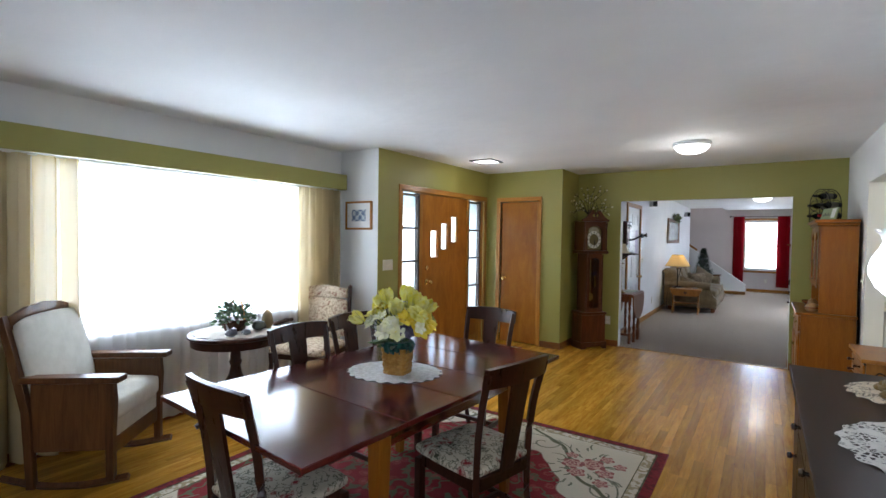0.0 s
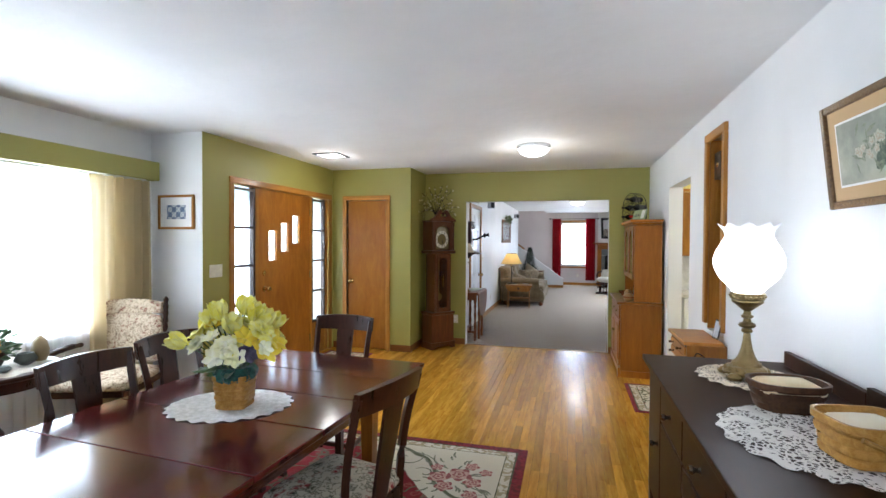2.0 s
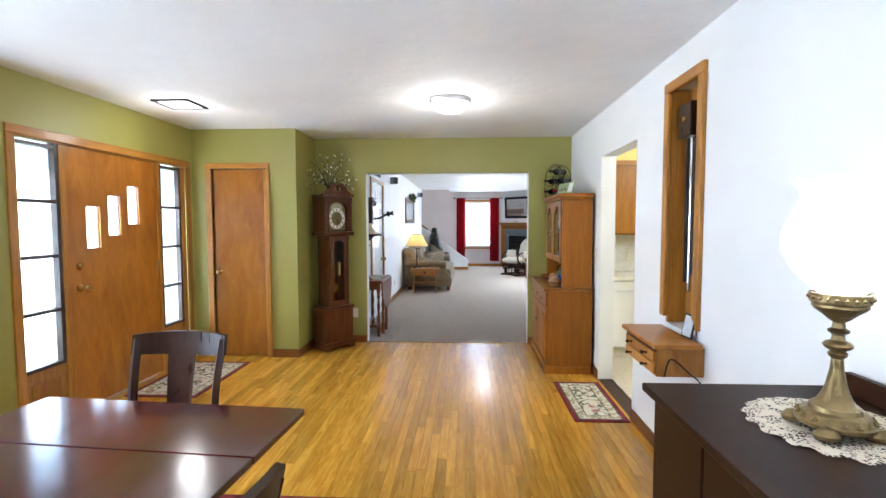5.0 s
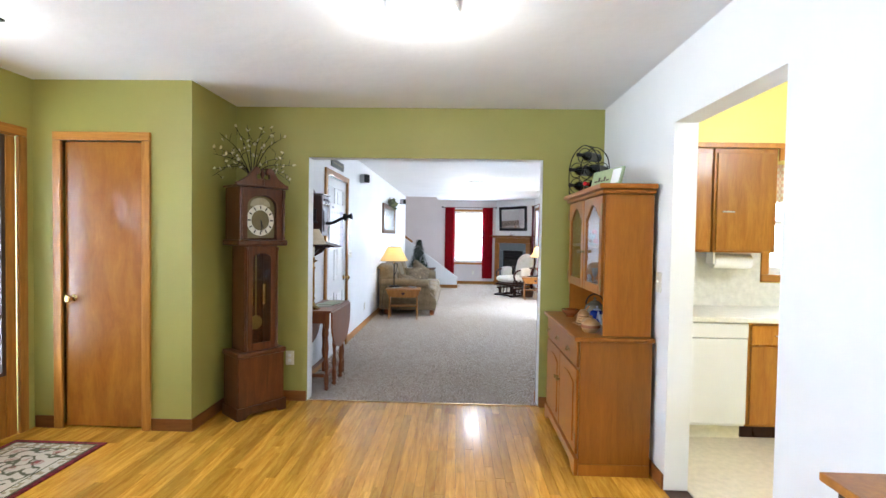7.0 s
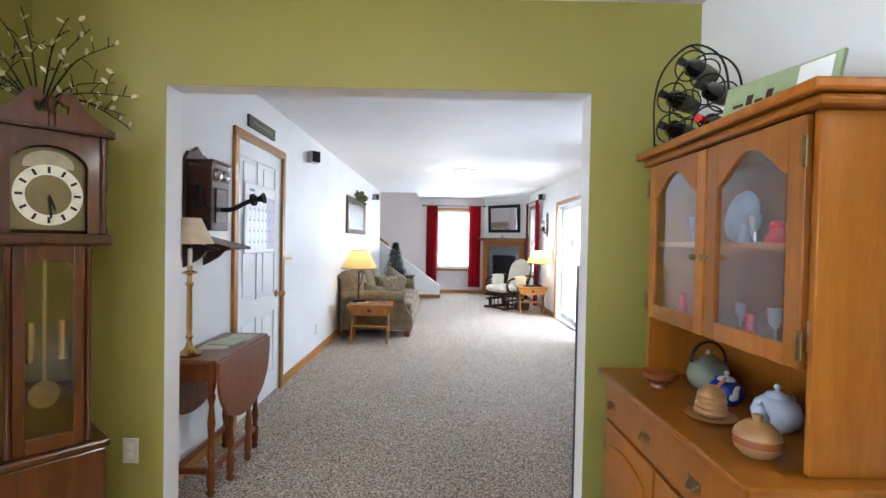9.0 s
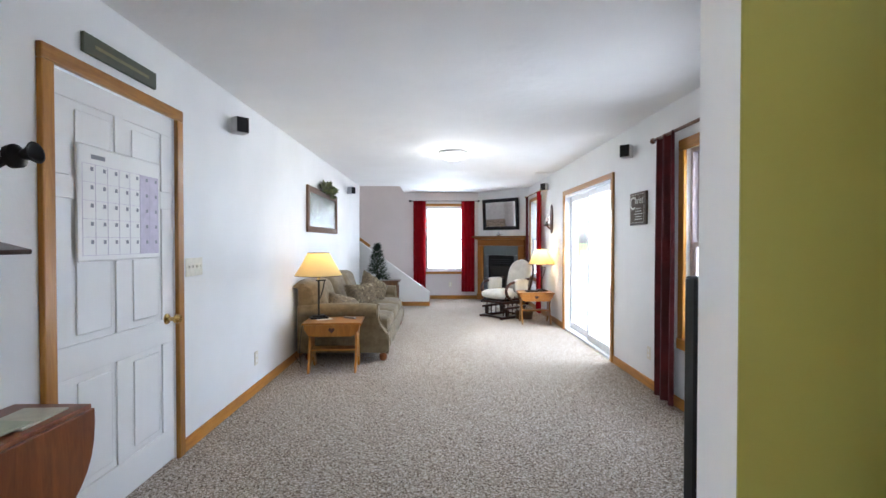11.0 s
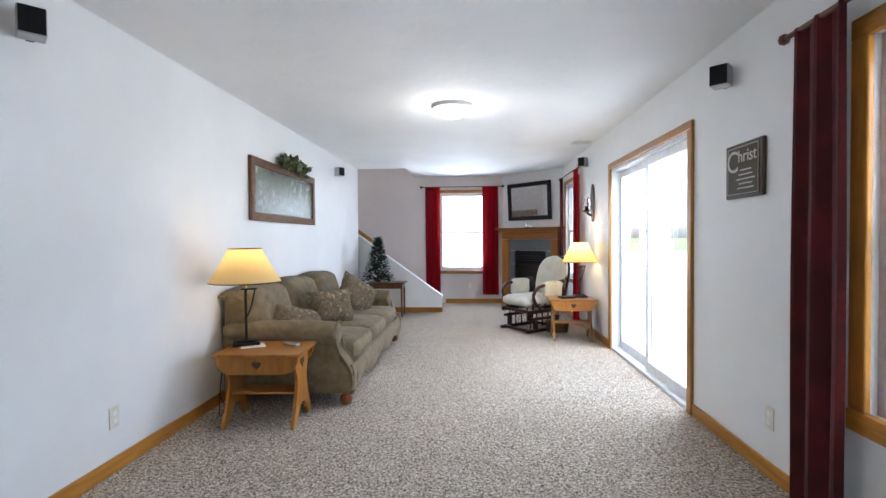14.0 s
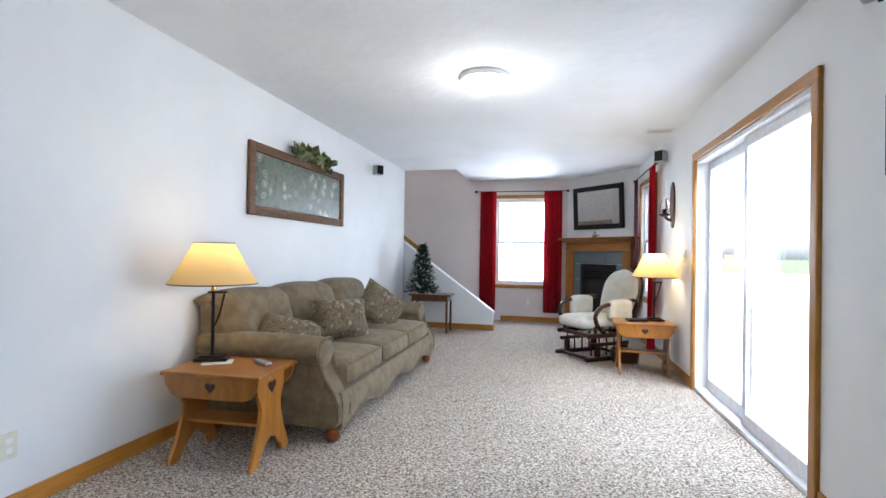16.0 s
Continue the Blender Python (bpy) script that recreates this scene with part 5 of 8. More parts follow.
part("chime_button", lathe(bmesh.new(), [(0.018, 0), (0.016, 0.006), (0, 0.008)], 14, pose(-0.055, 0, 2.03, 0, -90)), BRASS, chime, "", True)
for k, (y, z) in enumerate(((-0.045, 1.15), (0.0, 1.05), (0.045, 1.10))):
    part("chime_tube", lathe(bmesh.new(), [(0.013, z), (0.013, 1.93)], 12, pose(-0.005, y, 0)), BLACK if k != 1 else STEEL, chime, "", True)
shelf = thing("telephone_shelf", None, "small maple wall shelf with two drawers below the niche", "shelf")
part("shelf_top", boxed(0.565, 0.804, 3.90, 4.41, 0.805, 0.828, 0.004), PINE, shelf)
part("shelf_body", boxed(0.59, 0.828, 3.93, 4.38, 0.655, 0.804, 0.003), PINE, shelf)
part("rail_trim", boxed(0.583, 0.589, 3.94, 4.37, 0.785, 0.802), DARKWOOD, shelf)
for z in (0.665, 0.728):
    d = part("drawer", boxed(0.577, 0.589, 3.945, 4.365, z, z + 0.054, 0.003), PINE, shelf)
    for y in (4.04, 4.27):
        knob(d, pose(0.577, y, z + 0.027, 0, -90), 0.010, DARKWOOD)
ph = thing("photo_frame", pose(0.79, 4.05, 0.831, -12, 0, -84) @ Matrix.Diagonal((0.8, 0.8, 0.8, 1)), "small black leaning photo frame on the shelf", "photo frame")
part("frame", boxed(-0.06, 0.06, -0.008, 0, 0, 0.16, 0.002), BLACK, ph)
part("photo", boxed(-0.048, 0.048, -0.0095, -0.0082, 0.012, 0.148), plain("pale_photo", (0.55, 0.6, 0.66), 0.2), ph)
part("telephone_cord", tube(bmesh.new(), curve_pts([(0.62, 3.915, 0.66), (0.64, 3.885, 0.76), (0.72, 3.88, 0.70), (0.80, 3.87, 0.60), (0.822, 3.86, 0.30)], 6), 0.004, 6), BLACK, shelf, "black cord", True)

# ---- ceiling lamps ----


def dome_lamp(x, y, r, label, power):
    th = thing("ceiling_light", pose(x, y, TOP), label, "ceiling lamp")
    part("mount", lathe(bmesh.new(), [(r * 0.97, -0.036), (r, -0.028), (r, -0.002), (0.02, -0.001)], 36), WHITEGLOSS, th, "", True)
    part("dome", lathe(bmesh.new(), [(0.012, -0.112), (r * 0.45, -0.102), (r * 0.75, -0.079), (r * 0.90, -0.050), (r * 0.92, -0.0365)], 36), LAMPGLOW, th, "lit frosted glass dome", True)
    bulb("bulb_" + label.split()[0], (x, y, TOP - 0.22), power, (1, 0.90, 0.74), 0.12)


dome_lamp(-0.52, 5.37, 0.165, "round frosted glass ceiling lamp, lit", 1.6)
dome_lamp(0.015, 12.24, 0.18, "low round frosted glass ceiling lamp, lit", 1.5)
rl = thing("recessed_light", pose(-2.77, 5.38, TOP), "square recessed ceiling light, lit", "ceiling lamp")
for s in (-1, 1):
    part("frame", boxed(s * 0.14 - 0.014, s * 0.14 + 0.014, -0.154, 0.154, -0.012, -0.001), BLACK, rl)
    part("frame", boxed(-0.126, 0.126, s * 0.14 - 0.014, s * 0.14 + 0.014, -0.012, -0.001), BLACK, rl)
part("diffuser", boxed(-0.125, 0.125, -0.125, 0.125, -0.008, -0.002), LAMPGLOW, rl)
bulb("bulb_entry", (-2.77, 5.38, 2.2), 1.0, (1, 0.9, 0.75), 0.1)
bulb("bulb_hurricane_lamp", (0.540, 2.70, 1.40), 0.9, (1, 0.95, 0.88), 0.06)

vent = thing("ceiling_vent", pose(1.56, 14.05, TOP), "white slatted vent in the living room ceiling", "vent")
for s in (-1, 1):
    part("frame", boxed(s * 0.13 - 0.01, s * 0.13 + 0.01, -0.08, 0.08, -0.008, -0.001), WHITEGLOSS, vent)
    part("frame", boxed(-0.119, 0.119, s * 0.07 - 0.01, s * 0.07 + 0.01, -0.008, -0.001), WHITEGLOSS, vent)
for k in range(6):
    part("slat", box(bmesh.new(), -0.119, 0.119, -0.006, 0.006, -0.001, 0.001, m=pose(0, -0.05 + 0.02 * k, -0.006, 30)), WHITEGLOSS, vent)

# ---- rocking settee, round table, high-backed armchair ----
st = thing("rocking_settee", at(-3.42, 1.52, -49) @ Matrix.Diagonal((0.90, 0.70, 1.04, 1)), "wooden rocking armchair with cream upholstered seat and back, by the window", "rocking chair")
OLDOAK = wood("aged_oak", (0.075, 0.029, 0.010), (0.17, 0.073, 0.025), (10, 10, 1.2), 0.3, 0.3)
for s in (-1, 1):
    part("rocker", tube(bmesh.new(), curve_pts([(s * 0.31, -0.52, 0.075), (s * 0.31, -0.2, 0.025), (s * 0.31, 0.12, 0.022), (s * 0.31, 0.46, 0.06)], 6), 0.022, 4), OLDOAK, st)
    b = bmesh.new()
    prism(b, [(-0.03, 0.05), (0.03, 0.05), (0.028, 0.3), (0.045, 0.5), (0.03, 0.62), (-0.03, 0.62), (-0.02, 0.5), (-0.035, 0.3)], -0.022, 0.022, pose(s * 0.32, 0.33, 0, 90, 0, 90), 0.004)
    part("front_post", b, OLDOAK, st)
    b = bmesh.new()
    prism(b, [(-0.055, -0.34), (0.035, -0.34), (0.04, 0.30), (0.055, 0.38), (0.05, 0.43), (-0.05, 0.43), (-0.055, 0.38), (-0.04, 0.3)], 0.61, 0.645, at(s * 0.33, 0), 0.008)
    part("armrest", b, OLDOAK, st)
    b = bmesh.new()
    prism(b, [(-0.30, 0.02), (-0.24, 0.02), (-0.27, 0.45), (-0.36, 0.72), (-0.46, 0.98), (-0.51, 0.97), (-0.42, 0.70), (-0.33, 0.45)], -0.022, 0.022, Matrix.Translation((s * 0.33, 0, 0)) @ pose(0, 0, 0, 90, 0, 90), 0.004)
    part("back_post", b, OLDOAK, st)
    part("side_panel", boxed(s * 0.32 - 0.01, s * 0.32 + 0.01, -0.28, 0.31, 0.22, 0.60, 0.004), OLDOAK, st)
b = bmesh.new()
prism(b, [(-0.31, 0.90), (0.31, 0.90), (0.31, 0.97), (0.16, 1.01), (0.0, 1.025), (-0.16, 1.01), (-0.31, 0.97)], 0.44, 0.475, pose(0, 0, 0, 90), 0.006)
part("crest_rail", b, OLDOAK, st)
part("seat_rail", boxed(-0.30, 0.30, 0.30, 0.33, 0.18, 0.27, 0.004), OLDOAK, st)
part("seat_front", boxed(-0.298, 0.298, 0.31, 0.325, 0.272, 0.38, 0.004), CREAM, st)
part("seat_cushion", cushion(bmesh.new(), -0.31, 0.31, -0.26, 0.36, 0.36, 0.50, 0.045, 0.02), CREAM, st, "cream fabric seat cushion", True)
part("back_cushion", cushion(bmesh.new(), -0.30, 0.30, -0.05, 0.045, -0.24, 0.24, 0.04, 0.02, pose(0, -0.335, 0.72, 20)), CREAM, st, "cream fabric back cushion", True)

rt = thing("round_table", at(-3.42, 2.47), "dark round pedestal table with a cream cloth before the window", "table")
part("tabletop", lathe(bmesh.new(), [(0.0, 0.69), (0.34, 0.69), (0.352, 0.70), (0.352, 0.712), (0.345, 0.72), (0, 0.72)], 48), DARKWOOD, rt, "", True)
part("apron", lathe(bmesh.new(), [(0.325, 0.63), (0.33, 0.689)], 48), DARKWOOD, rt, "", True)
part("pedestal", lathe(bmesh.new(), [(0.10, 0.14), (0.085, 0.17), (0.045, 0.19), (0.04, 0.22), (0.075, 0.28), (0.08, 0.33), (0.05, 0.38), (0.038, 0.45), (0.05, 0.48), (0.04, 0.5), (0.035, 0.6), (0.07, 0.66), (0.08, 0.69)], 24), DARKWOOD, rt, "", True)
for k in range(3):
    a = k * 120 + 20
    part("foot", tube(bmesh.new(), [Matrix.Rotation(radians(a), 3, "Z") @ Vector(p) for p in curve_pts([(0.04, 0, 0.19), (0.14, 0, 0.17), (0.22, 0, 0.07), (0.30, 0, 0.025)], 5)], 0.032, 8, 0.02), DARKWOOD, rt, "", True)
ribbed_doily("table_cloth", at(-3.42, 2.47, 0, 0.7205), 0.32, 0.32, cloth("cream_runner", (0.5, 0.45, 0.36), (0.62, 0.57, 0.48), 14), "cream embroidered cloth on the round table", 14)
plant = thing("potted_plant", at(-3.45, 2.48, 0, 0.727), "bushy houseplant in a brown woven basket on the round table", "plant")
part("pot", lathe(bmesh.new(), [(0.075, 0), (0.10, 0.05), (0.105, 0.09), (0.095, 0.09), (0.0, 0.075)], 20), DARKWICKER, plant, "", True)
part("basket_handle", tube(bmesh.new(), [(0.10 * math.cos(a), 0.02, 0.09 + 0.17 * math.sin(a)) for a in (math.pi * i / 14 for i in range(15))], 0.006, 6), WICKER, plant, "", True)
FERN = cloth("houseplant_leaf", (0.04, 0.09, 0.035), (0.12, 0.20, 0.09), 30, 0.5, 200, 0.2)


def leafy(bm, n, centre, rx, rz, size, seed, lift=0.2):
    r0 = random.Random(seed)
    for _ in range(n):
        a, e = r0.uniform(0, 2 * math.pi), r0.uniform(-0.4, 1.3)
        d = Vector((math.cos(a) * math.cos(e), math.sin(a) * math.cos(e), math.sin(e)))
        k = r0.uniform(0.35, 1.0)
        p = Vector(centre) + Vector((d.x * rx * k, d.y * rx * k, d.z * rz * k))
        m = Matrix.Translation(p) @ (d + Vector((0, 0, lift))).to_track_quat("Z", "Y").to_matrix().to_4x4() @ pose(0, 0, 0, r0.uniform(-40, 40), 0, r0.uniform(0, 360))
        petal(bm, m, size * r0.uniform(0.7, 1.3), size * 0.28, 0.25, 3)
    return bm


part("leaves", leafy(bmesh.new(), 170, (0, 0, 0.09), 0.15, 0.13, 0.05, 3), FERN, plant, "many small green leaves", kind="stuff")
for k, (x, y, r, h, mat, lb) in enumerate(((-3.24, 2.32, 0.045, 0.05, plain("grey_stoneware", (0.16, 0.16, 0.18), 0.4), "small grey stoneware bird figurine on the round table"),
                                          (-3.30, 2.60, 0.055, 0.07, plain("dark_pottery", (0.05, 0.055, 0.04), 0.35), "dark round pottery bowl on the round table"),
                                          (-3.23, 2.44, 0.035, 0.035, plain("blue_grey_pottery", (0.16, 0.18, 0.18), 0.3), "small blue grey pot on the round table"))):
    o = thing("pottery", at(x, y, 20 * k, 0.727), lb, "ornament")
    part("body", lathe(bmesh.new(), [(r * 0.4, 0), (r, h * 0.35), (r * 1.02, h * 0.55), (r * 0.7, h), (r * 0.6, h), (0, h * 0.6)], 18), mat, o, "", True)
    if k == 0:
        part("tail", tube(bmesh.new(), [(-0.02, 0, 0.035), (-0.05, 0, 0.06), (-0.07, 0, 0.085)], 0.012, 6, 0.004), mat, o, "", True)
        part("head", lathe(bmesh.new(), [(0.002, 0), (0.02, 0.01), (0.02, 0.025), (0, 0.036)], 12, pose(0.035, 0, 0.04)), mat, o, "", True)
shell = thing("gourd", pose(-3.33, 2.70, 0.727), "tan standing gourd on the round table", "ornament")
part("body", lathe(bmesh.new(), [(0.03, 0), (0.045, 0.03), (0.048, 0.07), (0.035, 0.12), (0.012, 0.15), (0, 0.155)], 16), plain("tan_gourd", (0.30, 0.22, 0.10), 0.5), shell, "", True)

hb = thing("high_back_armchair", at(-3.54, 3.32, -160), "high-backed armchair with faded floral upholstery and turned dark frame", "armchair")
for s in (-1, 1):
    part("back_post", lathe(bmesh.new(), [(0.022, 0), (0.024, 0.15), (0.018, 0.2), (0.024, 0.42)] + [(0.016 + 0.006 * (k % 2), 0.45 + 0.028 * k) for k in range(19)] + [(0.022, 0.985), (0.012, 1.0), (0.0, 1.015)], 12, pose(s * 0.27, -0.24, 0, 5)), DARKWOOD, hb, "", True)
    part("front_leg", lathe(bmesh.new(), [(0.018, 0), (0.026, 0.05), (0.018, 0.1), (0.028, 0.2), (0.018, 0.3), (0.026, 0.4)], 12, pose(s * 0.26, 0.24, 0)), DARKWOOD, hb, "", True)
    part("arm", tube(bmesh.new(), curve_pts([(s * 0.28, -0.25, 0.64), (s * 0.29, -0.05, 0.655), (s * 0.29, 0.15, 0.65), (s * 0.30, 0.25, 0.62)], 5), 0.022, 8), DARKWOOD, hb, "", True)
    part("arm_post", lathe(bmesh.new(), [(0.018, 0.42), (0.025, 0.48), (0.014, 0.54), (0.02, 0.64)], 12, pose(s * 0.285, 0.2, 0)), DARKWOOD, hb, "", True)
    part("side_rail", boxed(s * 0.26 - 0.015, s * 0.26 + 0.015, -0.23, 0.24, 0.35, 0.40, 0.004), DARKWOOD, hb)
part("front_rail", boxed(-0.25, 0.25, 0.225, 0.255, 0.35, 0.40, 0.004), DARKWOOD, hb)
part("stretcher", boxed(-0.25, 0.25, 0.23, 0.25, 0.14, 0.17, 0.004), DARKWOOD, hb)
part("seat", cushion(bmesh.new(), -0.28, 0.28, -0.22, 0.27, 0.39, 0.48, 0.035, 0.02), FLORALBACK, hb, "floral seat", True)
part("backrest", cushion(bmesh.new(), -0.25, 0.25, -0.03, 0.03, -0.24, 0.14, 0.025, 0.015, pose(0, -0.285, 0.72, 5)), FLORALBACK, hb, "floral back panel", True)
b = bmesh.new()
prism(b, [(-0.25, 0.0), (0.25, 0.0), (0.25, 0.09), (0.12, 0.115), (0, 0.125), (-0.12, 0.115), (-0.25, 0.09)], -0.03, 0.03, pose(0, -0.306, 0.87, 95), 0.015)
part("headrest", b, FLORALBACK, hb, "floral top panel", True)

# ---- long-case clock ----
ck = thing("grandfather_clock", at(-1.925, 6.86, 50) @ Matrix.Diagonal((0.92, 1, 1, 1)), "tall cherry grandfather clock with arched dial standing in the corner", "clock")
part("plinth", boxed(-0.20, 0.20, -0.125, 0.125, 0.07, 0.46, 0.006), CLOCKWOOD, ck)
b = bmesh.new()
prism(b, [(-0.215, 0.0), (-0.15, 0.0), (-0.11, 0.035), (0.11, 0.035), (0.15, 0.0), (0.215, 0.0), (0.215, 0.09), (-0.215, 0.09)], 0.125, 0.14, pose(0, 0, 0, 90), 0.003)
part("foot_board", b, CLOCKWOOD, ck)
for s in (-1, 1):
    part("foot_side", boxed(s * 0.208 - 0.007, s * 0.208 + 0.007, -0.124, 0.12, 0, 0.09, 0.003), CLOCKWOOD, ck)
part("plinth_moulding", boxed(-0.215, 0.215, -0.14, 0.13, 0.461, 0.50, 0.012), CLOCKWOOD, ck)
part("waist_back", boxed(-0.138, 0.138, 0.08, 0.11, 0.501, 1.30), DARKWOOD, ck)
for s in (-1, 1):
    part("waist_side", boxed(s * 0.132 - 0.012, s * 0.132 + 0.012, -0.105, 0.079, 0.501, 1.30, 0.003), CLOCKWOOD, ck)
    part("waist_stile", boxed(s * 0.1 - 0.02, s * 0.1 + 0.02, -0.118, -0.106, 0.501, 1.30, 0.003), CLOCKWOOD, ck)
    part("corner_column", lathe(bmesh.new(), [(0.014, 0.51), (0.014, 0.53), (0.009, 0.54), (0.009, 1.26), (0.014, 1.27), (0.014, 1.29)], 10, pose(s * 0.134, -0.118, 0)), CLOCKWOOD, ck, "", True)
part("waist_rail", boxed(-0.08, 0.08, -0.118, -0.106, 0.501, 0.56, 0.003), CLOCKWOOD, ck)
b = bmesh.new()
arch = [(0.08 * math.cos(math.pi * i / 12), 1.20 + 0.045 * math.sin(math.pi * i / 12)) for i in range(13)]
prism(b, [(0.08, 1.30)] + arch + [(-0.08, 1.30)], 0.106, 0.118, pose(0, 0, 0, 90))
part("waist_arch", b, CLOCKWOOD, ck)
part("glass", boxed(-0.08, 0.08, -0.110, -0.107, 0.56, 1.24), GLASS, ck, "glass door pane")
part("pendulum", lathe(bmesh.new(), [(0, -0.006), (0.055, -0.003), (0.055, 0.003), (0, 0.006)], 24, pose(0, -0.02, 0.70, 90)), ANTBRASS, ck, "brass pendulum bob", True)
part("pendulum_rod", boxed(-0.006, 0.006, -0.022, -0.018, 0.70, 1.28), ANTBRASS, ck)
for x in (-0.055, 0.055):
    part("weight", lathe(bmesh.new(), [(0.0, 0.84), (0.02, 0.842), (0.02, 1.0), (0.0, 1.002)], 14, pose(x, -0.05, 0)), BRASS, ck, "brass weight", True)
part("hood_moulding", boxed(-0.215, 0.215, -0.15, 0.13, 1.301, 1.345, 0.012), CLOCKWOOD, ck)
part("hood_back", boxed(-0.19, 0.19, 0.02, 0.12, 1.346, 1.74), CLOCKWOOD, ck)
for s in (-1, 1):
    part("hood_side", boxed(s * 0.18 - 0.012, s * 0.18 + 0.012, -0.115, 0.02, 1.346, 1.74, 0.003), CLOCKWOOD, ck)
    part("hood_column", lathe(bmesh.new(), [(0.014, 1.347), (0.014, 1.37), (0.008, 1.38), (0.011, 1.44), (0.008, 1.50), (0.012, 1.55), (0.008, 1.66), (0.014, 1.68), (0.014, 1.735)], 10, pose(s * 0.185, -0.128, 0)), CLOCKWOOD, ck, "", True)
b = bmesh.new()
R1 = 0.128
arc = [(R1 * math.cos(math.pi * i / 16), 1.60 + 0.085 * math.sin(math.pi * i / 16)) for i in range(17)]
prism(b, [(0.168, 1.347), (0.168, 1.74), (0.0, 1.74), (-0.168, 1.74), (-0.168, 1.347), (-R1, 1.347)] + arc[::-1] + [(R1, 1.347)], 0.105, 0.12, pose(0, 0, 0, 90))
part("hood_front", b, CLOCKWOOD, ck)
DIAL = plain("silvered_dial", (0.72, 0.70, 0.60), 0.4, 0.15)
b = bmesh.new()
prism(b, [(-0.127, 1.36), (0.127, 1.36)] + [(x * 0.99, z - 0.002) for x, z in arc], 0.08, 0.084, pose(0, 0, 0, 90))
part("dial_plate", b, plain("brass_dial_plate", (0.16, 0.13, 0.06), 0.4, 0.6), ck, "brass dial plate")
part("dial_arch", prism(bmesh.new(), [(-0.085, 1.60)] + [(0.085 * math.cos(math.pi * i / 12), 1.612 + 0.055 * math.sin(math.pi * i / 12)) for i in range(13)][::-1] + [(0.085, 1.60)], 0.0845, 0.087, pose(0, 0, 0, 90)), plain("pale_brass_arch", (0.36, 0.33, 0.22), 0.4, 0.3), ck, "pale brass arch above the dial")
ring = part("chapter_ring", lathe(bmesh.new(), [(0.078, 0.0845), (0.078, 0.088), (0.118, 0.088), (0.118, 0.0845)], 40, pose(0, 0, 1.495, 90), cap=False), DIAL, ck, "silver chapter ring with numeral bars", True)
for k in range(12):
    part("numeral", box(bmesh.new(), -0.005, 0.005, -0.0895, -0.0882, 0.085, 0.110, m=pose(0, 0, 1.495) @ Matrix.Rotation(radians(30 * k), 4, "Y")), BLACK, ring)
for k, (ln, an) in enumerate(((0.062, 160), (0.09, 176))):
    part("clock_hand", box(bmesh.new(), -0.004, 0.004, -0.093 - 0.003 * k, -0.0915 - 0.003 * k, 0, ln, m=pose(0, 0, 1.495) @ Matrix.Rotation(radians(an), 4, "Y")), BLACK, ck)
for s in (-1, 1):
    b = bmesh.new()
    prism(b, [(s * x, 1.742 + 1.25 * (z - 1.742)) for x, z in ((0.225, 1.742), (0.225, 1.765), (0.19, 1.77), (0.13, 1.80), (0.095, 1.84), (0.065, 1.865), (0.035, 1.86), (0.025, 1.835), (0.04, 1.82), (0.06, 1.825), (0.06, 1.80), (0.05, 1.79), (0.03, 1.79), (0.012, 1.80), (0.012, 1.742))], 0.10, 0.135, pose(0, 0, 0, 90), 0.003)
    part("scroll_pediment", b, CLOCKWOOD, ck)
part("hood_top", boxed(-0.215, 0.215, -0.14, 0.12, 1.7415, 1.755, 0.003), CLOCKWOOD, ck)
part("finial", lathe(bmesh.new(), [(0.018, 1.742), (0.018, 1.80), (0.008, 1.81), (0.02, 1.84), (0.014, 1.865), (0.005, 1.88), (0.0, 1.90)], 14, pose(0, -0.118, 0)), CLOCKWOOD, ck, "", True)

tw = thing("metal_tree", at(-1.955, 6.875, 45, 1.757) @ Matrix.Scale(0.90, 4), "dark wire tree ornament with pale metal leaves on the clock", "ornament")
rg = random.Random(11)
tips = []
bm = bmesh.new()
for k in range(5):
    x = 0.009 * (k - 2)
    tube(bm, curve_pts([(x * 0.6, 0, -0.003), (x * 1.3, 0.004 * (k % 2), 0.05), (x * 2.2, 0, 0.13)], 4), 0.005, 6, 0.004)
for k in range(14):
    a = radians(-100 + 200 * k / 13 + rg.uniform(-5, 5))
    L = rg.uniform(0.30, 0.35) if abs(a) > 0.8 else rg.uniform(0.38, 0.46)
    p0 = Vector((0.02 * math.sin(a), 0, 0.09 + 0.03 * rg.random()))
    reach = Vector((math.sin(a) * 0.98, rg.uniform(-0.22, 0.02), math.cos(a)))
    mid = p0 + Vector((reach.x * L * 0.5, reach.y * L * 0.5, max(reach.z, 0.12) * L * 0.62 + 0.03))
    line = curve_pts([p0, (p0 + mid) / 2 + Vector((0, 0, 0.02)), mid, p0 + reach * L], 5)
    tube(bm, line, 0.0048, 5, 0.002)
    tips += [line[8], line[11], line[13], line[-1]]
    for q in (6, 8, 10, 12, 14):
        off = line[q] + Vector((rg.uniform(-0.05, 0.05), rg.uniform(-0.03, 0.02), rg.choice((-0.035, 0.05)) + rg.uniform(-0.01, 0.02)))
        tube(bm, [line[q], (line[q] + off) / 2 + Vector((0, 0, 0.006)), off], 0.0022, 4)
        tips.append(off)
part("wire_frame", bm, IRON, tw, kind="stuff")
LEAFMETAL = plain("pale_metal_leaf", (0.72, 0.66, 0.40), 0.45, 0.2)
for p in tips[::2]:
    bm = bmesh.new()
    petal(bm, Matrix.Translation(p) @ pose(0, 0, 0, rg.uniform(-60, 60), rg.uniform(-80, 80), rg.uniform(0, 360)), 0.036, 0.011, 0.1, 3)
    part("leaf", bm, LEAFMETAL, tw)

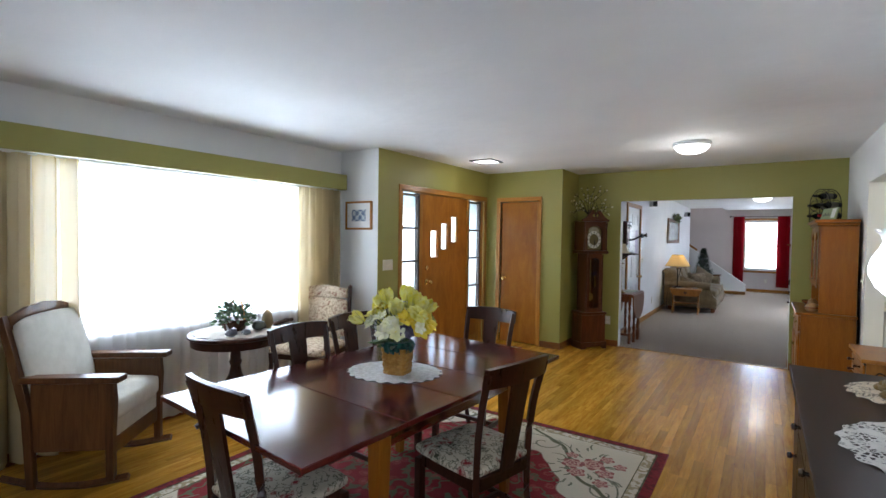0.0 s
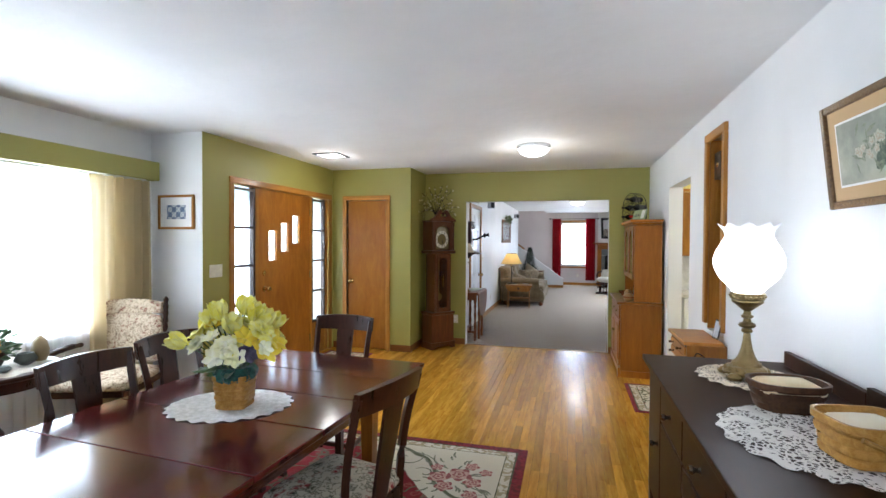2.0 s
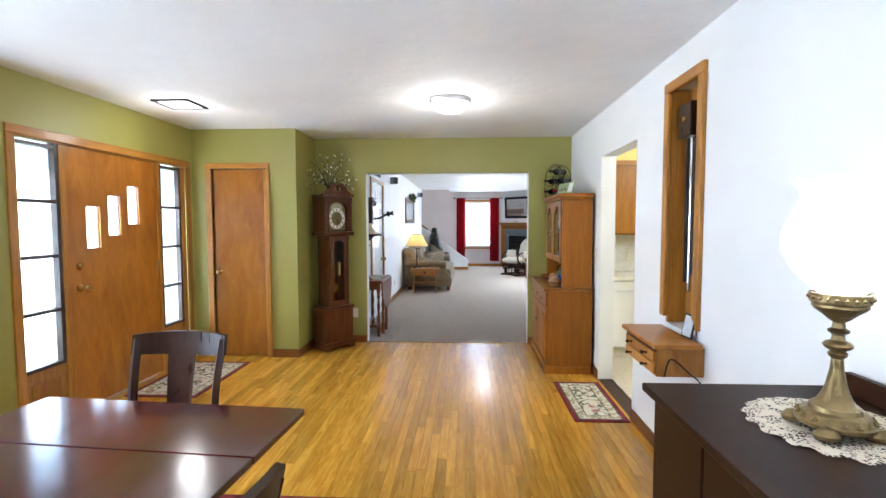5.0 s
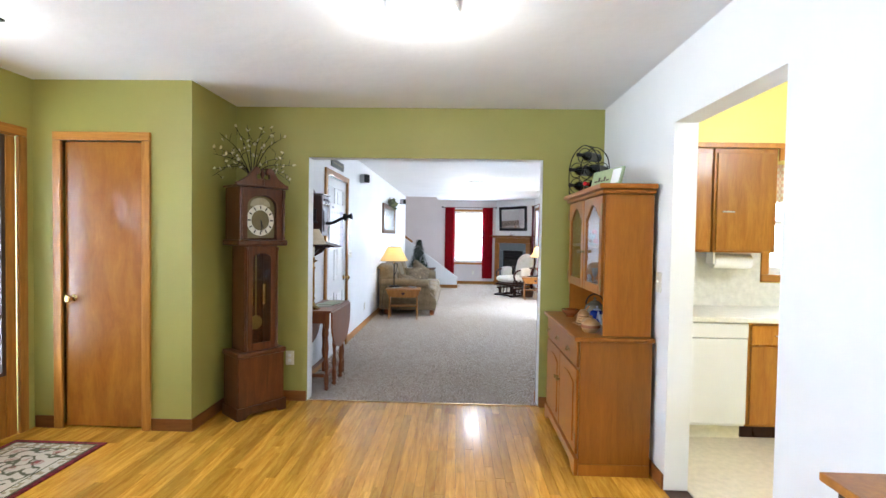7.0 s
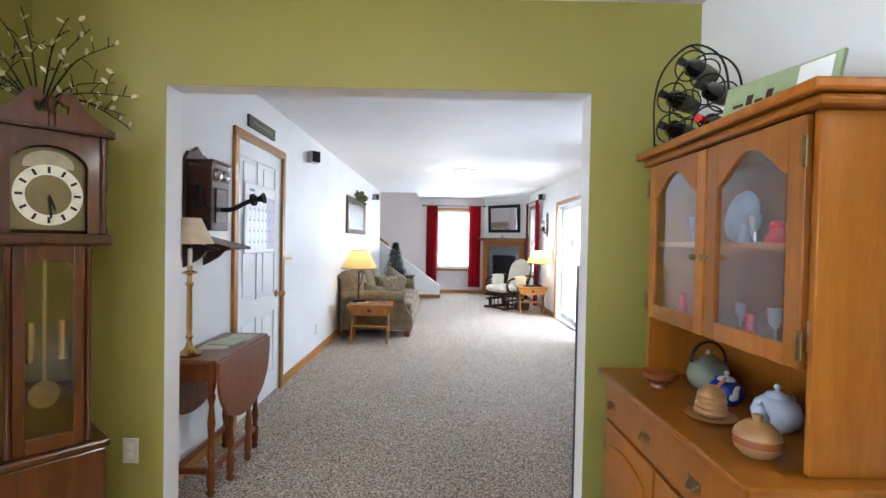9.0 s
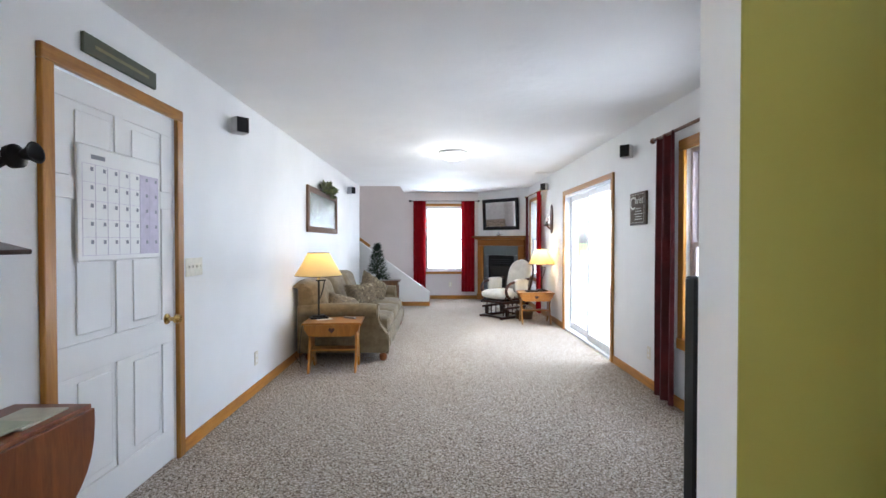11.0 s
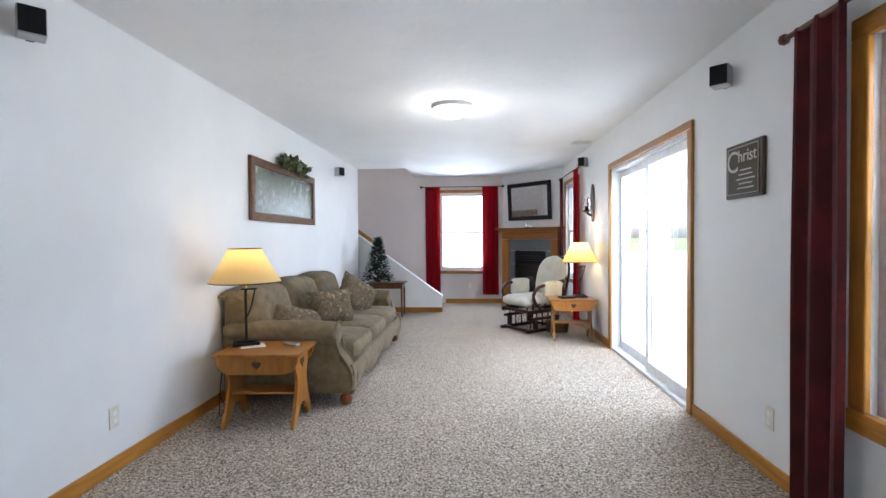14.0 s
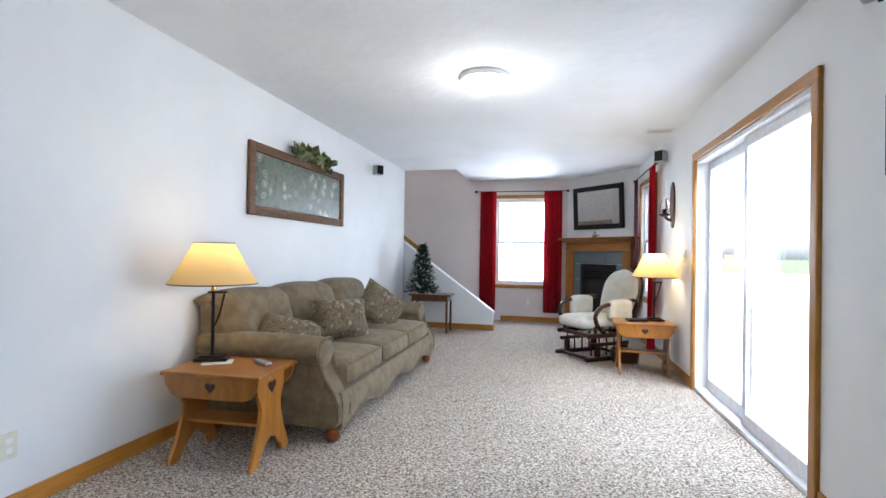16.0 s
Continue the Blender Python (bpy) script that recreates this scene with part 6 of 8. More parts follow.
# ---- hutch ----
ht = thing("china_hutch", None, "honey maple china hutch with glazed doors above drawers", "hutch")
FX, BX, HY0, HY1 = 0.385, 0.80, 5.99, 6.93
part("base_body", boxed(FX, BX, HY0, HY1, 0.07, 0.795, 0.004), MAPLE, ht)
b = bmesh.new()
prism(b, [(HY0, 0.0), (HY0 + 0.06, 0.0), (HY0 + 0.13, 0.05), (HY1 - 0.13, 0.05), (HY1 - 0.06, 0.0), (HY1, 0.0), (HY1, 0.10), (HY0, 0.10)], -0.012, 0.012, pose(FX - 0.012, 0, 0, 90, 0, 90), 0.003)
part("foot_board", b, MAPLE, ht)
for y in (HY0, HY1 - 0.02):
    part("foot_side", boxed(FX + 0.001, BX, y, y + 0.02, 0, 0.069), MAPLE, ht)
part("worktop", boxed(0.345, 0.808, 5.972, 6.96, 0.796, 0.822, 0.007), MAPLE, ht)
d = part("drawer", boxed(FX - 0.016, FX - 0.0005, 6.01, 6.915, 0.635, 0.785, 0.005), MAPLE, ht, "one wide drawer with three brass pulls")
for y in (6.22, 6.53, 6.84):
    part("pull", boxed(FX - 0.019, FX - 0.0165, y - 0.032, y + 0.032, 0.688, 0.716, 0.001), ANTBRASS, d, "antique brass pull plate")
    part("pull", tube(bmesh.new(), curve_pts([(FX - 0.019, y - 0.024, 0.708), (FX - 0.032, y - 0.015, 0.692), (FX - 0.034, y, 0.688), (FX - 0.032, y + 0.015, 0.692), (FX - 0.019, y + 0.024, 0.708)], 3), 0.0035, 6), ANTBRASS, d, "antique brass bail", True)


def panel_door(parent, xf, y0, y1, z0, z1, mat, name="door", knob_y=None, raised=True):
    d = part(name, boxed(xf - 0.016, xf - 0.0005, y0, y1, z0, z1, 0.004), mat, parent)
    if raised:
        b = bmesh.new()
        w0, w1 = y0 + 0.055, y1 - 0.055
        cy = (w0 + w1) / 2
        top = [(w1 - (w1 - w0) * i / 10, z1 - 0.09 + 0.03 * math.sin(math.pi * i / 10)) for i in range(11)]
        prism(b, [(w0, z0 + 0.055), (w1, z0 + 0.055)] + top, 0.0, 0.008, pose(xf - 0.016, 0, 0, 90, 0, 90) @ Matrix.Scale(-1, 4, (0, 0, 1)), 0.004)
        part("raised_panel", b, mat, d)
    return d


for k, (y0, y1) in enumerate(((6.01, 6.457), (6.467, 6.915))):
    d = panel_door(ht, FX, y0, y1, 0.12, 0.62, MAPLE)
    hy = y0 - 0.004 if k == 0 else y1 - 0.012
    for z in (0.18, 0.50):
        part("hinge", boxed(FX - 0.020, FX - 0.0165, hy, hy + 0.016, z, z + 0.06, 0.002), ANTBRASS, d, "antique brass hinge")
    knob(d, pose(FX - 0.016, y1 - 0.03 if k == 0 else y0 + 0.03, 0.44, 0, -90), 0.013, ANTBRASS)
UX = 0.52
for y in (6.02, 6.865):
    part("upper_side", boxed(UX, BX, y, y + 0.02, 0.823, 1.66, 0.003), MAPLE, ht)
part("upper_back", boxed(BX - 0.012, BX, 6.041, 6.864, 0.823, 1.66), MAPLE, ht)
for z in (1.055, 1.34, 1.64):
    part("shelf", boxed(UX + 0.012, BX - 0.013, 6.041, 6.864, z, z + 0.018), MAPLE, ht)
part("crown", boxed(UX - 0.05, BX + 0.005, 5.975, 6.925, 1.690, 1.72, 0.008), MAPLE, ht)
part("frieze", boxed(UX - 0.03, BX, 5.985, 6.895, 1.661, 1.689, 0.012), MAPLE, ht)
HGLASS = plain("cabinet_glass", (1, 1, 1), 0.02, trans=1.0)
for k, (y0, y1) in enumerate(((6.045, 6.448), (6.457, 6.86))):
    z0, z1, w = 1.06, 1.655, 0.055
    d = part("door", boxed(UX - 0.014, UX + 0.004, y0, y0 + w, z0, z1, 0.003), MAPLE, ht, "arched glazed door")
    part("stile", boxed(UX - 0.014, UX + 0.004, y1 - w, y1, z0, z1, 0.003), MAPLE, d)
    part("rail", boxed(UX - 0.014, UX + 0.004, y0 + w, y1 - w, z0, z0 + w, 0.003), MAPLE, d)
    b = bmesh.new()
    n = 14
    low = [(y0 + w + (y1 - y0 - 2 * w) * i / n, z1 - 0.13 + 0.085 * (0.5 - 0.5 * math.cos(2 * math.pi * i / n)) ** 0.7) for i in range(n + 1)]
    prism(b, low + [(y1 - w, z1), (y0 + w, z1)], -0.004, 0.014, pose(UX, 0, 0, 90, 0, 90) @ Matrix.Scale(-1, 4, (0, 0, 1)))
    part("arched_rail", b, MAPLE, d)
    g = part("pane", boxed(UX - 0.006, UX - 0.002, y0 + w, y1 - w, z0 + w, z1 - 0.03), HGLASS, d)
    g.visible_shadow = False
    for z in (1.12, 1.57):
        hy = y0 - 0.012 if k == 0 else y1 - 0.006
        part("hinge", boxed(UX - 0.021, UX - 0.0145, hy, hy + 0.018, z - 0.035, z + 0.035, 0.002), ANTBRASS, d, "antique brass hinge")
    knob(d, pose(UX - 0.014, (y1 - 0.02) if k == 0 else (y0 + 0.02), 1.31, 0, -90), 0.012, ANTBRASS)


def teapot(m, r, mat, label, spout=True, hoop=False, lidmat=None):
    th = thing("teapot", m, label, "teapot")
    part("body", lathe(bmesh.new(), [(r * 0.55, 0), (r * 0.9, r * 0.3), (r, r * 0.75), (r * 0.85, r * 1.2), (r * 0.5, r * 1.45)], 24), mat, th, "", True)
    part("lid", lathe(bmesh.new(), [(r * 0.52, r * 1.45), (r * 0.4, r * 1.6), (r * 0.12, r * 1.68), (r * 0.08, r * 1.75), (r * 0.16, r * 1.85), (r * 0.1, r * 1.98), (0, r * 2.0)], 20), lidmat or mat, th, "", True)
    if spout:
        part("spout", tube(bmesh.new(), curve_pts([(r * 0.8, 0, r * 0.6), (r * 1.25, 0, r * 0.8), (r * 1.4, 0, r * 1.25), (r * 1.6, 0, r * 1.45)], 4), r * 0.22, 10, r * 0.1), lidmat or mat, th, "", True)
    if hoop:
        part("handle", tube(bmesh.new(), [(r * 0.85 * math.cos(a), 0, r * 1.3 + r * 1.0 * math.sin(a)) for a in (math.pi * i / 12 for i in range(13))], r * 0.08, 7), BLACK, th, "", True)
    else:
        part("handle", tube(bmesh.new(), curve_pts([(-r * 0.9, 0, r * 1.15), (-r * 1.45, 0, r * 1.2), (-r * 1.5, 0, r * 0.7), (-r * 0.95, 0, r * 0.45)], 4), r * 0.1, 8), mat, th, "", True)
    return th


BLUEGLAZE, WHITEGLAZE, GREENGLAZE = plain("cobalt_glaze", (0.015, 0.045, 0.32), 0.1), plain("white_blue_glaze", (0.50, 0.58, 0.72), 0.15), plain("celadon_glaze", (0.16, 0.17, 0.13), 0.25)
HONEYGLAZE, BROWNGLAZE = plain("honey_glaze", (0.33, 0.18, 0.065), 0.3), plain("brown_glaze", (0.22, 0.07, 0.025), 0.2)
WT = 0.8225
teapot(at(0.66, 6.68, 0, WT), 0.075, GREENGLAZE, "grey green stoneware teapot with a hoop handle", False, True)
teapot(at(0.63, 6.52, -100, WT), 0.055, BLUEGLAZE, "cobalt blue teapot with white spout on the hutch", lidmat=WHITEGLAZE)
teapot(at(0.65, 6.31, -150, WT), 0.065, WHITEGLAZE, "white and blue patterned teapot on the hutch")
bw = thing("bowl", at(0.49, 6.70, 0, WT), "small reddish brown footed dish on the hutch", "bowl")
part("body", lathe(bmesh.new(), [(0.03, 0), (0.028, 0.012), (0.06, 0.035), (0.065, 0.055), (0.058, 0.055), (0, 0.025)], 20), BROWNGLAZE, bw, "", True)
hp = thing("honey_pot", at(0.50, 6.38, 0, WT), "ribbed honey pot on a saucer with a dipper", "pot")
part("saucer", lathe(bmesh.new(), [(0.035, 0), (0.07, 0.01), (0.072, 0.014), (0, 0.008)], 24), HONEYGLAZE, hp, "", True)
part("body", lathe(bmesh.new(), [(0.03, 0.012)] + [(0.045 + 0.004 * (k % 2) - 0.0012 * k, 0.018 + 0.008 * k) for k in range(9)] + [(0.02, 0.10), (0, 0.105)], 24), HONEYGLAZE, hp, "", True)
part("dipper", tube(bmesh.new(), [(0.01, 0, 0.09), (0.03, -0.02, 0.13)], 0.005, 6), PINE, hp)
jar = thing("lidded_jar", at(0.48, 6.14, 0, WT) @ Matrix.Diagonal((0.86, 0.86, 0.86, 1)), "striped tan pottery jar with a lid on the hutch", "jar")
part("body", lathe(bmesh.new(), [(0.04, 0), (0.058, 0.018), (0.066, 0.045), (0.060, 0.07), (0.05, 0.078)], 26), HONEYGLAZE, jar, "", True)
part("band", lathe(bmesh.new(), [(0.0665, 0.036), (0.0675, 0.045), (0.0655, 0.056)], 26, cap=False), BROWNGLAZE, jar, "", True)
part("lid", lathe(bmesh.new(), [(0.053, 0.079), (0.035, 0.095), (0.012, 0.10), (0.014, 0.118), (0, 0.122)], 24), HONEYGLAZE, jar, "", True)
CRYSTAL, REDGLAZE = plain("cut_glass", (0.6, 0.63, 0.65), 0.08, 0.7), plain("red_glaze", (0.5, 0.02, 0.02), 0.2)
rg = random.Random(21)
for z in (1.0735, 1.3585):
    for k in range(8):
        y = 6.10 + 0.098 * k
        mat = (CRYSTAL, WHITEGLAZE, CRYSTAL, REDGLAZE)[(k + (z > 1.2)) % 4] if not (z > 1.2 and k % 2) else CRYSTAL
        h, r = rg.uniform(0.06, 0.11), rg.uniform(0.018, 0.028)
        o = thing("figurine" if mat in (REDGLAZE, WHITEGLAZE) else "goblet", at(rg.uniform(0.59, 0.67), y, 0, z), {REDGLAZE: "small red glazed figurine inside the hutch", WHITEGLAZE: "small white china figurine inside the hutch"}.get(mat, "cut glass goblet standing inside the hutch"), "ornament" if mat != CRYSTAL else "glass")
        if mat == CRYSTAL:
            part("body", lathe(bmesh.new(), [(r, 0), (r * 0.9, 0.004), (0.005, 0.01), (0.005, h * 0.4), (r * 0.8, h * 0.55), (r, h), (r * 0.9, h), (0, h * 0.55)], 14), mat, o, "", True)
        else:
            part("body", lathe(bmesh.new(), [(r, 0), (r * 1.1, h * 0.2), (r * 0.6, h * 0.6), (r * 0.75, h * 0.75), (r * 0.6, h * 0.95), (0, h)], 14), mat, o, "", True)
for y in (6.22, 6.64):
    o = thing("plate", pose(0.755, y, 1.452, 0, -80), "pale decorated plate standing upright in the hutch", "plate")
    part("dish", lathe(bmesh.new(), [(0.0, 0), (0.06, 0.0), (0.092, 0.012), (0.092, 0.016), (0.06, 0.006), (0, 0.005)], 28), WHITEGLAZE, o, "", True)
RACK = at(0.60, 6.70, 38, 1.7205) @ Matrix.Scale(0.86, 4)
wr = thing("wine_rack", RACK, "round black wire wine rack holding dark bottles on the hutch", "wine rack")
cells = [(-0.075, 0.07), (0.075, 0.07), (-0.075, 0.20), (0.075, 0.20), (0.0, 0.315)]
for x in (-0.07, 0.07):
    for y, z in cells:
        part("ring", tube(bmesh.new(), [(x, y + 0.062 * math.cos(a), z + 0.062 * math.sin(a)) for a in (2 * math.pi * i / 20 for i in range(21))], 0.0035, 6), IRON, wr, "", True)
    part("outer_hoop", tube(bmesh.new(), curve_pts([(x, -0.145, 0.0), (x, -0.15, 0.2), (x, -0.11, 0.33), (x, 0, 0.40), (x, 0.11, 0.33), (x, 0.15, 0.2), (x, 0.145, 0.0)], 5), 0.0045, 6), IRON, wr, "", True)
for y in (-0.145, 0.145):
    part("tie", tube(bmesh.new(), [(-0.07, y, 0.006), (0.07, y, 0.006)], 0.0045, 6), IRON, wr)
part("tie", tube(bmesh.new(), [(-0.07, 0, 0.40), (0.07, 0, 0.40)], 0.0045, 6), IRON, wr)
BOTTLE = plain("dark_bottle_glass", (0.012, 0.014, 0.01), 0.08)
for k, (y, z) in enumerate(cells):
    bt = thing("wine_bottle", RACK @ pose(0.12, y, z, 0, -90), "dark wine bottle lying in the rack" if k else "dark wine bottle with red foil lying in the rack", "bottle", "bottles in the wine rack")
    part("bottle", lathe(bmesh.new(), [(0.0, 0.002), (0.036, 0.0), (0.037, 0.01), (0.037, 0.17), (0.015, 0.215), (0.014, 0.27), (0, 0.271)], 18), BOTTLE, bt, "", True)
    part("foil", lathe(bmesh.new(), [(0.0155, 0.23), (0.0155, 0.274), (0, 0.275)], 14), REDGLAZE if k == 0 else IRON, bt, "", True)
    part("wine_label", lathe(bmesh.new(), [(0.0378, 0.05), (0.0378, 0.14)], 18, cap=False), plain("paper_label", (0.14, 0.13, 0.10), 0.7), bt)
sg = thing("painted_sign", pose(0.60, 6.26, 1.7205, -14, 0, -76), "small green and white painted wooden sign on the hutch", "sign")
part("board", boxed(-0.20, 0.15, -0.012, 0, 0, 0.122, 0.003), plain("sage_green_paint", (0.30, 0.36, 0.20), 0.6), sg)
part("white_patch", boxed(0.04, 0.13, -0.014, -0.0125, 0.02, 0.112), WHITEGLOSS, sg)
for k, (x, w) in enumerate(((-0.16, 0.035), (-0.115, 0.02), (-0.085, 0.025), (-0.05, 0.02), (-0.02, 0.03))):
    part("lettering", boxed(x, x + w, -0.0135, -0.0122, 0.045, 0.055 + 0.02 * (k % 2)), DARKWOOD, sg)

# ---- drop-leaf table, candle lamp, wall telephone ----
REDWOOD = wood("reddish_mahogany", (0.14, 0.036, 0.009), (0.27, 0.085, 0.02), (10, 10, 1.5), 0.3, 0.12)
dl = thing("drop_leaf_table", None, "mahogany gate-leg drop-leaf table with turned legs against the wall", "table")
part("tabletop", boxed(-1.73, -1.45, 7.33, 8.04, 0.70, 0.72, 0.004), REDWOOD, dl)
for x, n in ((-1.443, 1), (-1.742, 1)):
    b = bmesh.new()
    pts = [(7.335, 0.705)] + [(7.685 - 0.35 * math.cos(math.pi * i / 20), 0.66 - 0.32 * math.sin(math.pi * i / 20) ** 0.8) for i in range(21)] + [(8.035, 0.705)]
    prism(b, pts, -0.008, 0.008, pose(x, 0, 0, 90, 0, 90), 0.003)
    part("leaf", b, REDWOOD, dl, "hanging curved leaf")
for y in (7.38, 7.97):
    part("apron", boxed(-1.705, -1.475, y - 0.01, y + 0.01, 0.60, 0.699, 0.003), REDWOOD, dl)


def turned(m, h, r, mat, parent, name="leg"):
    p = [(r * 0.8, 0), (r * 1.1, 0.02 * h), (r * 0.7, 0.05 * h), (r, 0.08 * h), (r, 0.19 * h), (r * 0.55, 0.22 * h), (r * 1.0, 0.30 * h), (r * 0.6, 0.42 * h), (r * 0.95, 0.55 * h), (r * 0.55, 0.68 * h), (r, 0.74 * h), (r * 0.6, 0.78 * h), (r * 1.05, 0.82 * h), (r * 1.05, h)]
    return part(name, lathe(bmesh.new(), p, 14, m), mat, parent, "", True)


for x, y in ((-1.69, 7.39), (-1.50, 7.39), (-1.69, 7.97), (-1.50, 7.97), (-1.475, 7.56), (-1.475, 7.80)):
    turned(pose(x, y, 0), 0.695, 0.021, REDWOOD, dl)
for z in (0.115,):
    part("stretcher", boxed(-1.70, -1.68, 7.41, 7.95, z, z + 0.03, 0.003), REDWOOD, dl)
    part("stretcher", boxed(-1.51, -1.49, 7.41, 7.95, z, z + 0.03, 0.003), REDWOOD, dl)
    part("stretcher", boxed(-1.67, -1.52, 7.38, 7.40, z, z + 0.03, 0.003), REDWOOD, dl)
for k, (x, y, a) in enumerate(((-1.60, 7.66, 8), (-1.57, 7.74, -5), (-1.56, 7.88, 3))):
    part("paper", boxed(-0.075, 0.075, -0.10, 0.10, 0, 0.006), plain("pale_green_paper", (0.45, 0.48, 0.36), 0.8) if k % 2 else plain("printed_paper", (0.55, 0.52, 0.42), 0.8), None, "loose magazine lying on the drop-leaf table", category="paper").matrix_basis = at(x, y, a, 0.7205 + 0.0065 * (k if k < 2 else 0))
cl = thing("candlestick_lamp", at(-1.64, 7.43, 0, 0.7205), "slender brass candlestick lamp with a cream shade", "table lamp")
part("stem", lathe(bmesh.new(), [(0.062, 0), (0.065, 0.012), (0.03, 0.03), (0.018, 0.05), (0.012, 0.08), (0.02, 0.10), (0.012, 0.115), (0.0145, 0.15), (0.013, 0.36), (0.022, 0.375), (0.012, 0.39), (0.012, 0.42), (0.038, 0.432), (0.038, 0.438), (0.014, 0.445), (0.014, 0.47)], 20), BRASS, cl, "", True)
part("candle", lathe(bmesh.new(), [(0.011, 0.47), (0.011, 0.56)], 12), IVORY, cl)
part("shade", lathe(bmesh.new(), [(0.115, 0.585), (0.052, 0.72)], 28, cap=False), cloth("cream_shade", (0.55, 0.45, 0.30), (0.62, 0.52, 0.36), 20), cl, "cream conical shade", True)
part("shade_ring", tube(bmesh.new(), [(0.0, 0.0, 0.55), (0.052, 0, 0.715)], 0.002, 5), BRASS, cl)
tp = thing("wall_telephone", pose(-1.76, 7.70, 0, 0, 0, 90), "antique oak wall telephone with black mouthpiece and writing shelf", "telephone")
OLDWALNUT = wood("old_walnut", (0.03, 0.010, 0.006), (0.075, 0.026, 0.014), (12, 12, 1.5), 0.3, 0.3)
b = bmesh.new()
prism(b, [(-0.13, 1.22), (0.13, 1.22), (0.13, 1.78), (0.10, 1.82), (0.05, 1.82), (0.0, 1.86), (-0.05, 1.82), (-0.10, 1.82), (-0.13, 1.78)], 0.0, 0.02, pose(0, 0, 0, 90), 0.004)
part("backboard", b, OLDWALNUT, tp)
part("box", boxed(-0.105, 0.105, -0.15, -0.021, 1.38, 1.76, 0.004), OLDWALNUT, tp)
part("box_panel", boxed(-0.07, 0.07, -0.158, -0.151, 1.42, 1.62, 0.006), OLDWALNUT, tp)
part("box_top", boxed(-0.12, 0.12, -0.165, -0.021, 1.761, 1.775, 0.004), OLDWALNUT, tp)
for x in (-0.045, 0.045):
    part("bell", lathe(bmesh.new(), [(0.036, 0), (0.034, 0.014), (0.02, 0.026), (0, 0.03)], 16, pose(x, -0.151, 1.695, 90)), STEEL, tp, "nickel bell", True)
part("mouthpiece", tube(bmesh.new(), curve_pts([(0, -0.158, 1.50), (0, -0.22, 1.505), (0, -0.30, 1.545), (0, -0.34, 1.56)], 4), 0.014, 8), BLACK, tp, "black transmitter arm", True)
part("mouthpiece_horn", lathe(bmesh.new(), [(0.034, 0.0), (0.036, 0.02), (0.014, 0.035), (0.02, 0.055), (0.033, 0.075), (0.028, 0.075), (0.0, 0.05)], 16, pose(0, -0.33, 1.56, 80)), BLACK, tp, "", True)
part("writing_shelf", box(bmesh.new(), -0.14, 0.14, -0.27, 0.0, -0.008, 0.008, 0.004, pose(0, -0.01, 1.345, 14)), OLDWALNUT, tp)
for x in (-0.11, 0.11):
    b = bmesh.new()
    prism(b, [(0.0, 1.17), (-0.04, 1.19), (-0.09, 1.22), (-0.13, 1.26), (-0.20, 1.275), (0.0, 1.325)], x - 0.01, x + 0.01, Matrix(((0, 0, 1, 0), (1, 0, 0, 0), (0, 1, 0, 0), (0, 0, 0, 1))))
    part("bracket", b, OLDWALNUT, tp)
part("receiver", lathe(bmesh.new(), [(0.03, 0), (0.03, 0.01), (0.014, 0.02), (0.014, 0.11), (0.026, 0.13), (0.0, 0.135)], 12, pose(-0.135, -0.09, 1.50)), BLACK, tp, "black hanging receiver", True)

# ---- white panel door, calendar, plates on the sofa wall ----
casing("trim_door", "y", -1.762, -1.736, 8.25, 9.16, 0.0, 2.04, 0.065)
wd = thing("panel_door", at(-1.80, 8.255), "white six-panel door with brass knob, closed", "door")
DW = 0.90
part("door_leaf", boxed(0, 0.022, 0, DW, 0.012, 2.035, 0.002), WHITEGLOSS, wd)
for z0, z1 in ((0.012, 0.20), (0.72, 0.86), (1.50, 1.60), (1.93, 2.035)):
    part("door_rail", boxed(0.0225, 0.032, 0.0, DW, z0, z1, 0.002), WHITEGLOSS, wd)
for y0, y1 in ((0, 0.11), (0.40, 0.50), (0.79, DW)):
    for z0, z1 in ((0.20, 0.72), (0.86, 1.50), (1.60, 1.93)):
        part("door_stile", boxed(0.0225, 0.032, y0, y1, z0 + 0.001, z1 - 0.001, 0.002), WHITEGLOSS, wd)
for y0, y1 in ((0.145, 0.365), (0.535, 0.755)):
    for z0, z1 in ((0.235, 0.685), (0.895, 1.465), (1.635, 1.895)):
        part("raised_panel", boxed(0.0225, 0.030, y0, y1, z0, z1, 0.006), WHITEGLOSS, wd)
part("door_knob", lathe(bmesh.new(), [(0.032, 0), (0.03, 0.006), (0.012, 0.01), (0.012, 0.04), (0.026, 0.05), (0.028, 0.065), (0.018, 0.078), (0, 0.08)], 18, pose(0.032, 0.83, 0.86, 0, 90)), BRASS, wd, "polished brass knob", True)
for z in (0.25, 1.0, 1.78):
    part("hinge", boxed(0.032, 0.045, -0.006, 0.006, z, z + 0.09, 0.002), BRASS, wd, "brass hinge")
cal = thing("calendar_board", pose(-1.766, 8.70, 1.485, 0, 0, 90), "white magnetic calendar board with a grid of dates on the door", "calendar")
part("board", boxed(-0.31, 0.31, -0.012, 0, -0.265, 0.265, 0.01), WHITEGLOSS, cal)
GREYINK, LILAC = plain("grey_ink", (0.25, 0.26, 0.3), 0.5), plain("lilac_column", (0.55, 0.5, 0.62), 0.5)
b = bmesh.new()
for i in range(8):
    box(b, -0.285 + 0.0814 * i - 0.0008, -0.285 + 0.0814 * i + 0.0008, -0.0132, -0.0122, -0.235, 0.18)
for j in range(6):
    box(b, -0.285, 0.285, -0.0132, -0.0122, -0.235 + 0.083 * j - 0.0008, -0.235 + 0.083 * j + 0.0008)
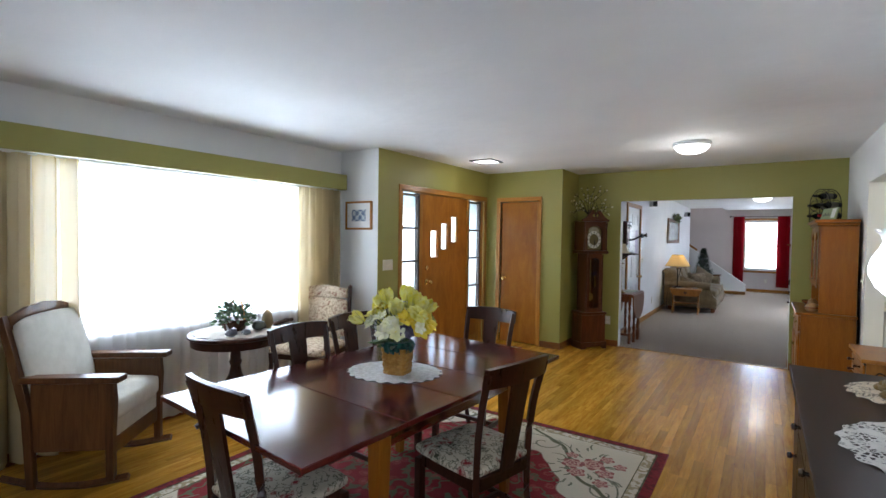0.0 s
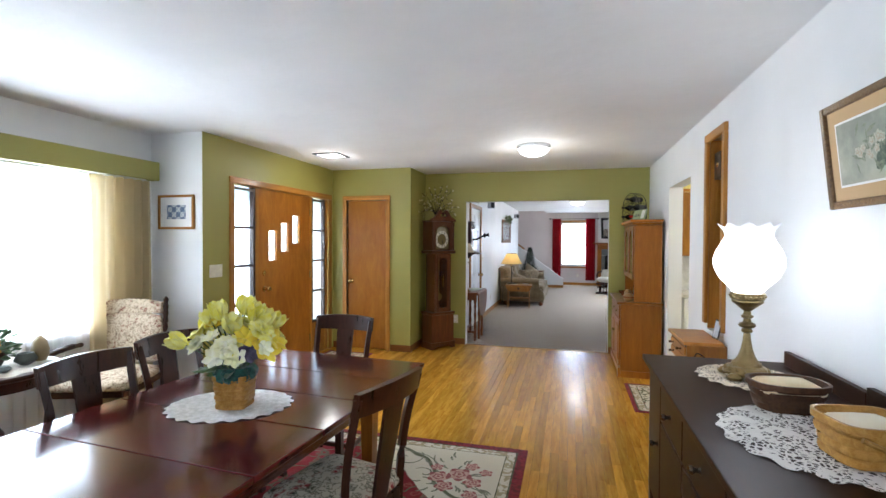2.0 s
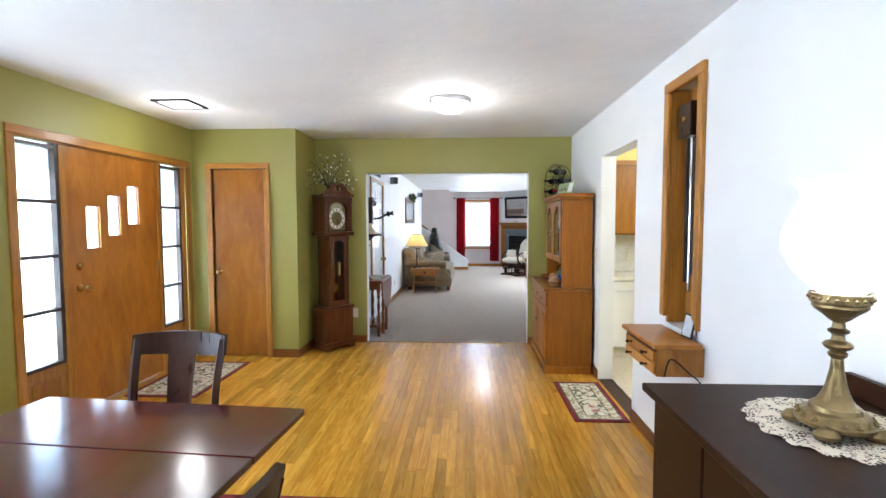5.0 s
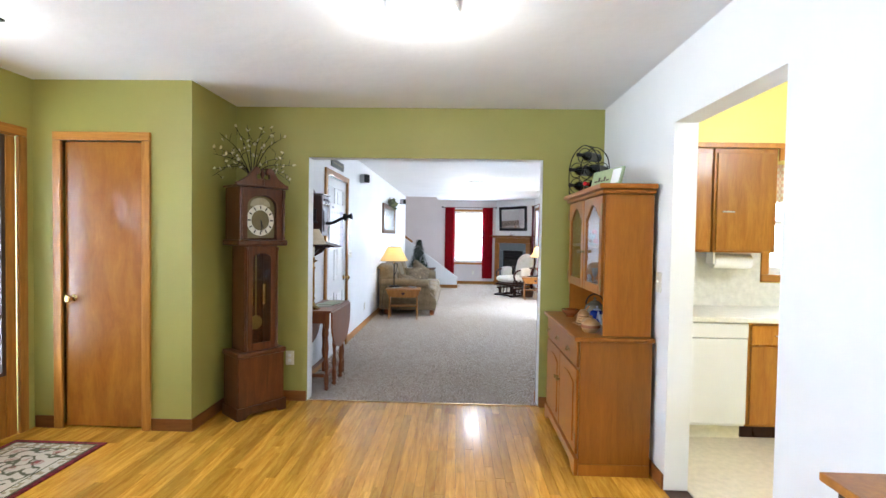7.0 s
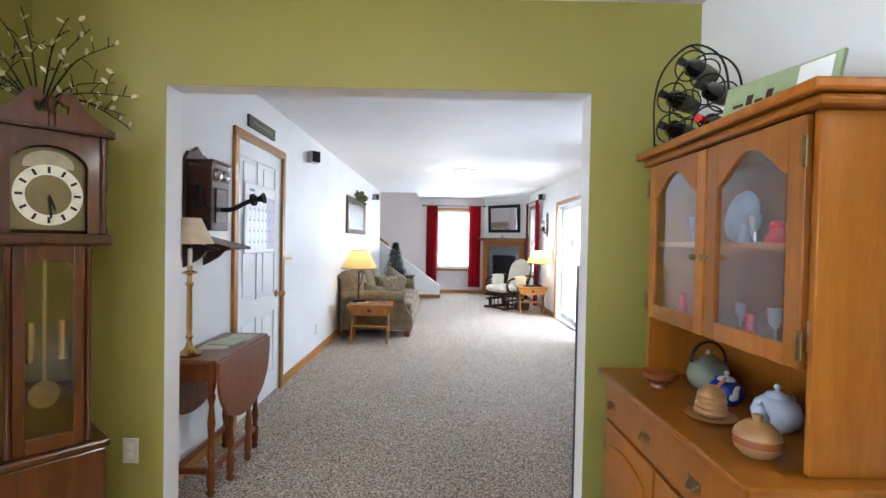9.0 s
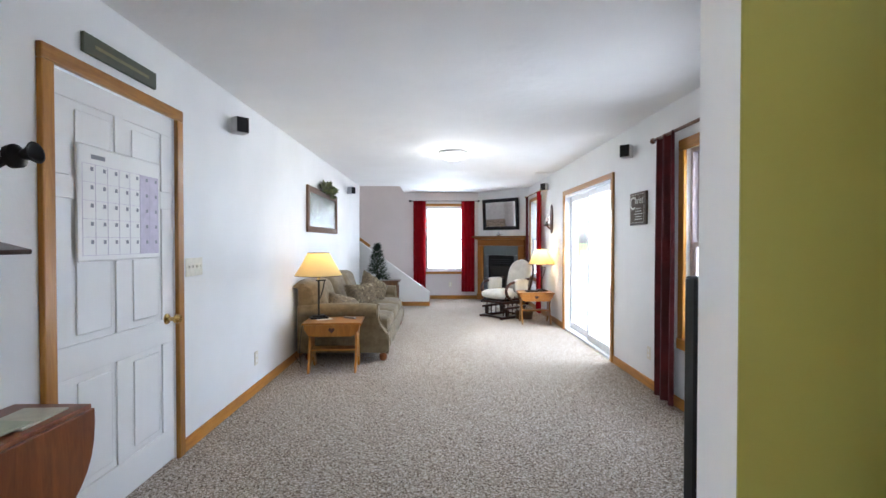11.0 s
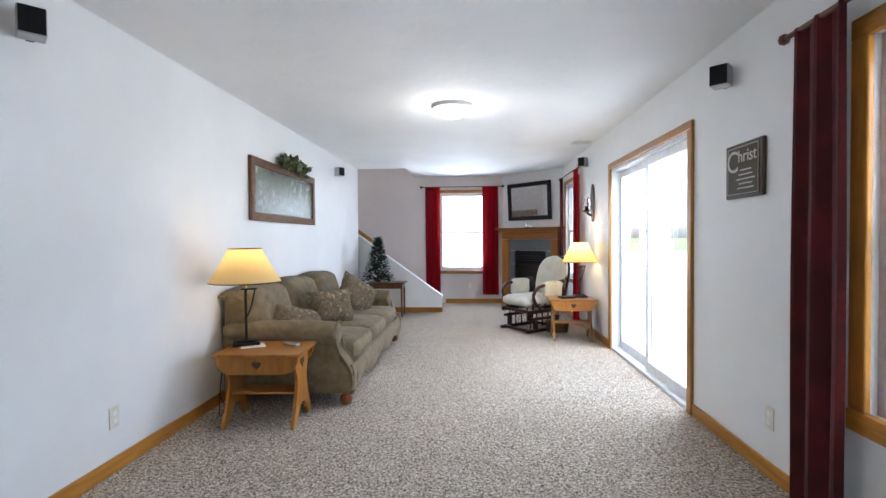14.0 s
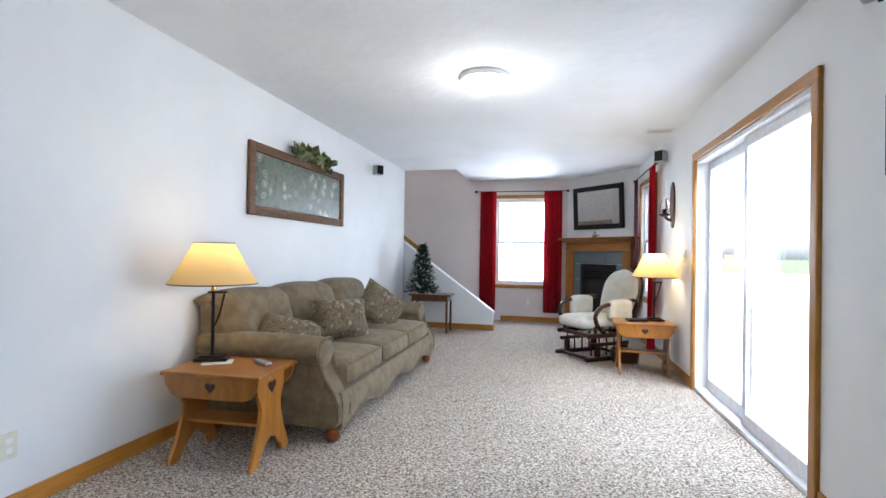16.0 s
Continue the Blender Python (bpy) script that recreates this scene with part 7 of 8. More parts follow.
part("grid_lines", b, LILAC, cal)
part("weekend_column", boxed(0.124, 0.284, -0.0128, -0.0121, -0.234, 0.179), LILAC, cal)
for i in range(7):
    for j in range(5):
        part("date_mark", boxed(-0.285 + 0.0814 * i + 0.05, -0.285 + 0.0814 * i + 0.068, -0.0135, -0.0129, -0.235 + 0.083 * j + 0.052, -0.235 + 0.083 * j + 0.07), GREYINK, cal)
part("heading_bar", boxed(-0.23, -0.14, -0.0135, -0.0125, 0.205, 0.225), GREYINK, cal)
pl = thing("wall_plaque", pose(-1.76, 8.69, 2.20, 0, 0, 90), "dark olive sign board above the white door", "sign")
part("board", boxed(-0.27, 0.27, -0.018, 0, -0.045, 0.045, 0.003), plain("olive_board", (0.07, 0.075, 0.045), 0.6), pl)
part("lettering", boxed(-0.2, 0.2, -0.019, -0.0182, -0.008, 0.008), plain("dull_gold", (0.2, 0.17, 0.08), 0.6), pl)
wall_plate(pose(-1.7595, 9.38, 1.15, 0, 0, 90), 4, "white four-gang switch plate beside the panel door")
wall_plate(pose(-1.7595, 10.42, 0.30, 0, 0, 90), 1, "white outlet low on the wall", "wall_outlet")
wall_plate(pose(1.7295, 10.53, 0.31, 0, 0, -90), 1, "white outlet low on the wall by the patio door", "wall_outlet")
wall_plate(pose(1.7295, 13.69, 1.16, 0, 0, -90), 1, "ivory switch plate beside the patio door")
wall_plate(pose(-0.72, 17.1295, 1.17), 1, "ivory switch plate by the stairs")
wall_plate(pose(0.12, 17.1295, 0.33), 1, "ivory outlet under the far window", "wall_outlet")


def speaker(m, label):
    th = thing("wall_speaker", m, label, "speaker")
    part("bracket", boxed(-0.015, 0.015, -0.05, 0, -0.05, -0.02, 0.003), BLACK, th)
    part("cabinet", box(bmesh.new(), -0.05, 0.05, -0.05, 0.05, -0.06, 0.06, 0.006, pose(0, -0.095, 0)), plain("silver_plastic", (0.45, 0.45, 0.46), 0.35, 0.1), th, "silver cabinet")
    part("grille", box(bmesh.new(), -0.046, 0.046, -0.006, 0.0, -0.056, 0.056, 0.003, pose(0, -0.146, 0)), BLACK, th, "black cloth grille")
    return th


speaker(pose(-1.75, 9.98, 2.19, 0, 0, 48), "small silver and black speaker on the sofa wall")
speaker(pose(-1.75, 14.6, 2.20, 0, 0, 55), "small silver and black speaker beside the stairwell")
speaker(pose(1.72, 10.96, 2.19, 0, 0, -42), "small silver and black speaker above the sign")
speaker(pose(1.72, 14.48, 2.25, 0, 0, -42), "small silver and black speaker above the curtain rod")
tall = thing("tower_speaker", at(0.418, 7.290), "tall narrow black loudspeaker standing beside the opening", "speaker")
part("cabinet", boxed(-0.07, 0.07, -0.025, 0.02, 0.03, 1.24, 0.006), BLACK, tall)
part("base", boxed(-0.075, 0.075, -0.03, 0.03, 0.0, 0.029, 0.004), BLACK, tall)

BARN = wood("weathered_barnwood", (0.09, 0.045, 0.022), (0.25, 0.135, 0.07), (3, 30, 30), 0.7, 0.0, relief=0.6)
SEPIA = floral("sepia_photo_print", (0.13, 0.15, 0.105), (0.40, 0.40, 0.32), (0.05, 0.06, 0.04), 10)
rp = framed(pose(-1.758, 12.84, 1.715, 0, 0, 90), 1.66, 0.57, 0.075, BARN, BARN, SEPIA, "long weathered barnwood frame with a sepia print under glass", 0.0, 0.03)
SEPIA.node_tree.nodes["Principled BSDF"].inputs["Roughness"].default_value = 0.12
GARLEAF = cloth("garland_leaf", (0.05, 0.065, 0.015), (0.16, 0.18, 0.05), 25, 0.5, 200, 0.2)
gar = thing("leaf_garland", pose(-1.735, 12.90, 2.01), "green leaf garland draped over the picture frame", "garland")
bm = bmesh.new()
rg = random.Random(8)
for k in range(120):
    y = rg.uniform(-0.30, 0.38)
    m = Matrix.Translation((rg.uniform(0.005, 0.05), y, rg.uniform(-0.05, 0.07) - 0.12 * max(0, y - 0.1))) @ pose(0, 0, 0, rg.uniform(-90, 90), rg.uniform(10, 90), rg.uniform(0, 360))
    petal(bm, m, 0.10, 0.024, 0.2, 3)
part("leaves", bm, GARLEAF, gar, kind="stuff")
part("stem", tube(bmesh.new(), curve_pts([(0.02, -0.30, 0.01), (0.025, 0.0, 0.035), (0.02, 0.38, -0.04)], 5), 0.005, 5), DARKWOOD, gar)


# ---- sofa ----
sf = thing("sofa", at(-1.21, 12.62, -90), "olive grey chenille three-seat sofa with rolled arms and bun feet", "sofa")
# local x along the wall, +y towards the room
HWS, ARM = 1.20, 0.21


def profile_run(outline, x0, x1, bev=0.0):
    return prism(bmesh.new(), outline, x0, x1, Matrix(((0, 0, 1, 0), (1, 0, 0, 0), (0, 1, 0, 0), (0, 0, 0, 1))), bev)


b = bmesh.new()
apron = []
for i in range(41):
    x = (HWS - 0.09) * (i / 20 - 1)
    sag = 0.030 * math.cos(math.pi * 3 * x / (HWS - 0.09)) if abs(x) < HWS - 0.15 else -0.030
    apron.append([b.verts.new(p) for p in ((x, 0.40, 0.105), (x, 0.475, 0.105 + sag), (x, 0.495, 0.13 + sag), (x, 0.500, 0.24), (x, 0.485, 0.30), (x, 0.40, 0.30))])
for p, q in zip(apron, apron[1:]):
    for i in range(6):
        b.faces.new((p[i], p[(i + 1) % 6], q[(i + 1) % 6], q[i]))
b.faces.new(apron[0])
b.faces.new(apron[-1])
part("apron", b, OLIVE, sf, "", True)
part("apron_welt", tube(bmesh.new(), [(x, 0.487, z) for x, z in [((HWS - 0.09) * (i / 20 - 1), 0.112 + (0.030 * math.cos(math.pi * 3 * (i / 20 - 1)) if abs(i / 20 - 1) < 0.945 else -0.030)) for i in range(41)]], 0.006, 6), OLIVE, sf, "", True)
part("frame", profile_run([(-0.50, 0.10), (0.399, 0.10), (0.399, 0.29), (-0.50, 0.29)], -HWS + 0.10, HWS - 0.10, 0.01), OLIVE, sf, "", True)
for s in (-1, 1):
    out = [(-0.50, 0.095), (0.45, 0.095), (0.492, 0.12), (0.497, 0.20), (0.485, 0.27), (0.45, 0.33), (0.40, 0.385), (0.365, 0.44), (0.350, 0.50), (0.355, 0.56)]
    x0, x1 = (HWS - ARM, HWS - 0.025) if s > 0 else (-HWS + 0.025, -HWS + ARM)
    part("arm", profile_run(out + [(0.345, 0.585), (-0.50, 0.60)], x0, x1, 0.022), OLIVE, sf, "rolled arm", True)
    b = bmesh.new()
    rings = []
    for y, r, z in ((-0.47, 0.075, 0.55), (-0.30, 0.082, 0.55), (-0.1, 0.086, 0.55), (0.2, 0.088, 0.547), (0.33, 0.088, 0.54), (0.368, 0.082, 0.537), (0.382, 0.060, 0.535), (0.386, 0.03, 0.535)):
        rings.append([b.verts.new((s * (HWS - 0.108) + r * 1.42 * math.cos(a), y, z + r * math.sin(a))) for a in (2 * math.pi * i / 24 for i in range(24))])
    for p, q in zip(rings, rings[1:]):
        for i in range(24):
            b.faces.new((p[i], p[(i + 1) % 24], q[(i + 1) % 24], q[i]))
    b.faces.new(rings[0])
    b.faces.new(rings[-1])
    part("arm_roll", b, OLIVE, sf, "", True)
    for o, r in ((0.0, 0.008), (0.018, 0.005)):
        part("arm_welt", tube(bmesh.new(), curve_pts([(s * (HWS - 0.20 + o), 0.495, 0.14), (s * (HWS - 0.20 + o), 0.488, 0.27), (s * (HWS - 0.21 + o), 0.405, 0.39), (s * (HWS - 0.215 + o), 0.366, 0.52), (s * (HWS - 0.17), 0.375, 0.615 - o), (s * (HWS - 0.06), 0.375, 0.615 - o), (s * (HWS - 0.012 - o), 0.375, 0.53), (s * (HWS - 0.03 - o), 0.405, 0.40), (s * (HWS - 0.03 - o), 0.488, 0.27), (s * (HWS - 0.03 - o), 0.495, 0.14)], 5), r, 6), OLIVE, sf, "", True)
    for y in (-0.38, 0.43):
        part("foot", lathe(bmesh.new(), [(0.02, 0), (0.036, 0.012), (0.047, 0.042), (0.042, 0.07), (0.028, 0.082), (0.034, 0.098)], 16, pose(s * (HWS - 0.10), y, 0)), REDWOOD, sf, "reddish turned bun foot", True)
w = (2 * HWS - 2 * ARM) / 3
for k in range(3):
    x0 = -HWS + ARM + k * w
    part("seat_cushion", cushion(bmesh.new(), x0 + 0.003, x0 + w - 0.003, -0.22, 0.475, 0.298, 0.455, 0.045, 0.024), OLIVE, sf, "", True)
    for z in (0.325, 0.445):
        part("welt", tube(bmesh.new(), [(x0 + 0.03, 0.470, z), (x0 + w - 0.03, 0.470, z)], 0.005, 6), OLIVE, sf, "", True)
wb = (2 * HWS - 0.12) / 3
for k in range(3):
    cx = -HWS + 0.06 + wb * (k + 0.5)
    lean = pose(cx, -0.30, 0.42, 13)
    n, b = 16, bmesh.new()
    grid = []
    for j in range(n + 1):
        t = j / n
        row = []
        for i in range(n + 1):
            u = 2 * i / n - 1
            edge = max(0.0, 1 - abs(u) ** 7)
            z = 0.50 * (1 - (1 - t) ** 1.0) * (0.955 + 0.045 * (1 - u * u))
            y = 0.075 + 0.055 * math.sin(math.pi * min(1, 0.15 + 0.75 * t)) * edge ** 0.5 - (0.0 if t < 0.78 else 0.20 * (1 - math.sqrt(max(0.0, 1 - ((t - 0.78) / 0.22) ** 2))))
            row.append(b.verts.new(lean @ Vector((u * wb / 2 * (1 - 0.004), y - 0.035 * (1 - edge), z - 0.03 * (1 - edge)))))
        grid.append(row)
    back = [b.verts.new((grid[n][i].co.x, -0.49, grid[n][i].co.z - 0.03)) for i in range(n + 1)]
    for j in range(n):
        for i in range(n):
            b.faces.new((grid[j][i], grid[j][i + 1], grid[j + 1][i + 1], grid[j + 1][i]))
    for i in range(n):
        b.faces.new((grid[n][i], grid[n][i + 1], back[i + 1], back[i]))
    low = [b.verts.new((grid[0][i].co.x, -0.49, 0.42)) for i in (0, n)]
    b.faces.new([grid[j][0] for j in range(n + 1)] + [back[0], low[0]])
    b.faces.new([grid[j][n] for j in range(n + 1)] + [back[n], low[1]])
    part("back_cushion", b, OLIVE, sf, "", True)
part("back_frame", boxed(-HWS + 0.06, HWS - 0.06, -0.505, -0.42, 0.12, 0.86, 0.03), OLIVE, sf)
PAISLEY = floral("paisley_tapestry", (0.15, 0.11, 0.06), (0.36, 0.29, 0.18), (0.035, 0.020, 0.010), 22)

def pillow(m, w, h, t, mat, label):
    bm = bmesh.new()
    n = 12
    for side in (1, -1):
        g = []
        for j in range(n + 1):
            row = []
            for i in range(n + 1):
                u, v = 2 * i / n - 1, 2 * j / n - 1
                pin = 1 - 0.09 * (1 - (abs(u) * abs(v)) ** 0.6)
                k = max(0.0, (1 - u ** 4) * (1 - v ** 4)) ** 0.5
                row.append(bm.verts.new((u * w / 2 * (pin if abs(v) > 0.01 else pin), v * h / 2 * pin, side * t / 2 * k + 0.006 * math.sin(9 * u + 3 * v))))
            g.append(row)
        for j in range(n):
            for i in range(n):
                bm.faces.new((g[j][i], g[j][i + 1], g[j + 1][i + 1], g[j + 1][i]))
    bmesh.ops.remove_doubles(bm, verts=bm.verts, dist=0.0015)
    o = part("cushion", bm, mat, None, label, True, category="cushion", group="cushions on the sofa")
    o.matrix_basis = m
    return o


pillow(pose(-1.25, 11.83, 0.565, 24, 16, 40), 0.46, 0.44, 0.13, PAISLEY, "brown paisley tasselled cushion lying on the sofa")
pillow(pose(-1.16, 12.42, 0.615, 62, 0, 40), 0.44, 0.34, 0.14, PAISLEY, "brown paisley oblong cushion leaning on the sofa back")
pillow(pose(-1.12, 13.25, 0.63, 52, 34, 28), 0.46, 0.42, 0.15, PAISLEY, "brown paisley square cushion leaning on the sofa arm")


# ---- heart tables ----
def heart(s, cx, cz, n=20):
    out = []
    for i in range(n):
        t = 2 * math.pi * i / n
        out.append((cx + s * 0.0625 * 16 * math.sin(t) ** 3 / 1.0, cz + s * 0.0625 * (13 * math.cos(t) - 5 * math.cos(2 * t) - 2 * math.cos(3 * t) - math.cos(4 * t))))
    return out


# Hearts are not cut through: flat dark shapes paint the shade inside them.
HEART_SHADE = plain("heart_cutout_shade", (0.05, 0.015, 0.008), 0.7)


def heart_table(m, W, D, H, label):
    th = thing("end_table", m, label, "side table", "heart end tables")
    part("tabletop", boxed(-W / 2, W / 2, -D / 2, D / 2, H - 0.022, H, 0.005), PINE, th)
    for s in (-1, 1):
        b = bmesh.new()
        ap = [(-W / 2 + 0.015, H - 0.023), (-W / 2 + 0.02, H - 0.07), (-W / 2 + 0.06, H - 0.125), (-W / 2 + 0.10, H - 0.14), (W / 2 - 0.10, H - 0.14), (W / 2 - 0.06, H - 0.125), (W / 2 - 0.02, H - 0.07), (W / 2 - 0.015, H - 0.023)]
        y = s * (D / 2 - 0.025)
        prism(b, ap, -0.009, 0.009, pose(0, y, 0, 90), 0.003)
        part("apron", b, PINE, th)
        b = bmesh.new()
        prism(b, heart(0.031, 0, H - 0.075), -0.001, 0.001, pose(0, y + s * 0.0102, 0, 90))
        part("heart", b, HEART_SHADE, th, "flat dark heart for the shade in a cut-out")
        # shaped end panels
        b = bmesh.new()
        half = [(0.13, H - 0.024), (0.13, H - 0.12), (0.09, H - 0.20), (0.095, H - 0.25), (0.14, 0.12), (0.175, 0.05), (0.19, 0.02), (0.19, 0.0), (0.12, 0.0), (0.105, 0.045), (0.06, 0.085), (0.05, 0.11), (0.0, 0.13)]
        prism(b, half + [(-x, z) for x, z in half[-2::-1]], -0.01, 0.01, pose(s * (W / 2 - 0.058), 0, 0, 90, 0, 90) @ Matrix.Diagonal((D / 0.40, 1, 1, 1)), 0.003)
        part("leg_panel", b, PINE, th)
        b = bmesh.new()
        prism(b, heart(0.042, 0, H - 0.10), -0.001, 0.001, pose(s * (W / 2 - 0.058) + s * 0.0112, 0, 0, 90, 0, 90))
        part("heart", b, HEART_SHADE, th, "flat dark heart for the shade in a cut-out")
    part("shelf", boxed(-W / 2 + 0.069, W / 2 - 0.069, -0.085, 0.085, 0.20, 0.216, 0.003), PINE, th)
    return th


heart_table(at(-1.245, 11.20, 3), 0.58, 0.42, 0.505, "pine end table with heart cut-outs beside the sofa")
heart_table(at(1.40, 13.93, -2), 0.56, 0.40, 0.505, "pine end table with heart cut-outs beside the glider rocker")


def table_lamp(m, rb, rt, zb, zt, label, power):
    th = thing("table_lamp", m, label, "table lamp", "lamps on the end tables")
    part("base", boxed(-0.09, 0.09, -0.06, 0.06, 0, 0.018, 0.004), IRON, th)
    part("base_step", boxed(-0.065, 0.065, -0.042, 0.042, 0.0182, 0.032, 0.004), IRON, th)
    part("stem", boxed(-0.009, 0.009, -0.009, 0.009, 0.032, zb - 0.05, 0.002), IRON, th)
    part("branch", tube(bmesh.new(), curve_pts([(0.009, 0, 0.20), (0.035, 0, 0.27), (0.055, 0, zb - 0.09), (0.06, 0, zb - 0.06)], 4), 0.006, 6), IRON, th, "", True)
    part("bar", boxed(-0.03, 0.075, -0.009, 0.009, zb - 0.058, zb - 0.046, 0.002), IRON, th)
    part("socket", lathe(bmesh.new(), [(0.014, zb - 0.045), (0.014, zb + 0.03)], 12), BRASS, th)
    n = 40
    b = bmesh.new()
    rings = [[b.verts.new((r * math.cos(2 * math.pi * i / n), r * math.sin(2 * math.pi * i / n), z)) for i in range(n)] for r, z in ((rb, zb), ((rb + rt) / 2 * 0.97, (zb + zt) / 2), (rt, zt))]
    for p, q in zip(rings, rings[1:]):
        for i in range(n):
            b.faces.new((p[i], p[(i + 1) % n], q[(i + 1) % n], q[i]))
    part("shade", b, SHADEGLOW, th, "glowing cream parchment shade", True)
    for r, z in ((rb, zb), (rt, zt)):
        part("shade_trim", tube(bmesh.new(), [(r * math.cos(2 * math.pi * i / 40), r * math.sin(2 * math.pi * i / 40), z) for i in range(41)], 0.0035, 5), DARKWOOD, th, "dark laced edge", True)
    p = m @ Vector((0, 0, zb + 0.72 * (zt - zb)))
    bulb("bulb_table_lamp", p, power, (1, 0.72, 0.38), 0.03)
    return th


table_lamp(at(-1.42, 11.25, 25, 0.512), 0.242, 0.110, 0.448, 0.683, "black iron table lamp with a lit parchment shade beside the sofa", 0.42)
table_lamp(at(1.52, 13.99, 0, 0.507), 0.215, 0.095, 0.44, 0.68, "black iron table lamp with a lit parchment shade by the rocker", 1.3)
o = part("coaster", boxed(-0.08, 0.08, -0.055, 0.055, 0, 0.004), plain("white_paper_mat", (0.7, 0.7, 0.66), 0.8), None, "white paper mat under the sofa lamp", category="paper")
o.matrix_basis = at(-1.36, 11.22, 30, 0.507)
o = part("remote_control", boxed(-0.02, 0.02, -0.07, 0.07, 0, 0.018, 0.005), plain("silver_remote", (0.35, 0.35, 0.36), 0.4, 0.3), None, "small silver remote control on the end table", category="remote")
o.matrix_basis = at(-1.10, 11.27, 60, 0.507)
o = part("book", boxed(-0.09, 0.09, -0.06, 0.06, 0, 0.022, 0.002), BLACK, None, "dark book lying on the end table by the rocker", category="book")
o.matrix_basis = at(1.34, 13.90, 8, 0.507)
part("lamp_cord", tube(bmesh.new(), curve_pts([(-1.60, 11.28, 0.45), (-1.62, 11.25, 0.2), (-1.60, 11.20, 0.02), (-1.66, 11.38, 0.012), (-1.73, 11.45, 0.06)], 6), 0.004, 6), BLACK, None, "black lamp cord running down behind the end table", True, category="cord")

# ---- little tree on its table ----
tt = thing("side_table", at(-1.22, 15.66), "small dark wooden side table beside the stairs", "side table")
part("tabletop", boxed(-0.31, 0.31, -0.17, 0.17, 0.53, 0.552, 0.004), OLDOAK, tt)
part("apron", boxed(-0.27, 0.27, -0.145, 0.145, 0.45, 0.529, 0.003), OLDOAK, tt)
for x in (-0.26, 0.26):
    for y in (-0.14, 0.14):
        part("leg", prism(bmesh.new(), [(-0.015, -0.015), (0.015, -0.015), (0.015, 0.015), (-0.015, 0.015)], 0, 0.45, at(x, y)), OLDOAK, tt)
xt = thing("artificial_fir", at(-1.36, 15.62, 0, 0.5525), "small dark green artificial fir tree on the side table", "tree")
part("trunk", tube(bmesh.new(), [(0, 0, 0), (0, 0, 0.35), (0, 0, 0.70)], 0.012, 7, 0.004), DARKWOOD, xt)
part("stand", lathe(bmesh.new(), [(0.05, 0), (0.045, 0.03), (0.015, 0.04)], 12), DARKWICKER, xt, "", True)
bm = bmesh.new()
rg = random.Random(31)
for k in range(1100):
    t = rg.random() ** 1.3
    z = 0.04 + 0.70 * t
    R = 0.21 * (1 - t) ** 0.9 + 0.02
    a = rg.uniform(0, 2 * math.pi)
    r = R * rg.uniform(0.35, 1.05)
    p = Vector((r * math.cos(a), r * math.sin(a), z - 0.03 * r / R))
    d = Vector((math.cos(a), math.sin(a), rg.uniform(-0.1, 0.6)))
    petal(bm, Matrix.Translation(p) @ d.to_track_quat("Z", "Y").to_matrix().to_4x4(), 0.065, 0.016, 0.1, 2)
part("needles", bm, cloth("fir_green", (0.006, 0.018, 0.007), (0.016, 0.036, 0.013), 20, 1.0, 200, 0.3, sheen=0), xt, kind="stuff")

# ---- fireplace in the corner ----
MANTEL = wood("mantel_oak", (0.24, 0.085, 0.012), (0.38, 0.155, 0.026), (10, 10, 1.2), 0.35)
MANTEL_X = wood("mantel_oak_cross", (0.24, 0.085, 0.012), (0.38, 0.155, 0.026), (1.2, 10, 10), 0.35)
FP = pose(1.245, 16.63, 0, 0, 0, -45.9)
fp = thing("corner_fireplace", FP, "honey oak corner fireplace surround with grey tile and black firebox", "fireplace")
TILE = paint("blue_grey_tile", (0.13, 0.155, 0.165), 0.3, 0.3)
for s in (-1, 1):
    part("pilaster", boxed(s * 0.56 - 0.075, s * 0.56 + 0.075, -0.10, -0.002, 0, 1.22, 0.006), MANTEL, fp)
    part("pilaster_base", boxed(s * 0.56 - 0.085, s * 0.56 + 0.085, -0.115, -0.101, 0, 0.14, 0.005), MANTEL, fp)
part("lintel", boxed(-0.635, 0.635, -0.10, -0.002, 1.222, 1.36, 0.006), MANTEL_X, fp)
part("mantel_shelf", boxed(-0.72, 0.72, -0.20, -0.002, 1.40, 1.435, 0.008), MANTEL_X, fp)
part("mantel_moulding", boxed(-0.68, 0.68, -0.15, -0.002, 1.361, 1.399, 0.012), MANTEL_X, fp)
for i, (x0, x1, z0, z1) in enumerate([(-0.483 + 0.322 * k, -0.483 + 0.322 * (k + 1) - 0.004, 1.02, 1.22) for k in range(3)] + [(s * 0.42 - 0.062, s * 0.42 + 0.062, 0.255 * k, 0.255 * k + 0.25) for s in (-1, 1) for k in range(4)]):
    part("tile", boxed(x0, x1, -0.06, -0.004, z0, z1, 0.002), TILE, fp)
part("firebox_back", boxed(-0.356, 0.356, -0.03, -0.004, 0.0, 1.016), BLACK, fp)
part("firebox_glass", boxed(-0.30, 0.30, -0.045, -0.035, 0.16, 0.78), plain("smoked_glass", (0.012, 0.010, 0.008), 0.25), fp, "dark firebox glass")
for z in (0.84, 0.88, 0.92):
    part("louvre", box(bmesh.new(), -0.33, 0.33, -0.012, 0.012, -0.003, 0.003, 0, pose(0, -0.045, z, 35)), BLACK, fp)
for s in (-1, 1):
    part("firebox_frame", boxed(s * 0.325 - 0.02, s * 0.325 + 0.02, -0.055, -0.031, 0.05, 0.99, 0.003), BLACK, fp)
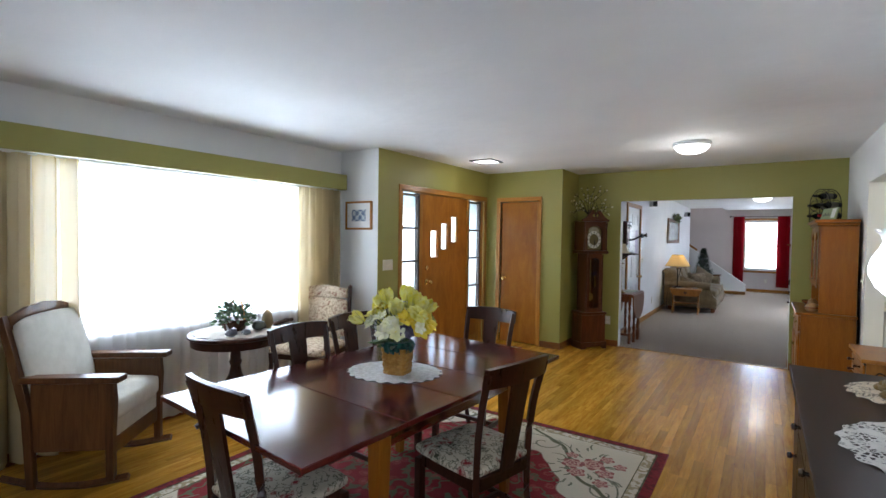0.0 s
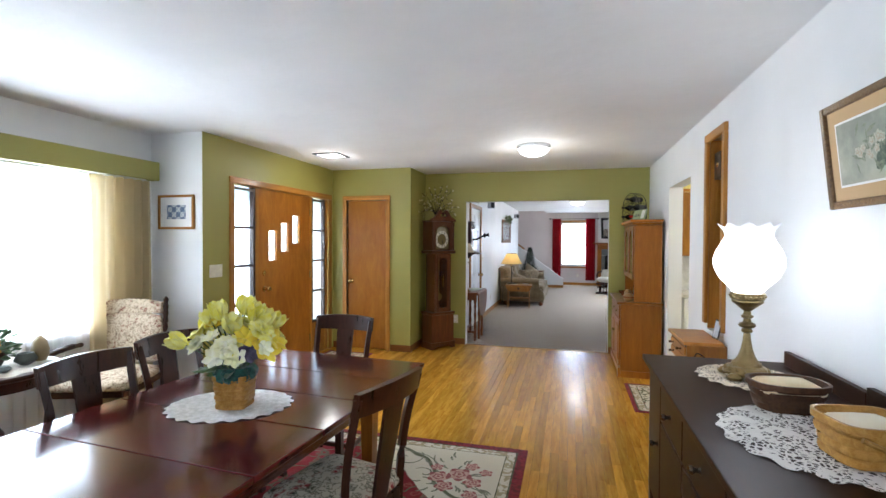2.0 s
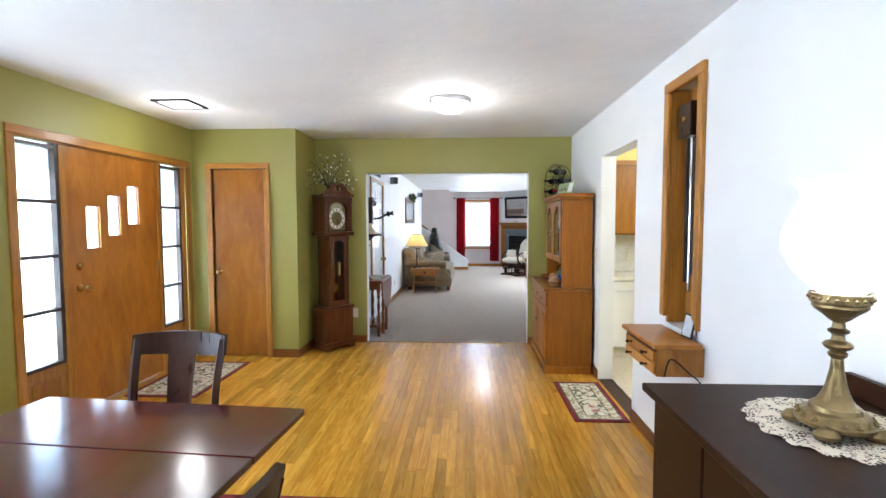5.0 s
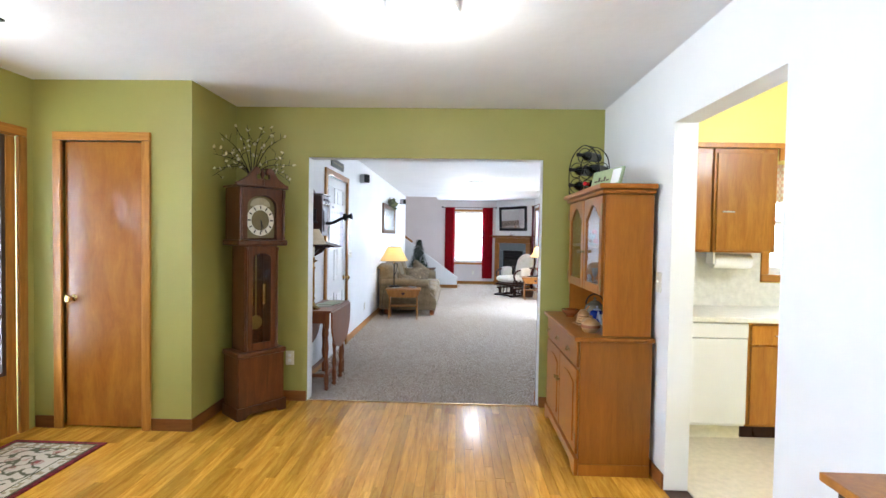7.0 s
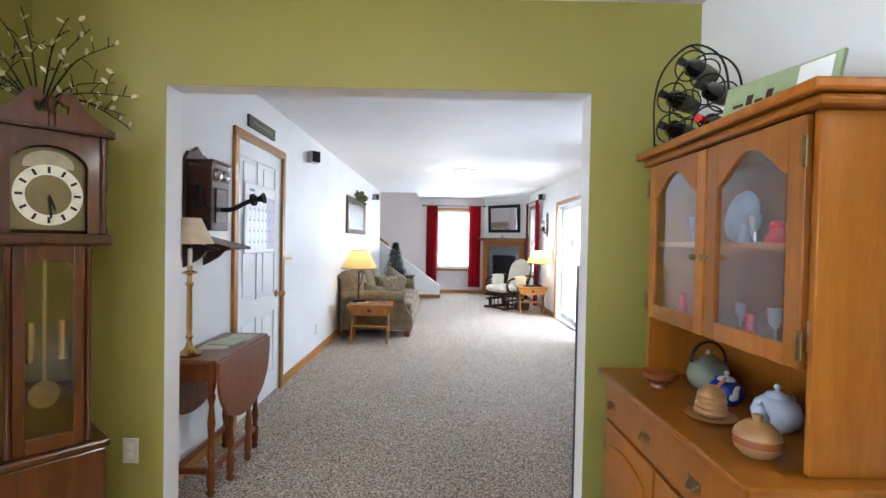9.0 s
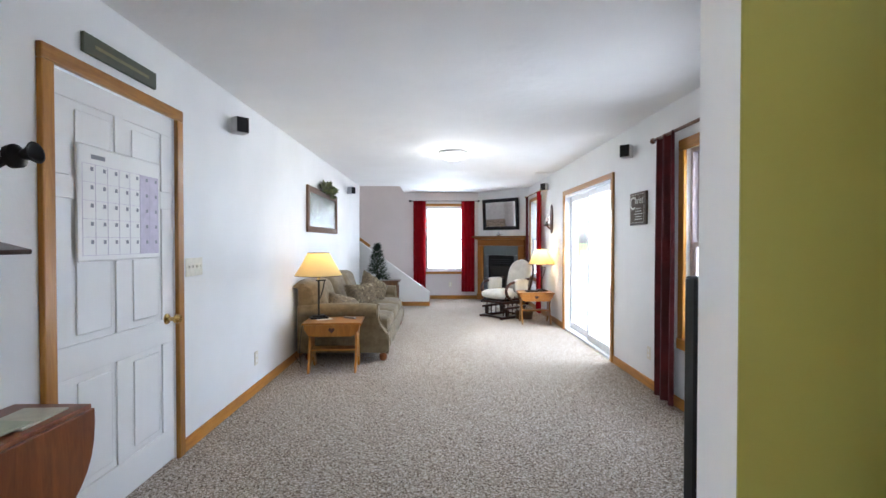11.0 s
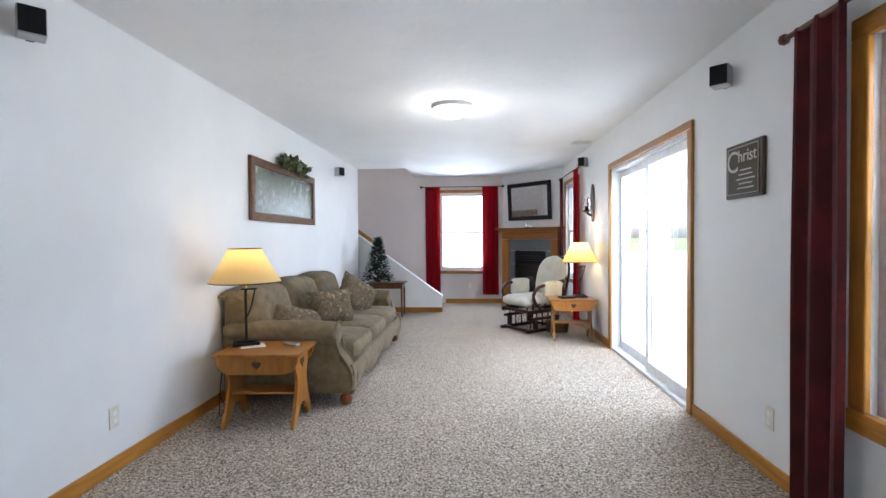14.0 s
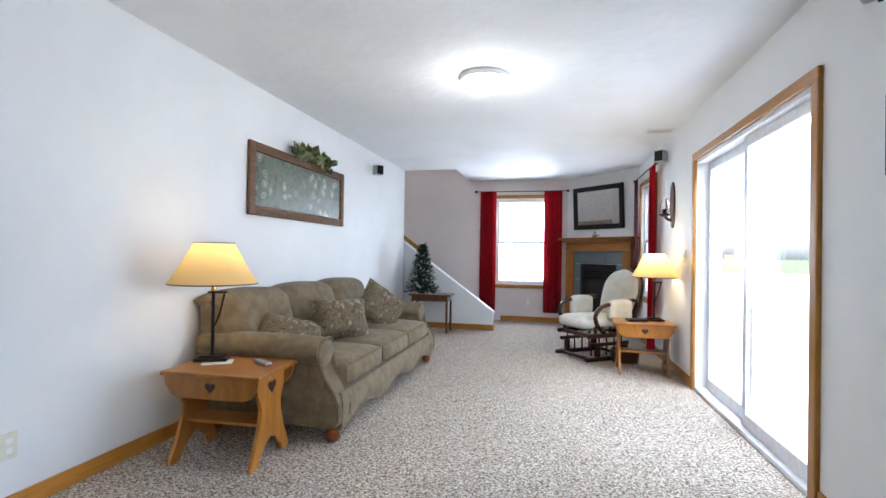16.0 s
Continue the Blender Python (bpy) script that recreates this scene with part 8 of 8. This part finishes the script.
mr = thing("framed_mirror", FP @ pose(-0.04, -0.012, 1.91, 3), "rectangular mirror in a wide black frame above the mantel", "mirror")
MW, MH, FW = 0.98, 0.68, 0.075
for s in (-1, 1):
    part("frame_side", boxed(s * (MW / 2 - FW / 2) - FW / 2, s * (MW / 2 - FW / 2) + FW / 2, -0.035, 0, -MH / 2, MH / 2, 0.008), BLACK, mr)
    part("frame_rail", boxed(-MW / 2 + FW, MW / 2 - FW, -0.035, 0, s * (MH / 2 - FW / 2) - FW / 2, s * (MH / 2 - FW / 2) + FW / 2, 0.008), BLACK, mr)
part("mirror_pane", boxed(-MW / 2 + FW, MW / 2 - FW, -0.018, -0.012, -MH / 2 + FW, MH / 2 - FW), MIRROR, mr, "plain mirror glass")
bd = thing("bird_figurine", FP @ pose(0.0, -0.13, 1.4355), "small silver bird figurine on the mantel", "ornament")
part("body", lathe(bmesh.new(), [(0.0, 0), (0.035, 0.004), (0.04, 0.03), (0.02, 0.06), (0.018, 0.08), (0, 0.095)], 14), STEEL, bd, "", True)
part("tail", tube(bmesh.new(), [(0.02, 0, 0.03), (0.08, 0, 0.035), (0.11, 0, 0.02)], 0.016, 6, 0.005), STEEL, bd, "", True)

# ---- glider rocker ----
gr = thing("glider_rocker", at(1.01, 14.60, 128), "cream cushioned glider rocker on a dark slatted base", "rocking chair")
for s in (-1, 1):
    part("base_runner", boxed(s * 0.25 - 0.025, s * 0.25 + 0.025, -0.33, 0.36, 0.0, 0.045, 0.01), DARKWOOD, gr)
    part("upper_runner", boxed(s * 0.25 - 0.02, s * 0.25 + 0.02, -0.28, 0.34, 0.25, 0.30, 0.01), DARKWOOD, gr)
    for y in (-0.2, 0.2):
        part("base_post", boxed(s * 0.25 - 0.02, s * 0.25 + 0.02, y - 0.03, y + 0.03, 0.046, 0.16, 0.006), DARKWOOD, gr)
    for k in range(5):
        part("spindle", lathe(bmesh.new(), [(0.012, 0.30), (0.012, 0.38)], 8, pose(s * 0.25, -0.2 + 0.11 * k, 0)), DARKWOOD, gr)
        part("link", lathe(bmesh.new(), [(0.009, 0.05), (0.009, 0.25)], 8, pose(s * 0.20, -0.2 + 0.11 * k, 0)), DARKWOOD, gr)
    part("side_rail", boxed(s * 0.25 - 0.015, s * 0.25 + 0.015, -0.25, 0.30, 0.16, 0.20, 0.006), DARKWOOD, gr)
    part("arm", tube(bmesh.new(), curve_pts([(s * 0.30, -0.28, 0.66), (s * 0.31, 0.0, 0.63), (s * 0.31, 0.20, 0.60), (s * 0.30, 0.28, 0.50), (s * 0.28, 0.22, 0.38), (s * 0.27, 0.12, 0.31)], 5), 0.024, 8), DARKWOOD, gr, "", True)
    part("arm_pad", cushion(bmesh.new(), s * 0.31 - 0.042, s * 0.31 + 0.042, -0.22, 0.10, 0.45, 0.665, 0.035, 0.008), CREAM, gr, "cream arm pad", True)
for y in (-0.28, 0.28):
    part("cross_rail", boxed(-0.229, 0.229, y - 0.025, y + 0.025, 0.01, 0.04, 0.006), DARKWOOD, gr)
    part("cross_rail", boxed(-0.229, 0.229, y - 0.02, y + 0.02, 0.255, 0.295, 0.006), DARKWOOD, gr)
part("seat_cushion", cushion(bmesh.new(), -0.25, 0.25, -0.24, 0.36, 0.34, 0.47, 0.06, 0.02), CREAM, gr, "cream seat cushion", True)
b = bmesh.new()
M0 = pose(0, -0.27, 0.42, 18)
n = 14
for side in (1, -1):
    g = []
    for j in range(n + 1):
        t = j / n
        half = 0.25 * (0.86 + 0.20 * math.sin(math.pi * min(1, t * 0.9))) * (1 if t < 0.62 else math.sqrt(max(0.0, 1 - ((t - 0.62) / 0.385) ** 2)))
        row = []
        for i in range(n + 1):
            u = 2 * i / n - 1
            k = max(0.0, (1 - abs(u) ** 4) * (1 - (2 * t - 1) ** 6)) ** 0.5
            dent = 0.02 * math.exp(-((t - 0.62) / 0.03) ** 2) * (abs(u) < 0.5)
            row.append(b.verts.new(M0 @ Vector((u * half, side * (0.065 * k - dent), 0.60 * t))))
        g.append(row)
    for j in range(n):
        for i in range(n):
            try:
                b.faces.new((g[j][i], g[j][i + 1], g[j + 1][i + 1], g[j + 1][i]))
            except ValueError:
                pass
bmesh.ops.remove_doubles(b, verts=b.verts, dist=0.001)
part("back_cushion", b, CREAM, gr, "rounded cream back cushion", True)
part("back_frame", tube(bmesh.new(), [M0 @ Vector(p) for p in curve_pts([(-0.24, -0.07, -0.05), (-0.26, -0.07, 0.3), (-0.2, -0.07, 0.53), (0, -0.07, 0.61), (0.2, -0.07, 0.53), (0.26, -0.07, 0.3), (0.24, -0.07, -0.05)], 5)], 0.018, 6), DARKWOOD, gr, "", True)
bk = weave_basket(at(1.30, 14.35, 0, 0.001), 0.15, 0.11, 0.13, DARKWICKER, "low brown woven basket standing on the carpet", 0.9, 5, 14, 3.0)

# ---- curtains and rods in the living room ----
GRC = "burgundy curtains"


# Same burgundy cloth, translucent, with window light put into a brighter colour.
RED_LIT = sheer_mat("burgundy_curtain_sunlit", (0.36, 0.008, 0.016), 0.0, 0.55)


def red_curtain(a, b, z0, z1, folds, seed, label, gather=0.0, mat=None):
    part("curtain", hanging(bmesh.new(), a, b, z0, z1, folds, 0.028, seed=seed, gather=gather), mat or RED, None, label, True, category="curtain", group=GRC)


def rod(name_label, p, q, r=0.011, mat=None):
    th = thing("curtain_rod", None, name_label, "curtain rod")
    part("rod", tube(bmesh.new(), [p, q], r, 10), mat or DARKWOOD, th, "", True)
    for e in (p, q):
        part("finial", lathe(bmesh.new(), [(0.0, -0.028), (0.02, -0.018), (0.026, 0), (0.02, 0.018), (0, 0.028)], 12, Matrix.Translation(e)), mat or DARKWOOD, th, "", True)
    return th


ROD = wood("cherry_rod", (0.10, 0.03, 0.015), (0.2, 0.07, 0.03), (8, 8, 2), 0.3)
red_curtain((1.655, 9.94), (1.655, 10.23), 0.03, 2.18, 2, 11, "burgundy full-length curtain between the window and the speaker", -0.06)
red_curtain((1.645, 8.36), (1.645, 8.95), 0.03, 2.18, 4, 12, "burgundy full-length curtain near the opening", -0.06)
rod("reddish wooden curtain rod over the large window", (1.655, 8.12, 2.17), (1.655, 10.32, 2.17), 0.013, ROD)
red_curtain((-0.72, 17.06), (-0.44, 17.06), 0.17, 2.24, 4, 13, "burgundy curtain at the far window, stair side", mat=RED_LIT)
red_curtain((0.37, 17.06), (0.67, 17.06), 0.17, 2.24, 4, 14, "burgundy curtain at the far window, fireplace side", mat=RED_LIT)
rod("thin dark curtain rod over the far window", (-0.80, 17.06, 2.235), (0.76, 17.06, 2.235), 0.007, IRON)
red_curtain((1.655, 14.72), (1.655, 14.98), 0.03, 2.22, 4, 15, "burgundy full-length curtain behind the end table lamp", mat=RED_LIT)
red_curtain((1.655, 15.88), (1.655, 16.06), 0.03, 2.22, 3, 16, "burgundy full-length curtain beside the fireplace")
rod("brass curtain rod over the side window", (1.655, 14.66, 2.225), (1.655, 16.08, 2.225), 0.010, BRASS)

# ---- sconce and lettered sign on the garden wall ----
sc = thing("candle_sconce", pose(1.73, 14.16, 1.69, 0, 0, -90), "oval wooden wall sconce with a glass hurricane shade", "sconce")
b = bmesh.new()
prism(b, [(0.085 * math.cos(2 * math.pi * i / 28), 0.24 * math.sin(2 * math.pi * i / 28)) for i in range(28)], 0, 0.018, pose(0, 0, 0, 90), 0.004)
part("back_plate", b, OLDOAK, sc)
part("shelf", lathe(bmesh.new(), [(0.02, -0.02), (0.055, -0.006), (0.06, 0.006), (0, 0.006)], 16, pose(0, -0.085, -0.10)), DARKWOOD, sc, "", True)
part("arm", tube(bmesh.new(), curve_pts([(0, -0.018, -0.16), (0, -0.05, -0.15), (0, -0.08, -0.12)], 4), 0.014, 8), OLDOAK, sc, "", True)
part("glass", lathe(bmesh.new(), [(0.03, -0.09), (0.05, -0.05), (0.045, 0.0), (0.03, 0.04), (0.036, 0.07)], 18, pose(0, -0.085, 0), cap=False), HGLASS, sc, "clear hurricane glass", True)
part("candle", lathe(bmesh.new(), [(0.015, -0.093), (0.015, -0.04), (0, -0.038)], 12, pose(0, -0.085, 0)), DARKWOOD, sc)

sn = thing("lettered_sign", pose(1.73, 10.75, 1.625, 0, 0, -90), "dark wooden wall sign with pale lettering", "sign")
part("board", boxed(-0.18, 0.18, -0.022, 0, -0.155, 0.155, 0.006), wood("dark_stained_sign", (0.03, 0.018, 0.01), (0.08, 0.05, 0.028), (12, 12, 2), 0.4), sn)
part("sign_face", boxed(-0.155, 0.155, -0.026, -0.0225, -0.14, 0.14, 0.002), plain("brown_sign_face", (0.075, 0.055, 0.035), 0.8), sn)
PALE = plain("pale_lettering", (0.6, 0.58, 0.52), 0.6)
for k, (word, size, x, z, dy) in enumerate((("C", 0.175, -0.098, -0.005, 0.0), ("hrist", 0.098, 0.048, 0.045, 0.0006))):
    tc = bpy.data.curves.new("sign_word", "FONT")
    tc.body, tc.size, tc.extrude, tc.align_x = word, size, 0.0008, "CENTER"
    tmp = bpy.data.objects.new("tmp_word", tc)
    me = bpy.data.meshes.new_from_object(tmp)
    bpy.data.objects.remove(tmp)
    me.materials.clear()
    me.materials.append(PALE)
    wobj = new("lettering", me)
    wobj.parent = sn
    wobj.matrix_basis = pose(x, -0.0275 - dy, z, 90)
for s in (-1, 1):
    part("border_line", boxed(s * 0.148 - 0.0015, s * 0.148 + 0.0015, -0.0272, -0.0262, -0.133, 0.133), PALE, sn)
    part("border_line", boxed(-0.146, 0.146, -0.0272, -0.0262, s * 0.1315 - 0.0015, s * 0.1315 + 0.0015), PALE, sn)
for k, w in enumerate((0.11, 0.13, 0.18, 0.13, 0.16)):
    part("lettering", boxed(-w / 2 + 0.03, w / 2 + 0.03, -0.0275, -0.0262, -0.004 - 0.025 * k, 0.003 - 0.025 * k), PALE, sn)

# ---- kitchen ----
KOAK = wood("golden_oak_cabinet", (0.34, 0.125, 0.014), (0.52, 0.235, 0.030), (10, 10, 1.3), 0.3, 0.12)
part("counter", boxed(0.965, 3.9, 6.51, 7.11, 0.835, 0.872, 0.006), plain("pale_laminate", (0.72, 0.70, 0.62), 0.3), None, "pale laminate kitchen counter over oak cabinets", category="counter")
part("backsplash", boxed(0.965, 2.09, 7.095, 7.112, 0.873, 1.309), plain("cream_backsplash", (0.74, 0.73, 0.68), 0.4), kind="structure")
part("backsplash", boxed(2.0905, 3.9, 7.095, 7.112, 0.873, 1.062), plain("white_backsplash", (0.74, 0.73, 0.68), 0.4), kind="structure")
dwm = thing("dishwasher", None, "white front-loading dishwasher under the counter", "dishwasher")
part("body", boxed(1.12, 1.68, 6.56, 7.09, 0.10, 0.832, 0.003), WHITEGLOSS, dwm)
part("door", boxed(1.125, 1.675, 6.535, 6.559, 0.12, 0.72, 0.006), WHITEGLOSS, dwm)
part("control_panel", boxed(1.125, 1.675, 6.53, 6.559, 0.724, 0.828, 0.006), WHITEGLOSS, dwm)
part("kick_plate", boxed(1.13, 1.67, 6.60, 6.62, 0.0, 0.099), IVORY, dwm)
for k in range(5):
    x0 = 1.69 + 0.43 * k
    u = thing("base_cabinet", None, "golden oak base cabinet with drawer and chrome pulls", "cabinet", "kitchen base cabinets")
    part("body", boxed(x0, x0 + 0.427, 6.56, 7.09, 0.10, 0.832, 0.002), KOAK, u)
    d = part("drawer", boxed(x0 + 0.015, x0 + 0.412, 6.542, 6.559, 0.68, 0.815, 0.004), KOAK, u)
    part("pull", tube(bmesh.new(), curve_pts([(x0 + 0.17, 6.542, 0.745), (x0 + 0.18, 6.52, 0.745), (x0 + 0.25, 6.52, 0.745), (x0 + 0.26, 6.542, 0.745)], 3), 0.006, 6), STEEL, d, "", True)
    d = part("door", boxed(x0 + 0.015, x0 + 0.412, 6.542, 6.559, 0.12, 0.665, 0.004), KOAK, u)
    part("pull", tube(bmesh.new(), curve_pts([(x0 + 0.28, 6.542, 0.60), (x0 + 0.29, 6.52, 0.60), (x0 + 0.36, 6.52, 0.60), (x0 + 0.37, 6.542, 0.60)], 3), 0.006, 6), STEEL, d, "", True)
    part("toe_kick", boxed(x0, x0 + 0.427, 6.62, 6.64, 0, 0.099), DARKWOOD, u)
for k, (x0, x1) in enumerate(((0.98, 1.54), (1.55, 2.01))):
    u = thing("wall_cabinet", None, "golden oak wall cabinet with chrome pull", "cabinet", "kitchen wall cabinets")
    part("body", boxed(x0, x1 - 0.004, 6.80, 7.11, 1.31, 2.08, 0.002), KOAK, u)
    d = part("door", boxed(x0 + 0.015, x1 - 0.02, 6.782, 6.799, 1.325, 2.045, 0.004), KOAK, u)
    part("pull", tube(bmesh.new(), curve_pts([(x0 + 0.05, 6.782, 1.61), (x0 + 0.06, 6.76, 1.61), (x0 + 0.13, 6.76, 1.61), (x0 + 0.14, 6.782, 1.61)], 3), 0.006, 6), STEEL, d, "", True)
part("soffit_board", boxed(0.965, 3.9, 6.78, 6.80, 2.082, 2.12, 0.003), KOAK, kind="structure")
part("soffit", boxed(0.965, 3.9, 6.80, 7.11, 2.085, 2.598), YELLOW, kind="structure")
b = bmesh.new()
pts = [(2.012, 2.081), (2.012, 1.99)] + [(2.012 + 1.2 * i / 48, 1.985 + 0.014 * abs(math.sin(math.pi * i / 4))) for i in range(1, 48)] + [(3.212, 1.99), (3.212, 2.081)]
prism(b, pts, -6.799, -6.782, pose(0, 0, 0, 90))
part("window_valance_board", b, KOAK, None, "scalloped oak board above the kitchen window", category="valance")
casing("trim_kitchen_window", "x", 7.094, 7.112, 2.16, 3.14, 1.13, 1.94, 0.06, True)
sash_window("window_5", "x", 7.19, 2.15, 3.15, 1.12, 1.95, 1.55, "double-hung kitchen window in an oak casing")


def check_mat():
    m, ns, ls, bs = nodes_of("red_gingham")
    c = ns.new("ShaderNodeTexChecker")
    c.inputs["Scale"].default_value, c.inputs["Color1"].default_value, c.inputs["Color2"].default_value = 40, (0.8, 0.75, 0.6, 1), (0.72, 0.52, 0.36, 1)
    ls.new(coords(ns, ls), c.inputs[0])
    ls.new(c.outputs[0], bs.inputs["Base Color"])
    bs.inputs["Roughness"].default_value = 0.9
    return m


part("cafe_curtain", hanging(bmesh.new(), (2.06, 7.03), (3.25, 7.03), 1.70, 2.0, 16, 0.018, seed=9), check_mat(), None, "short red and cream checked curtain over the sink", True, category="curtain")
fc = thing("kitchen_tap", at(2.62, 6.98, 0, 0.873), "chrome kitchen tap behind the sink", "tap")
part("spout", tube(bmesh.new(), curve_pts([(0, 0, 0), (0, 0, 0.16), (0, -0.05, 0.24), (0, -0.14, 0.22), (0, -0.16, 0.17)], 5), 0.011, 8), STEEL, fc, "", True)
for x in (-0.1, 0.1):
    part("handle", lathe(bmesh.new(), [(0.022, 0), (0.016, 0.03), (0.026, 0.045), (0, 0.055)], 12, pose(x, 0, 0)), STEEL, fc, "", True)
sk = part("sink", boxed(2.30, 2.95, 6.60, 7.0, 0.8725, 0.884, 0.004), WHITEGLOSS, None, "white enamel sink set in the counter", category="sink")
tr = thing("paper_towel_holder", None, "white paper towel roll under the wall cabinet", "paper towel")
part("roll", lathe(bmesh.new(), [(0.055, 0), (0.055, 0.28)], 20, pose(1.62, 6.93, 1.24, 0, 90)), WHITEGLOSS, tr, "", True)
part("holder", boxed(1.60, 1.615, 6.88, 6.98, 1.22, 1.309), WHITEGLOSS, tr)
wall_plate(pose(1.50, 7.094, 1.05), 1, "ivory outlet above the counter", "wall_outlet")
# Added fill to brighten the kitchen; no fixture hangs here.
bulb("fill_kitchen", (2.4, 4.9, 2.3), 8, (1, 0.93, 0.80), 0.15)

# ---- outside ----
LAWN = cloth("mown_lawn", (0.05, 0.09, 0.02), (0.09, 0.14, 0.035), 2, 1.0, 60, 0.6, sheen=0)
part("ground", boxed(-400, 400, -400, 400, -0.5, -0.42), LAWN, kind="structure", label="mown green lawn to the horizon")
CONC = paint("pale_concrete", (0.55, 0.54, 0.50), 0.8, 0.4, 20)
part("pavement", boxed(1.9, 45, -12.0, 60.0, -0.49, -0.36, 0.01), CONC, kind="structure", label="wide pale concrete patio and drive")
part("pavement", boxed(-7.5, -4.06, 4.2, 6.6, -0.45, -0.14, 0.01), CONC, kind="structure", label="pale concrete entry slab")
SLING = cloth("blue_grey_outdoor_fabric", (0.008, 0.009, 0.014), (0.013, 0.015, 0.022), 20, sheen=0)


def patio_chair(m):
    th = thing("patio_chair", m, "metal patio chair with blue grey cushion on the concrete", "patio chair", "patio chairs")
    for s in (-1, 1):
        part("side_frame", tube(bmesh.new(), curve_pts([(s * 0.28, 0.28, 0.01), (s * 0.28, 0.26, 0.55), (s * 0.28, 0.2, 0.60), (s * 0.28, -0.25, 0.60), (s * 0.28, -0.30, 0.5), (s * 0.28, -0.34, 0.01)], 4), 0.014, 7), IRON, th, "", True)
        part("back_tube", tube(bmesh.new(), [(s * 0.26, -0.22, 0.38), (s * 0.26, -0.36, 0.92)], 0.013, 7), IRON, th)
    part("top_rail", tube(bmesh.new(), [(-0.26, -0.36, 0.92), (0.26, -0.36, 0.92)], 0.013, 7), IRON, th)
    part("seat", cushion(bmesh.new(), -0.25, 0.25, -0.24, 0.26, 0.36, 0.44, 0.03, 0.01), SLING, th, "", True)
    part("back", cushion(bmesh.new(), -0.25, 0.25, -0.035, 0.035, 0.0, 0.5, 0.03, 0.01, pose(0, -0.24, 0.40, 15)), SLING, th, "", True)
    return th


pc = patio_chair(at(3.55, 10.98, -170, -0.358))
copy_thing(pc, at(2.82, 10.50, -30, -0.358))

# ---- floor boards, nearest first as pieces ----
W = 0.0572
rg = random.Random(77)
cache = {}
made = 0
rest = bmesh.new()
floor_ob = bpy.data.objects["floor"]
x = -3.88
row = 0
while x < 0.829:
    x1 = min(x + W, 0.83)
    y = -1.6 - rg.uniform(0, 0.8)
    while y < 7.125:
        L = rg.choice((0.6, 0.75, 0.9, 1.05, 1.2))
        y0, y1 = max(y, -1.6), min(y + L, 7.127)
        y += L
        if y1 - y0 < 0.02:
            continue
        hz = rg.uniform(-0.0005, 0.0)
        if -1.10 < x < 0.6 and y1 > 3.2 and made < 300 and abs(y1 - y0 - L) < 1e-6 and abs(x1 - x - W) < 1e-6:
            if L not in cache:
                bm = boxed(0, W - 0.0012, 0, L - 0.0012, -0.012, 0.0)
                me = bpy.data.meshes.new("plank")
                bmesh.ops.recalc_face_normals(bm, faces=bm.faces)
                bm.to_mesh(me)
                bm.free()
                me.materials.append(PLANK)
                cache[L] = me
            o = new("plank", cache[L])
            o.parent = floor_ob
            o.location = (x, y0, hz)
            made += 1
        else:
            box(rest, x, x1 - 0.0012, y0, y1 - 0.0012, -0.012, hz)
    x += W
    row += 1
part("planks", rest, PLANKS, floor_ob, kind="stuff")
part("threshold", boxed(-1.585, 0.340, 7.112, 7.135, 0.0, 0.007, 0.003), BRASS, kind="structure")
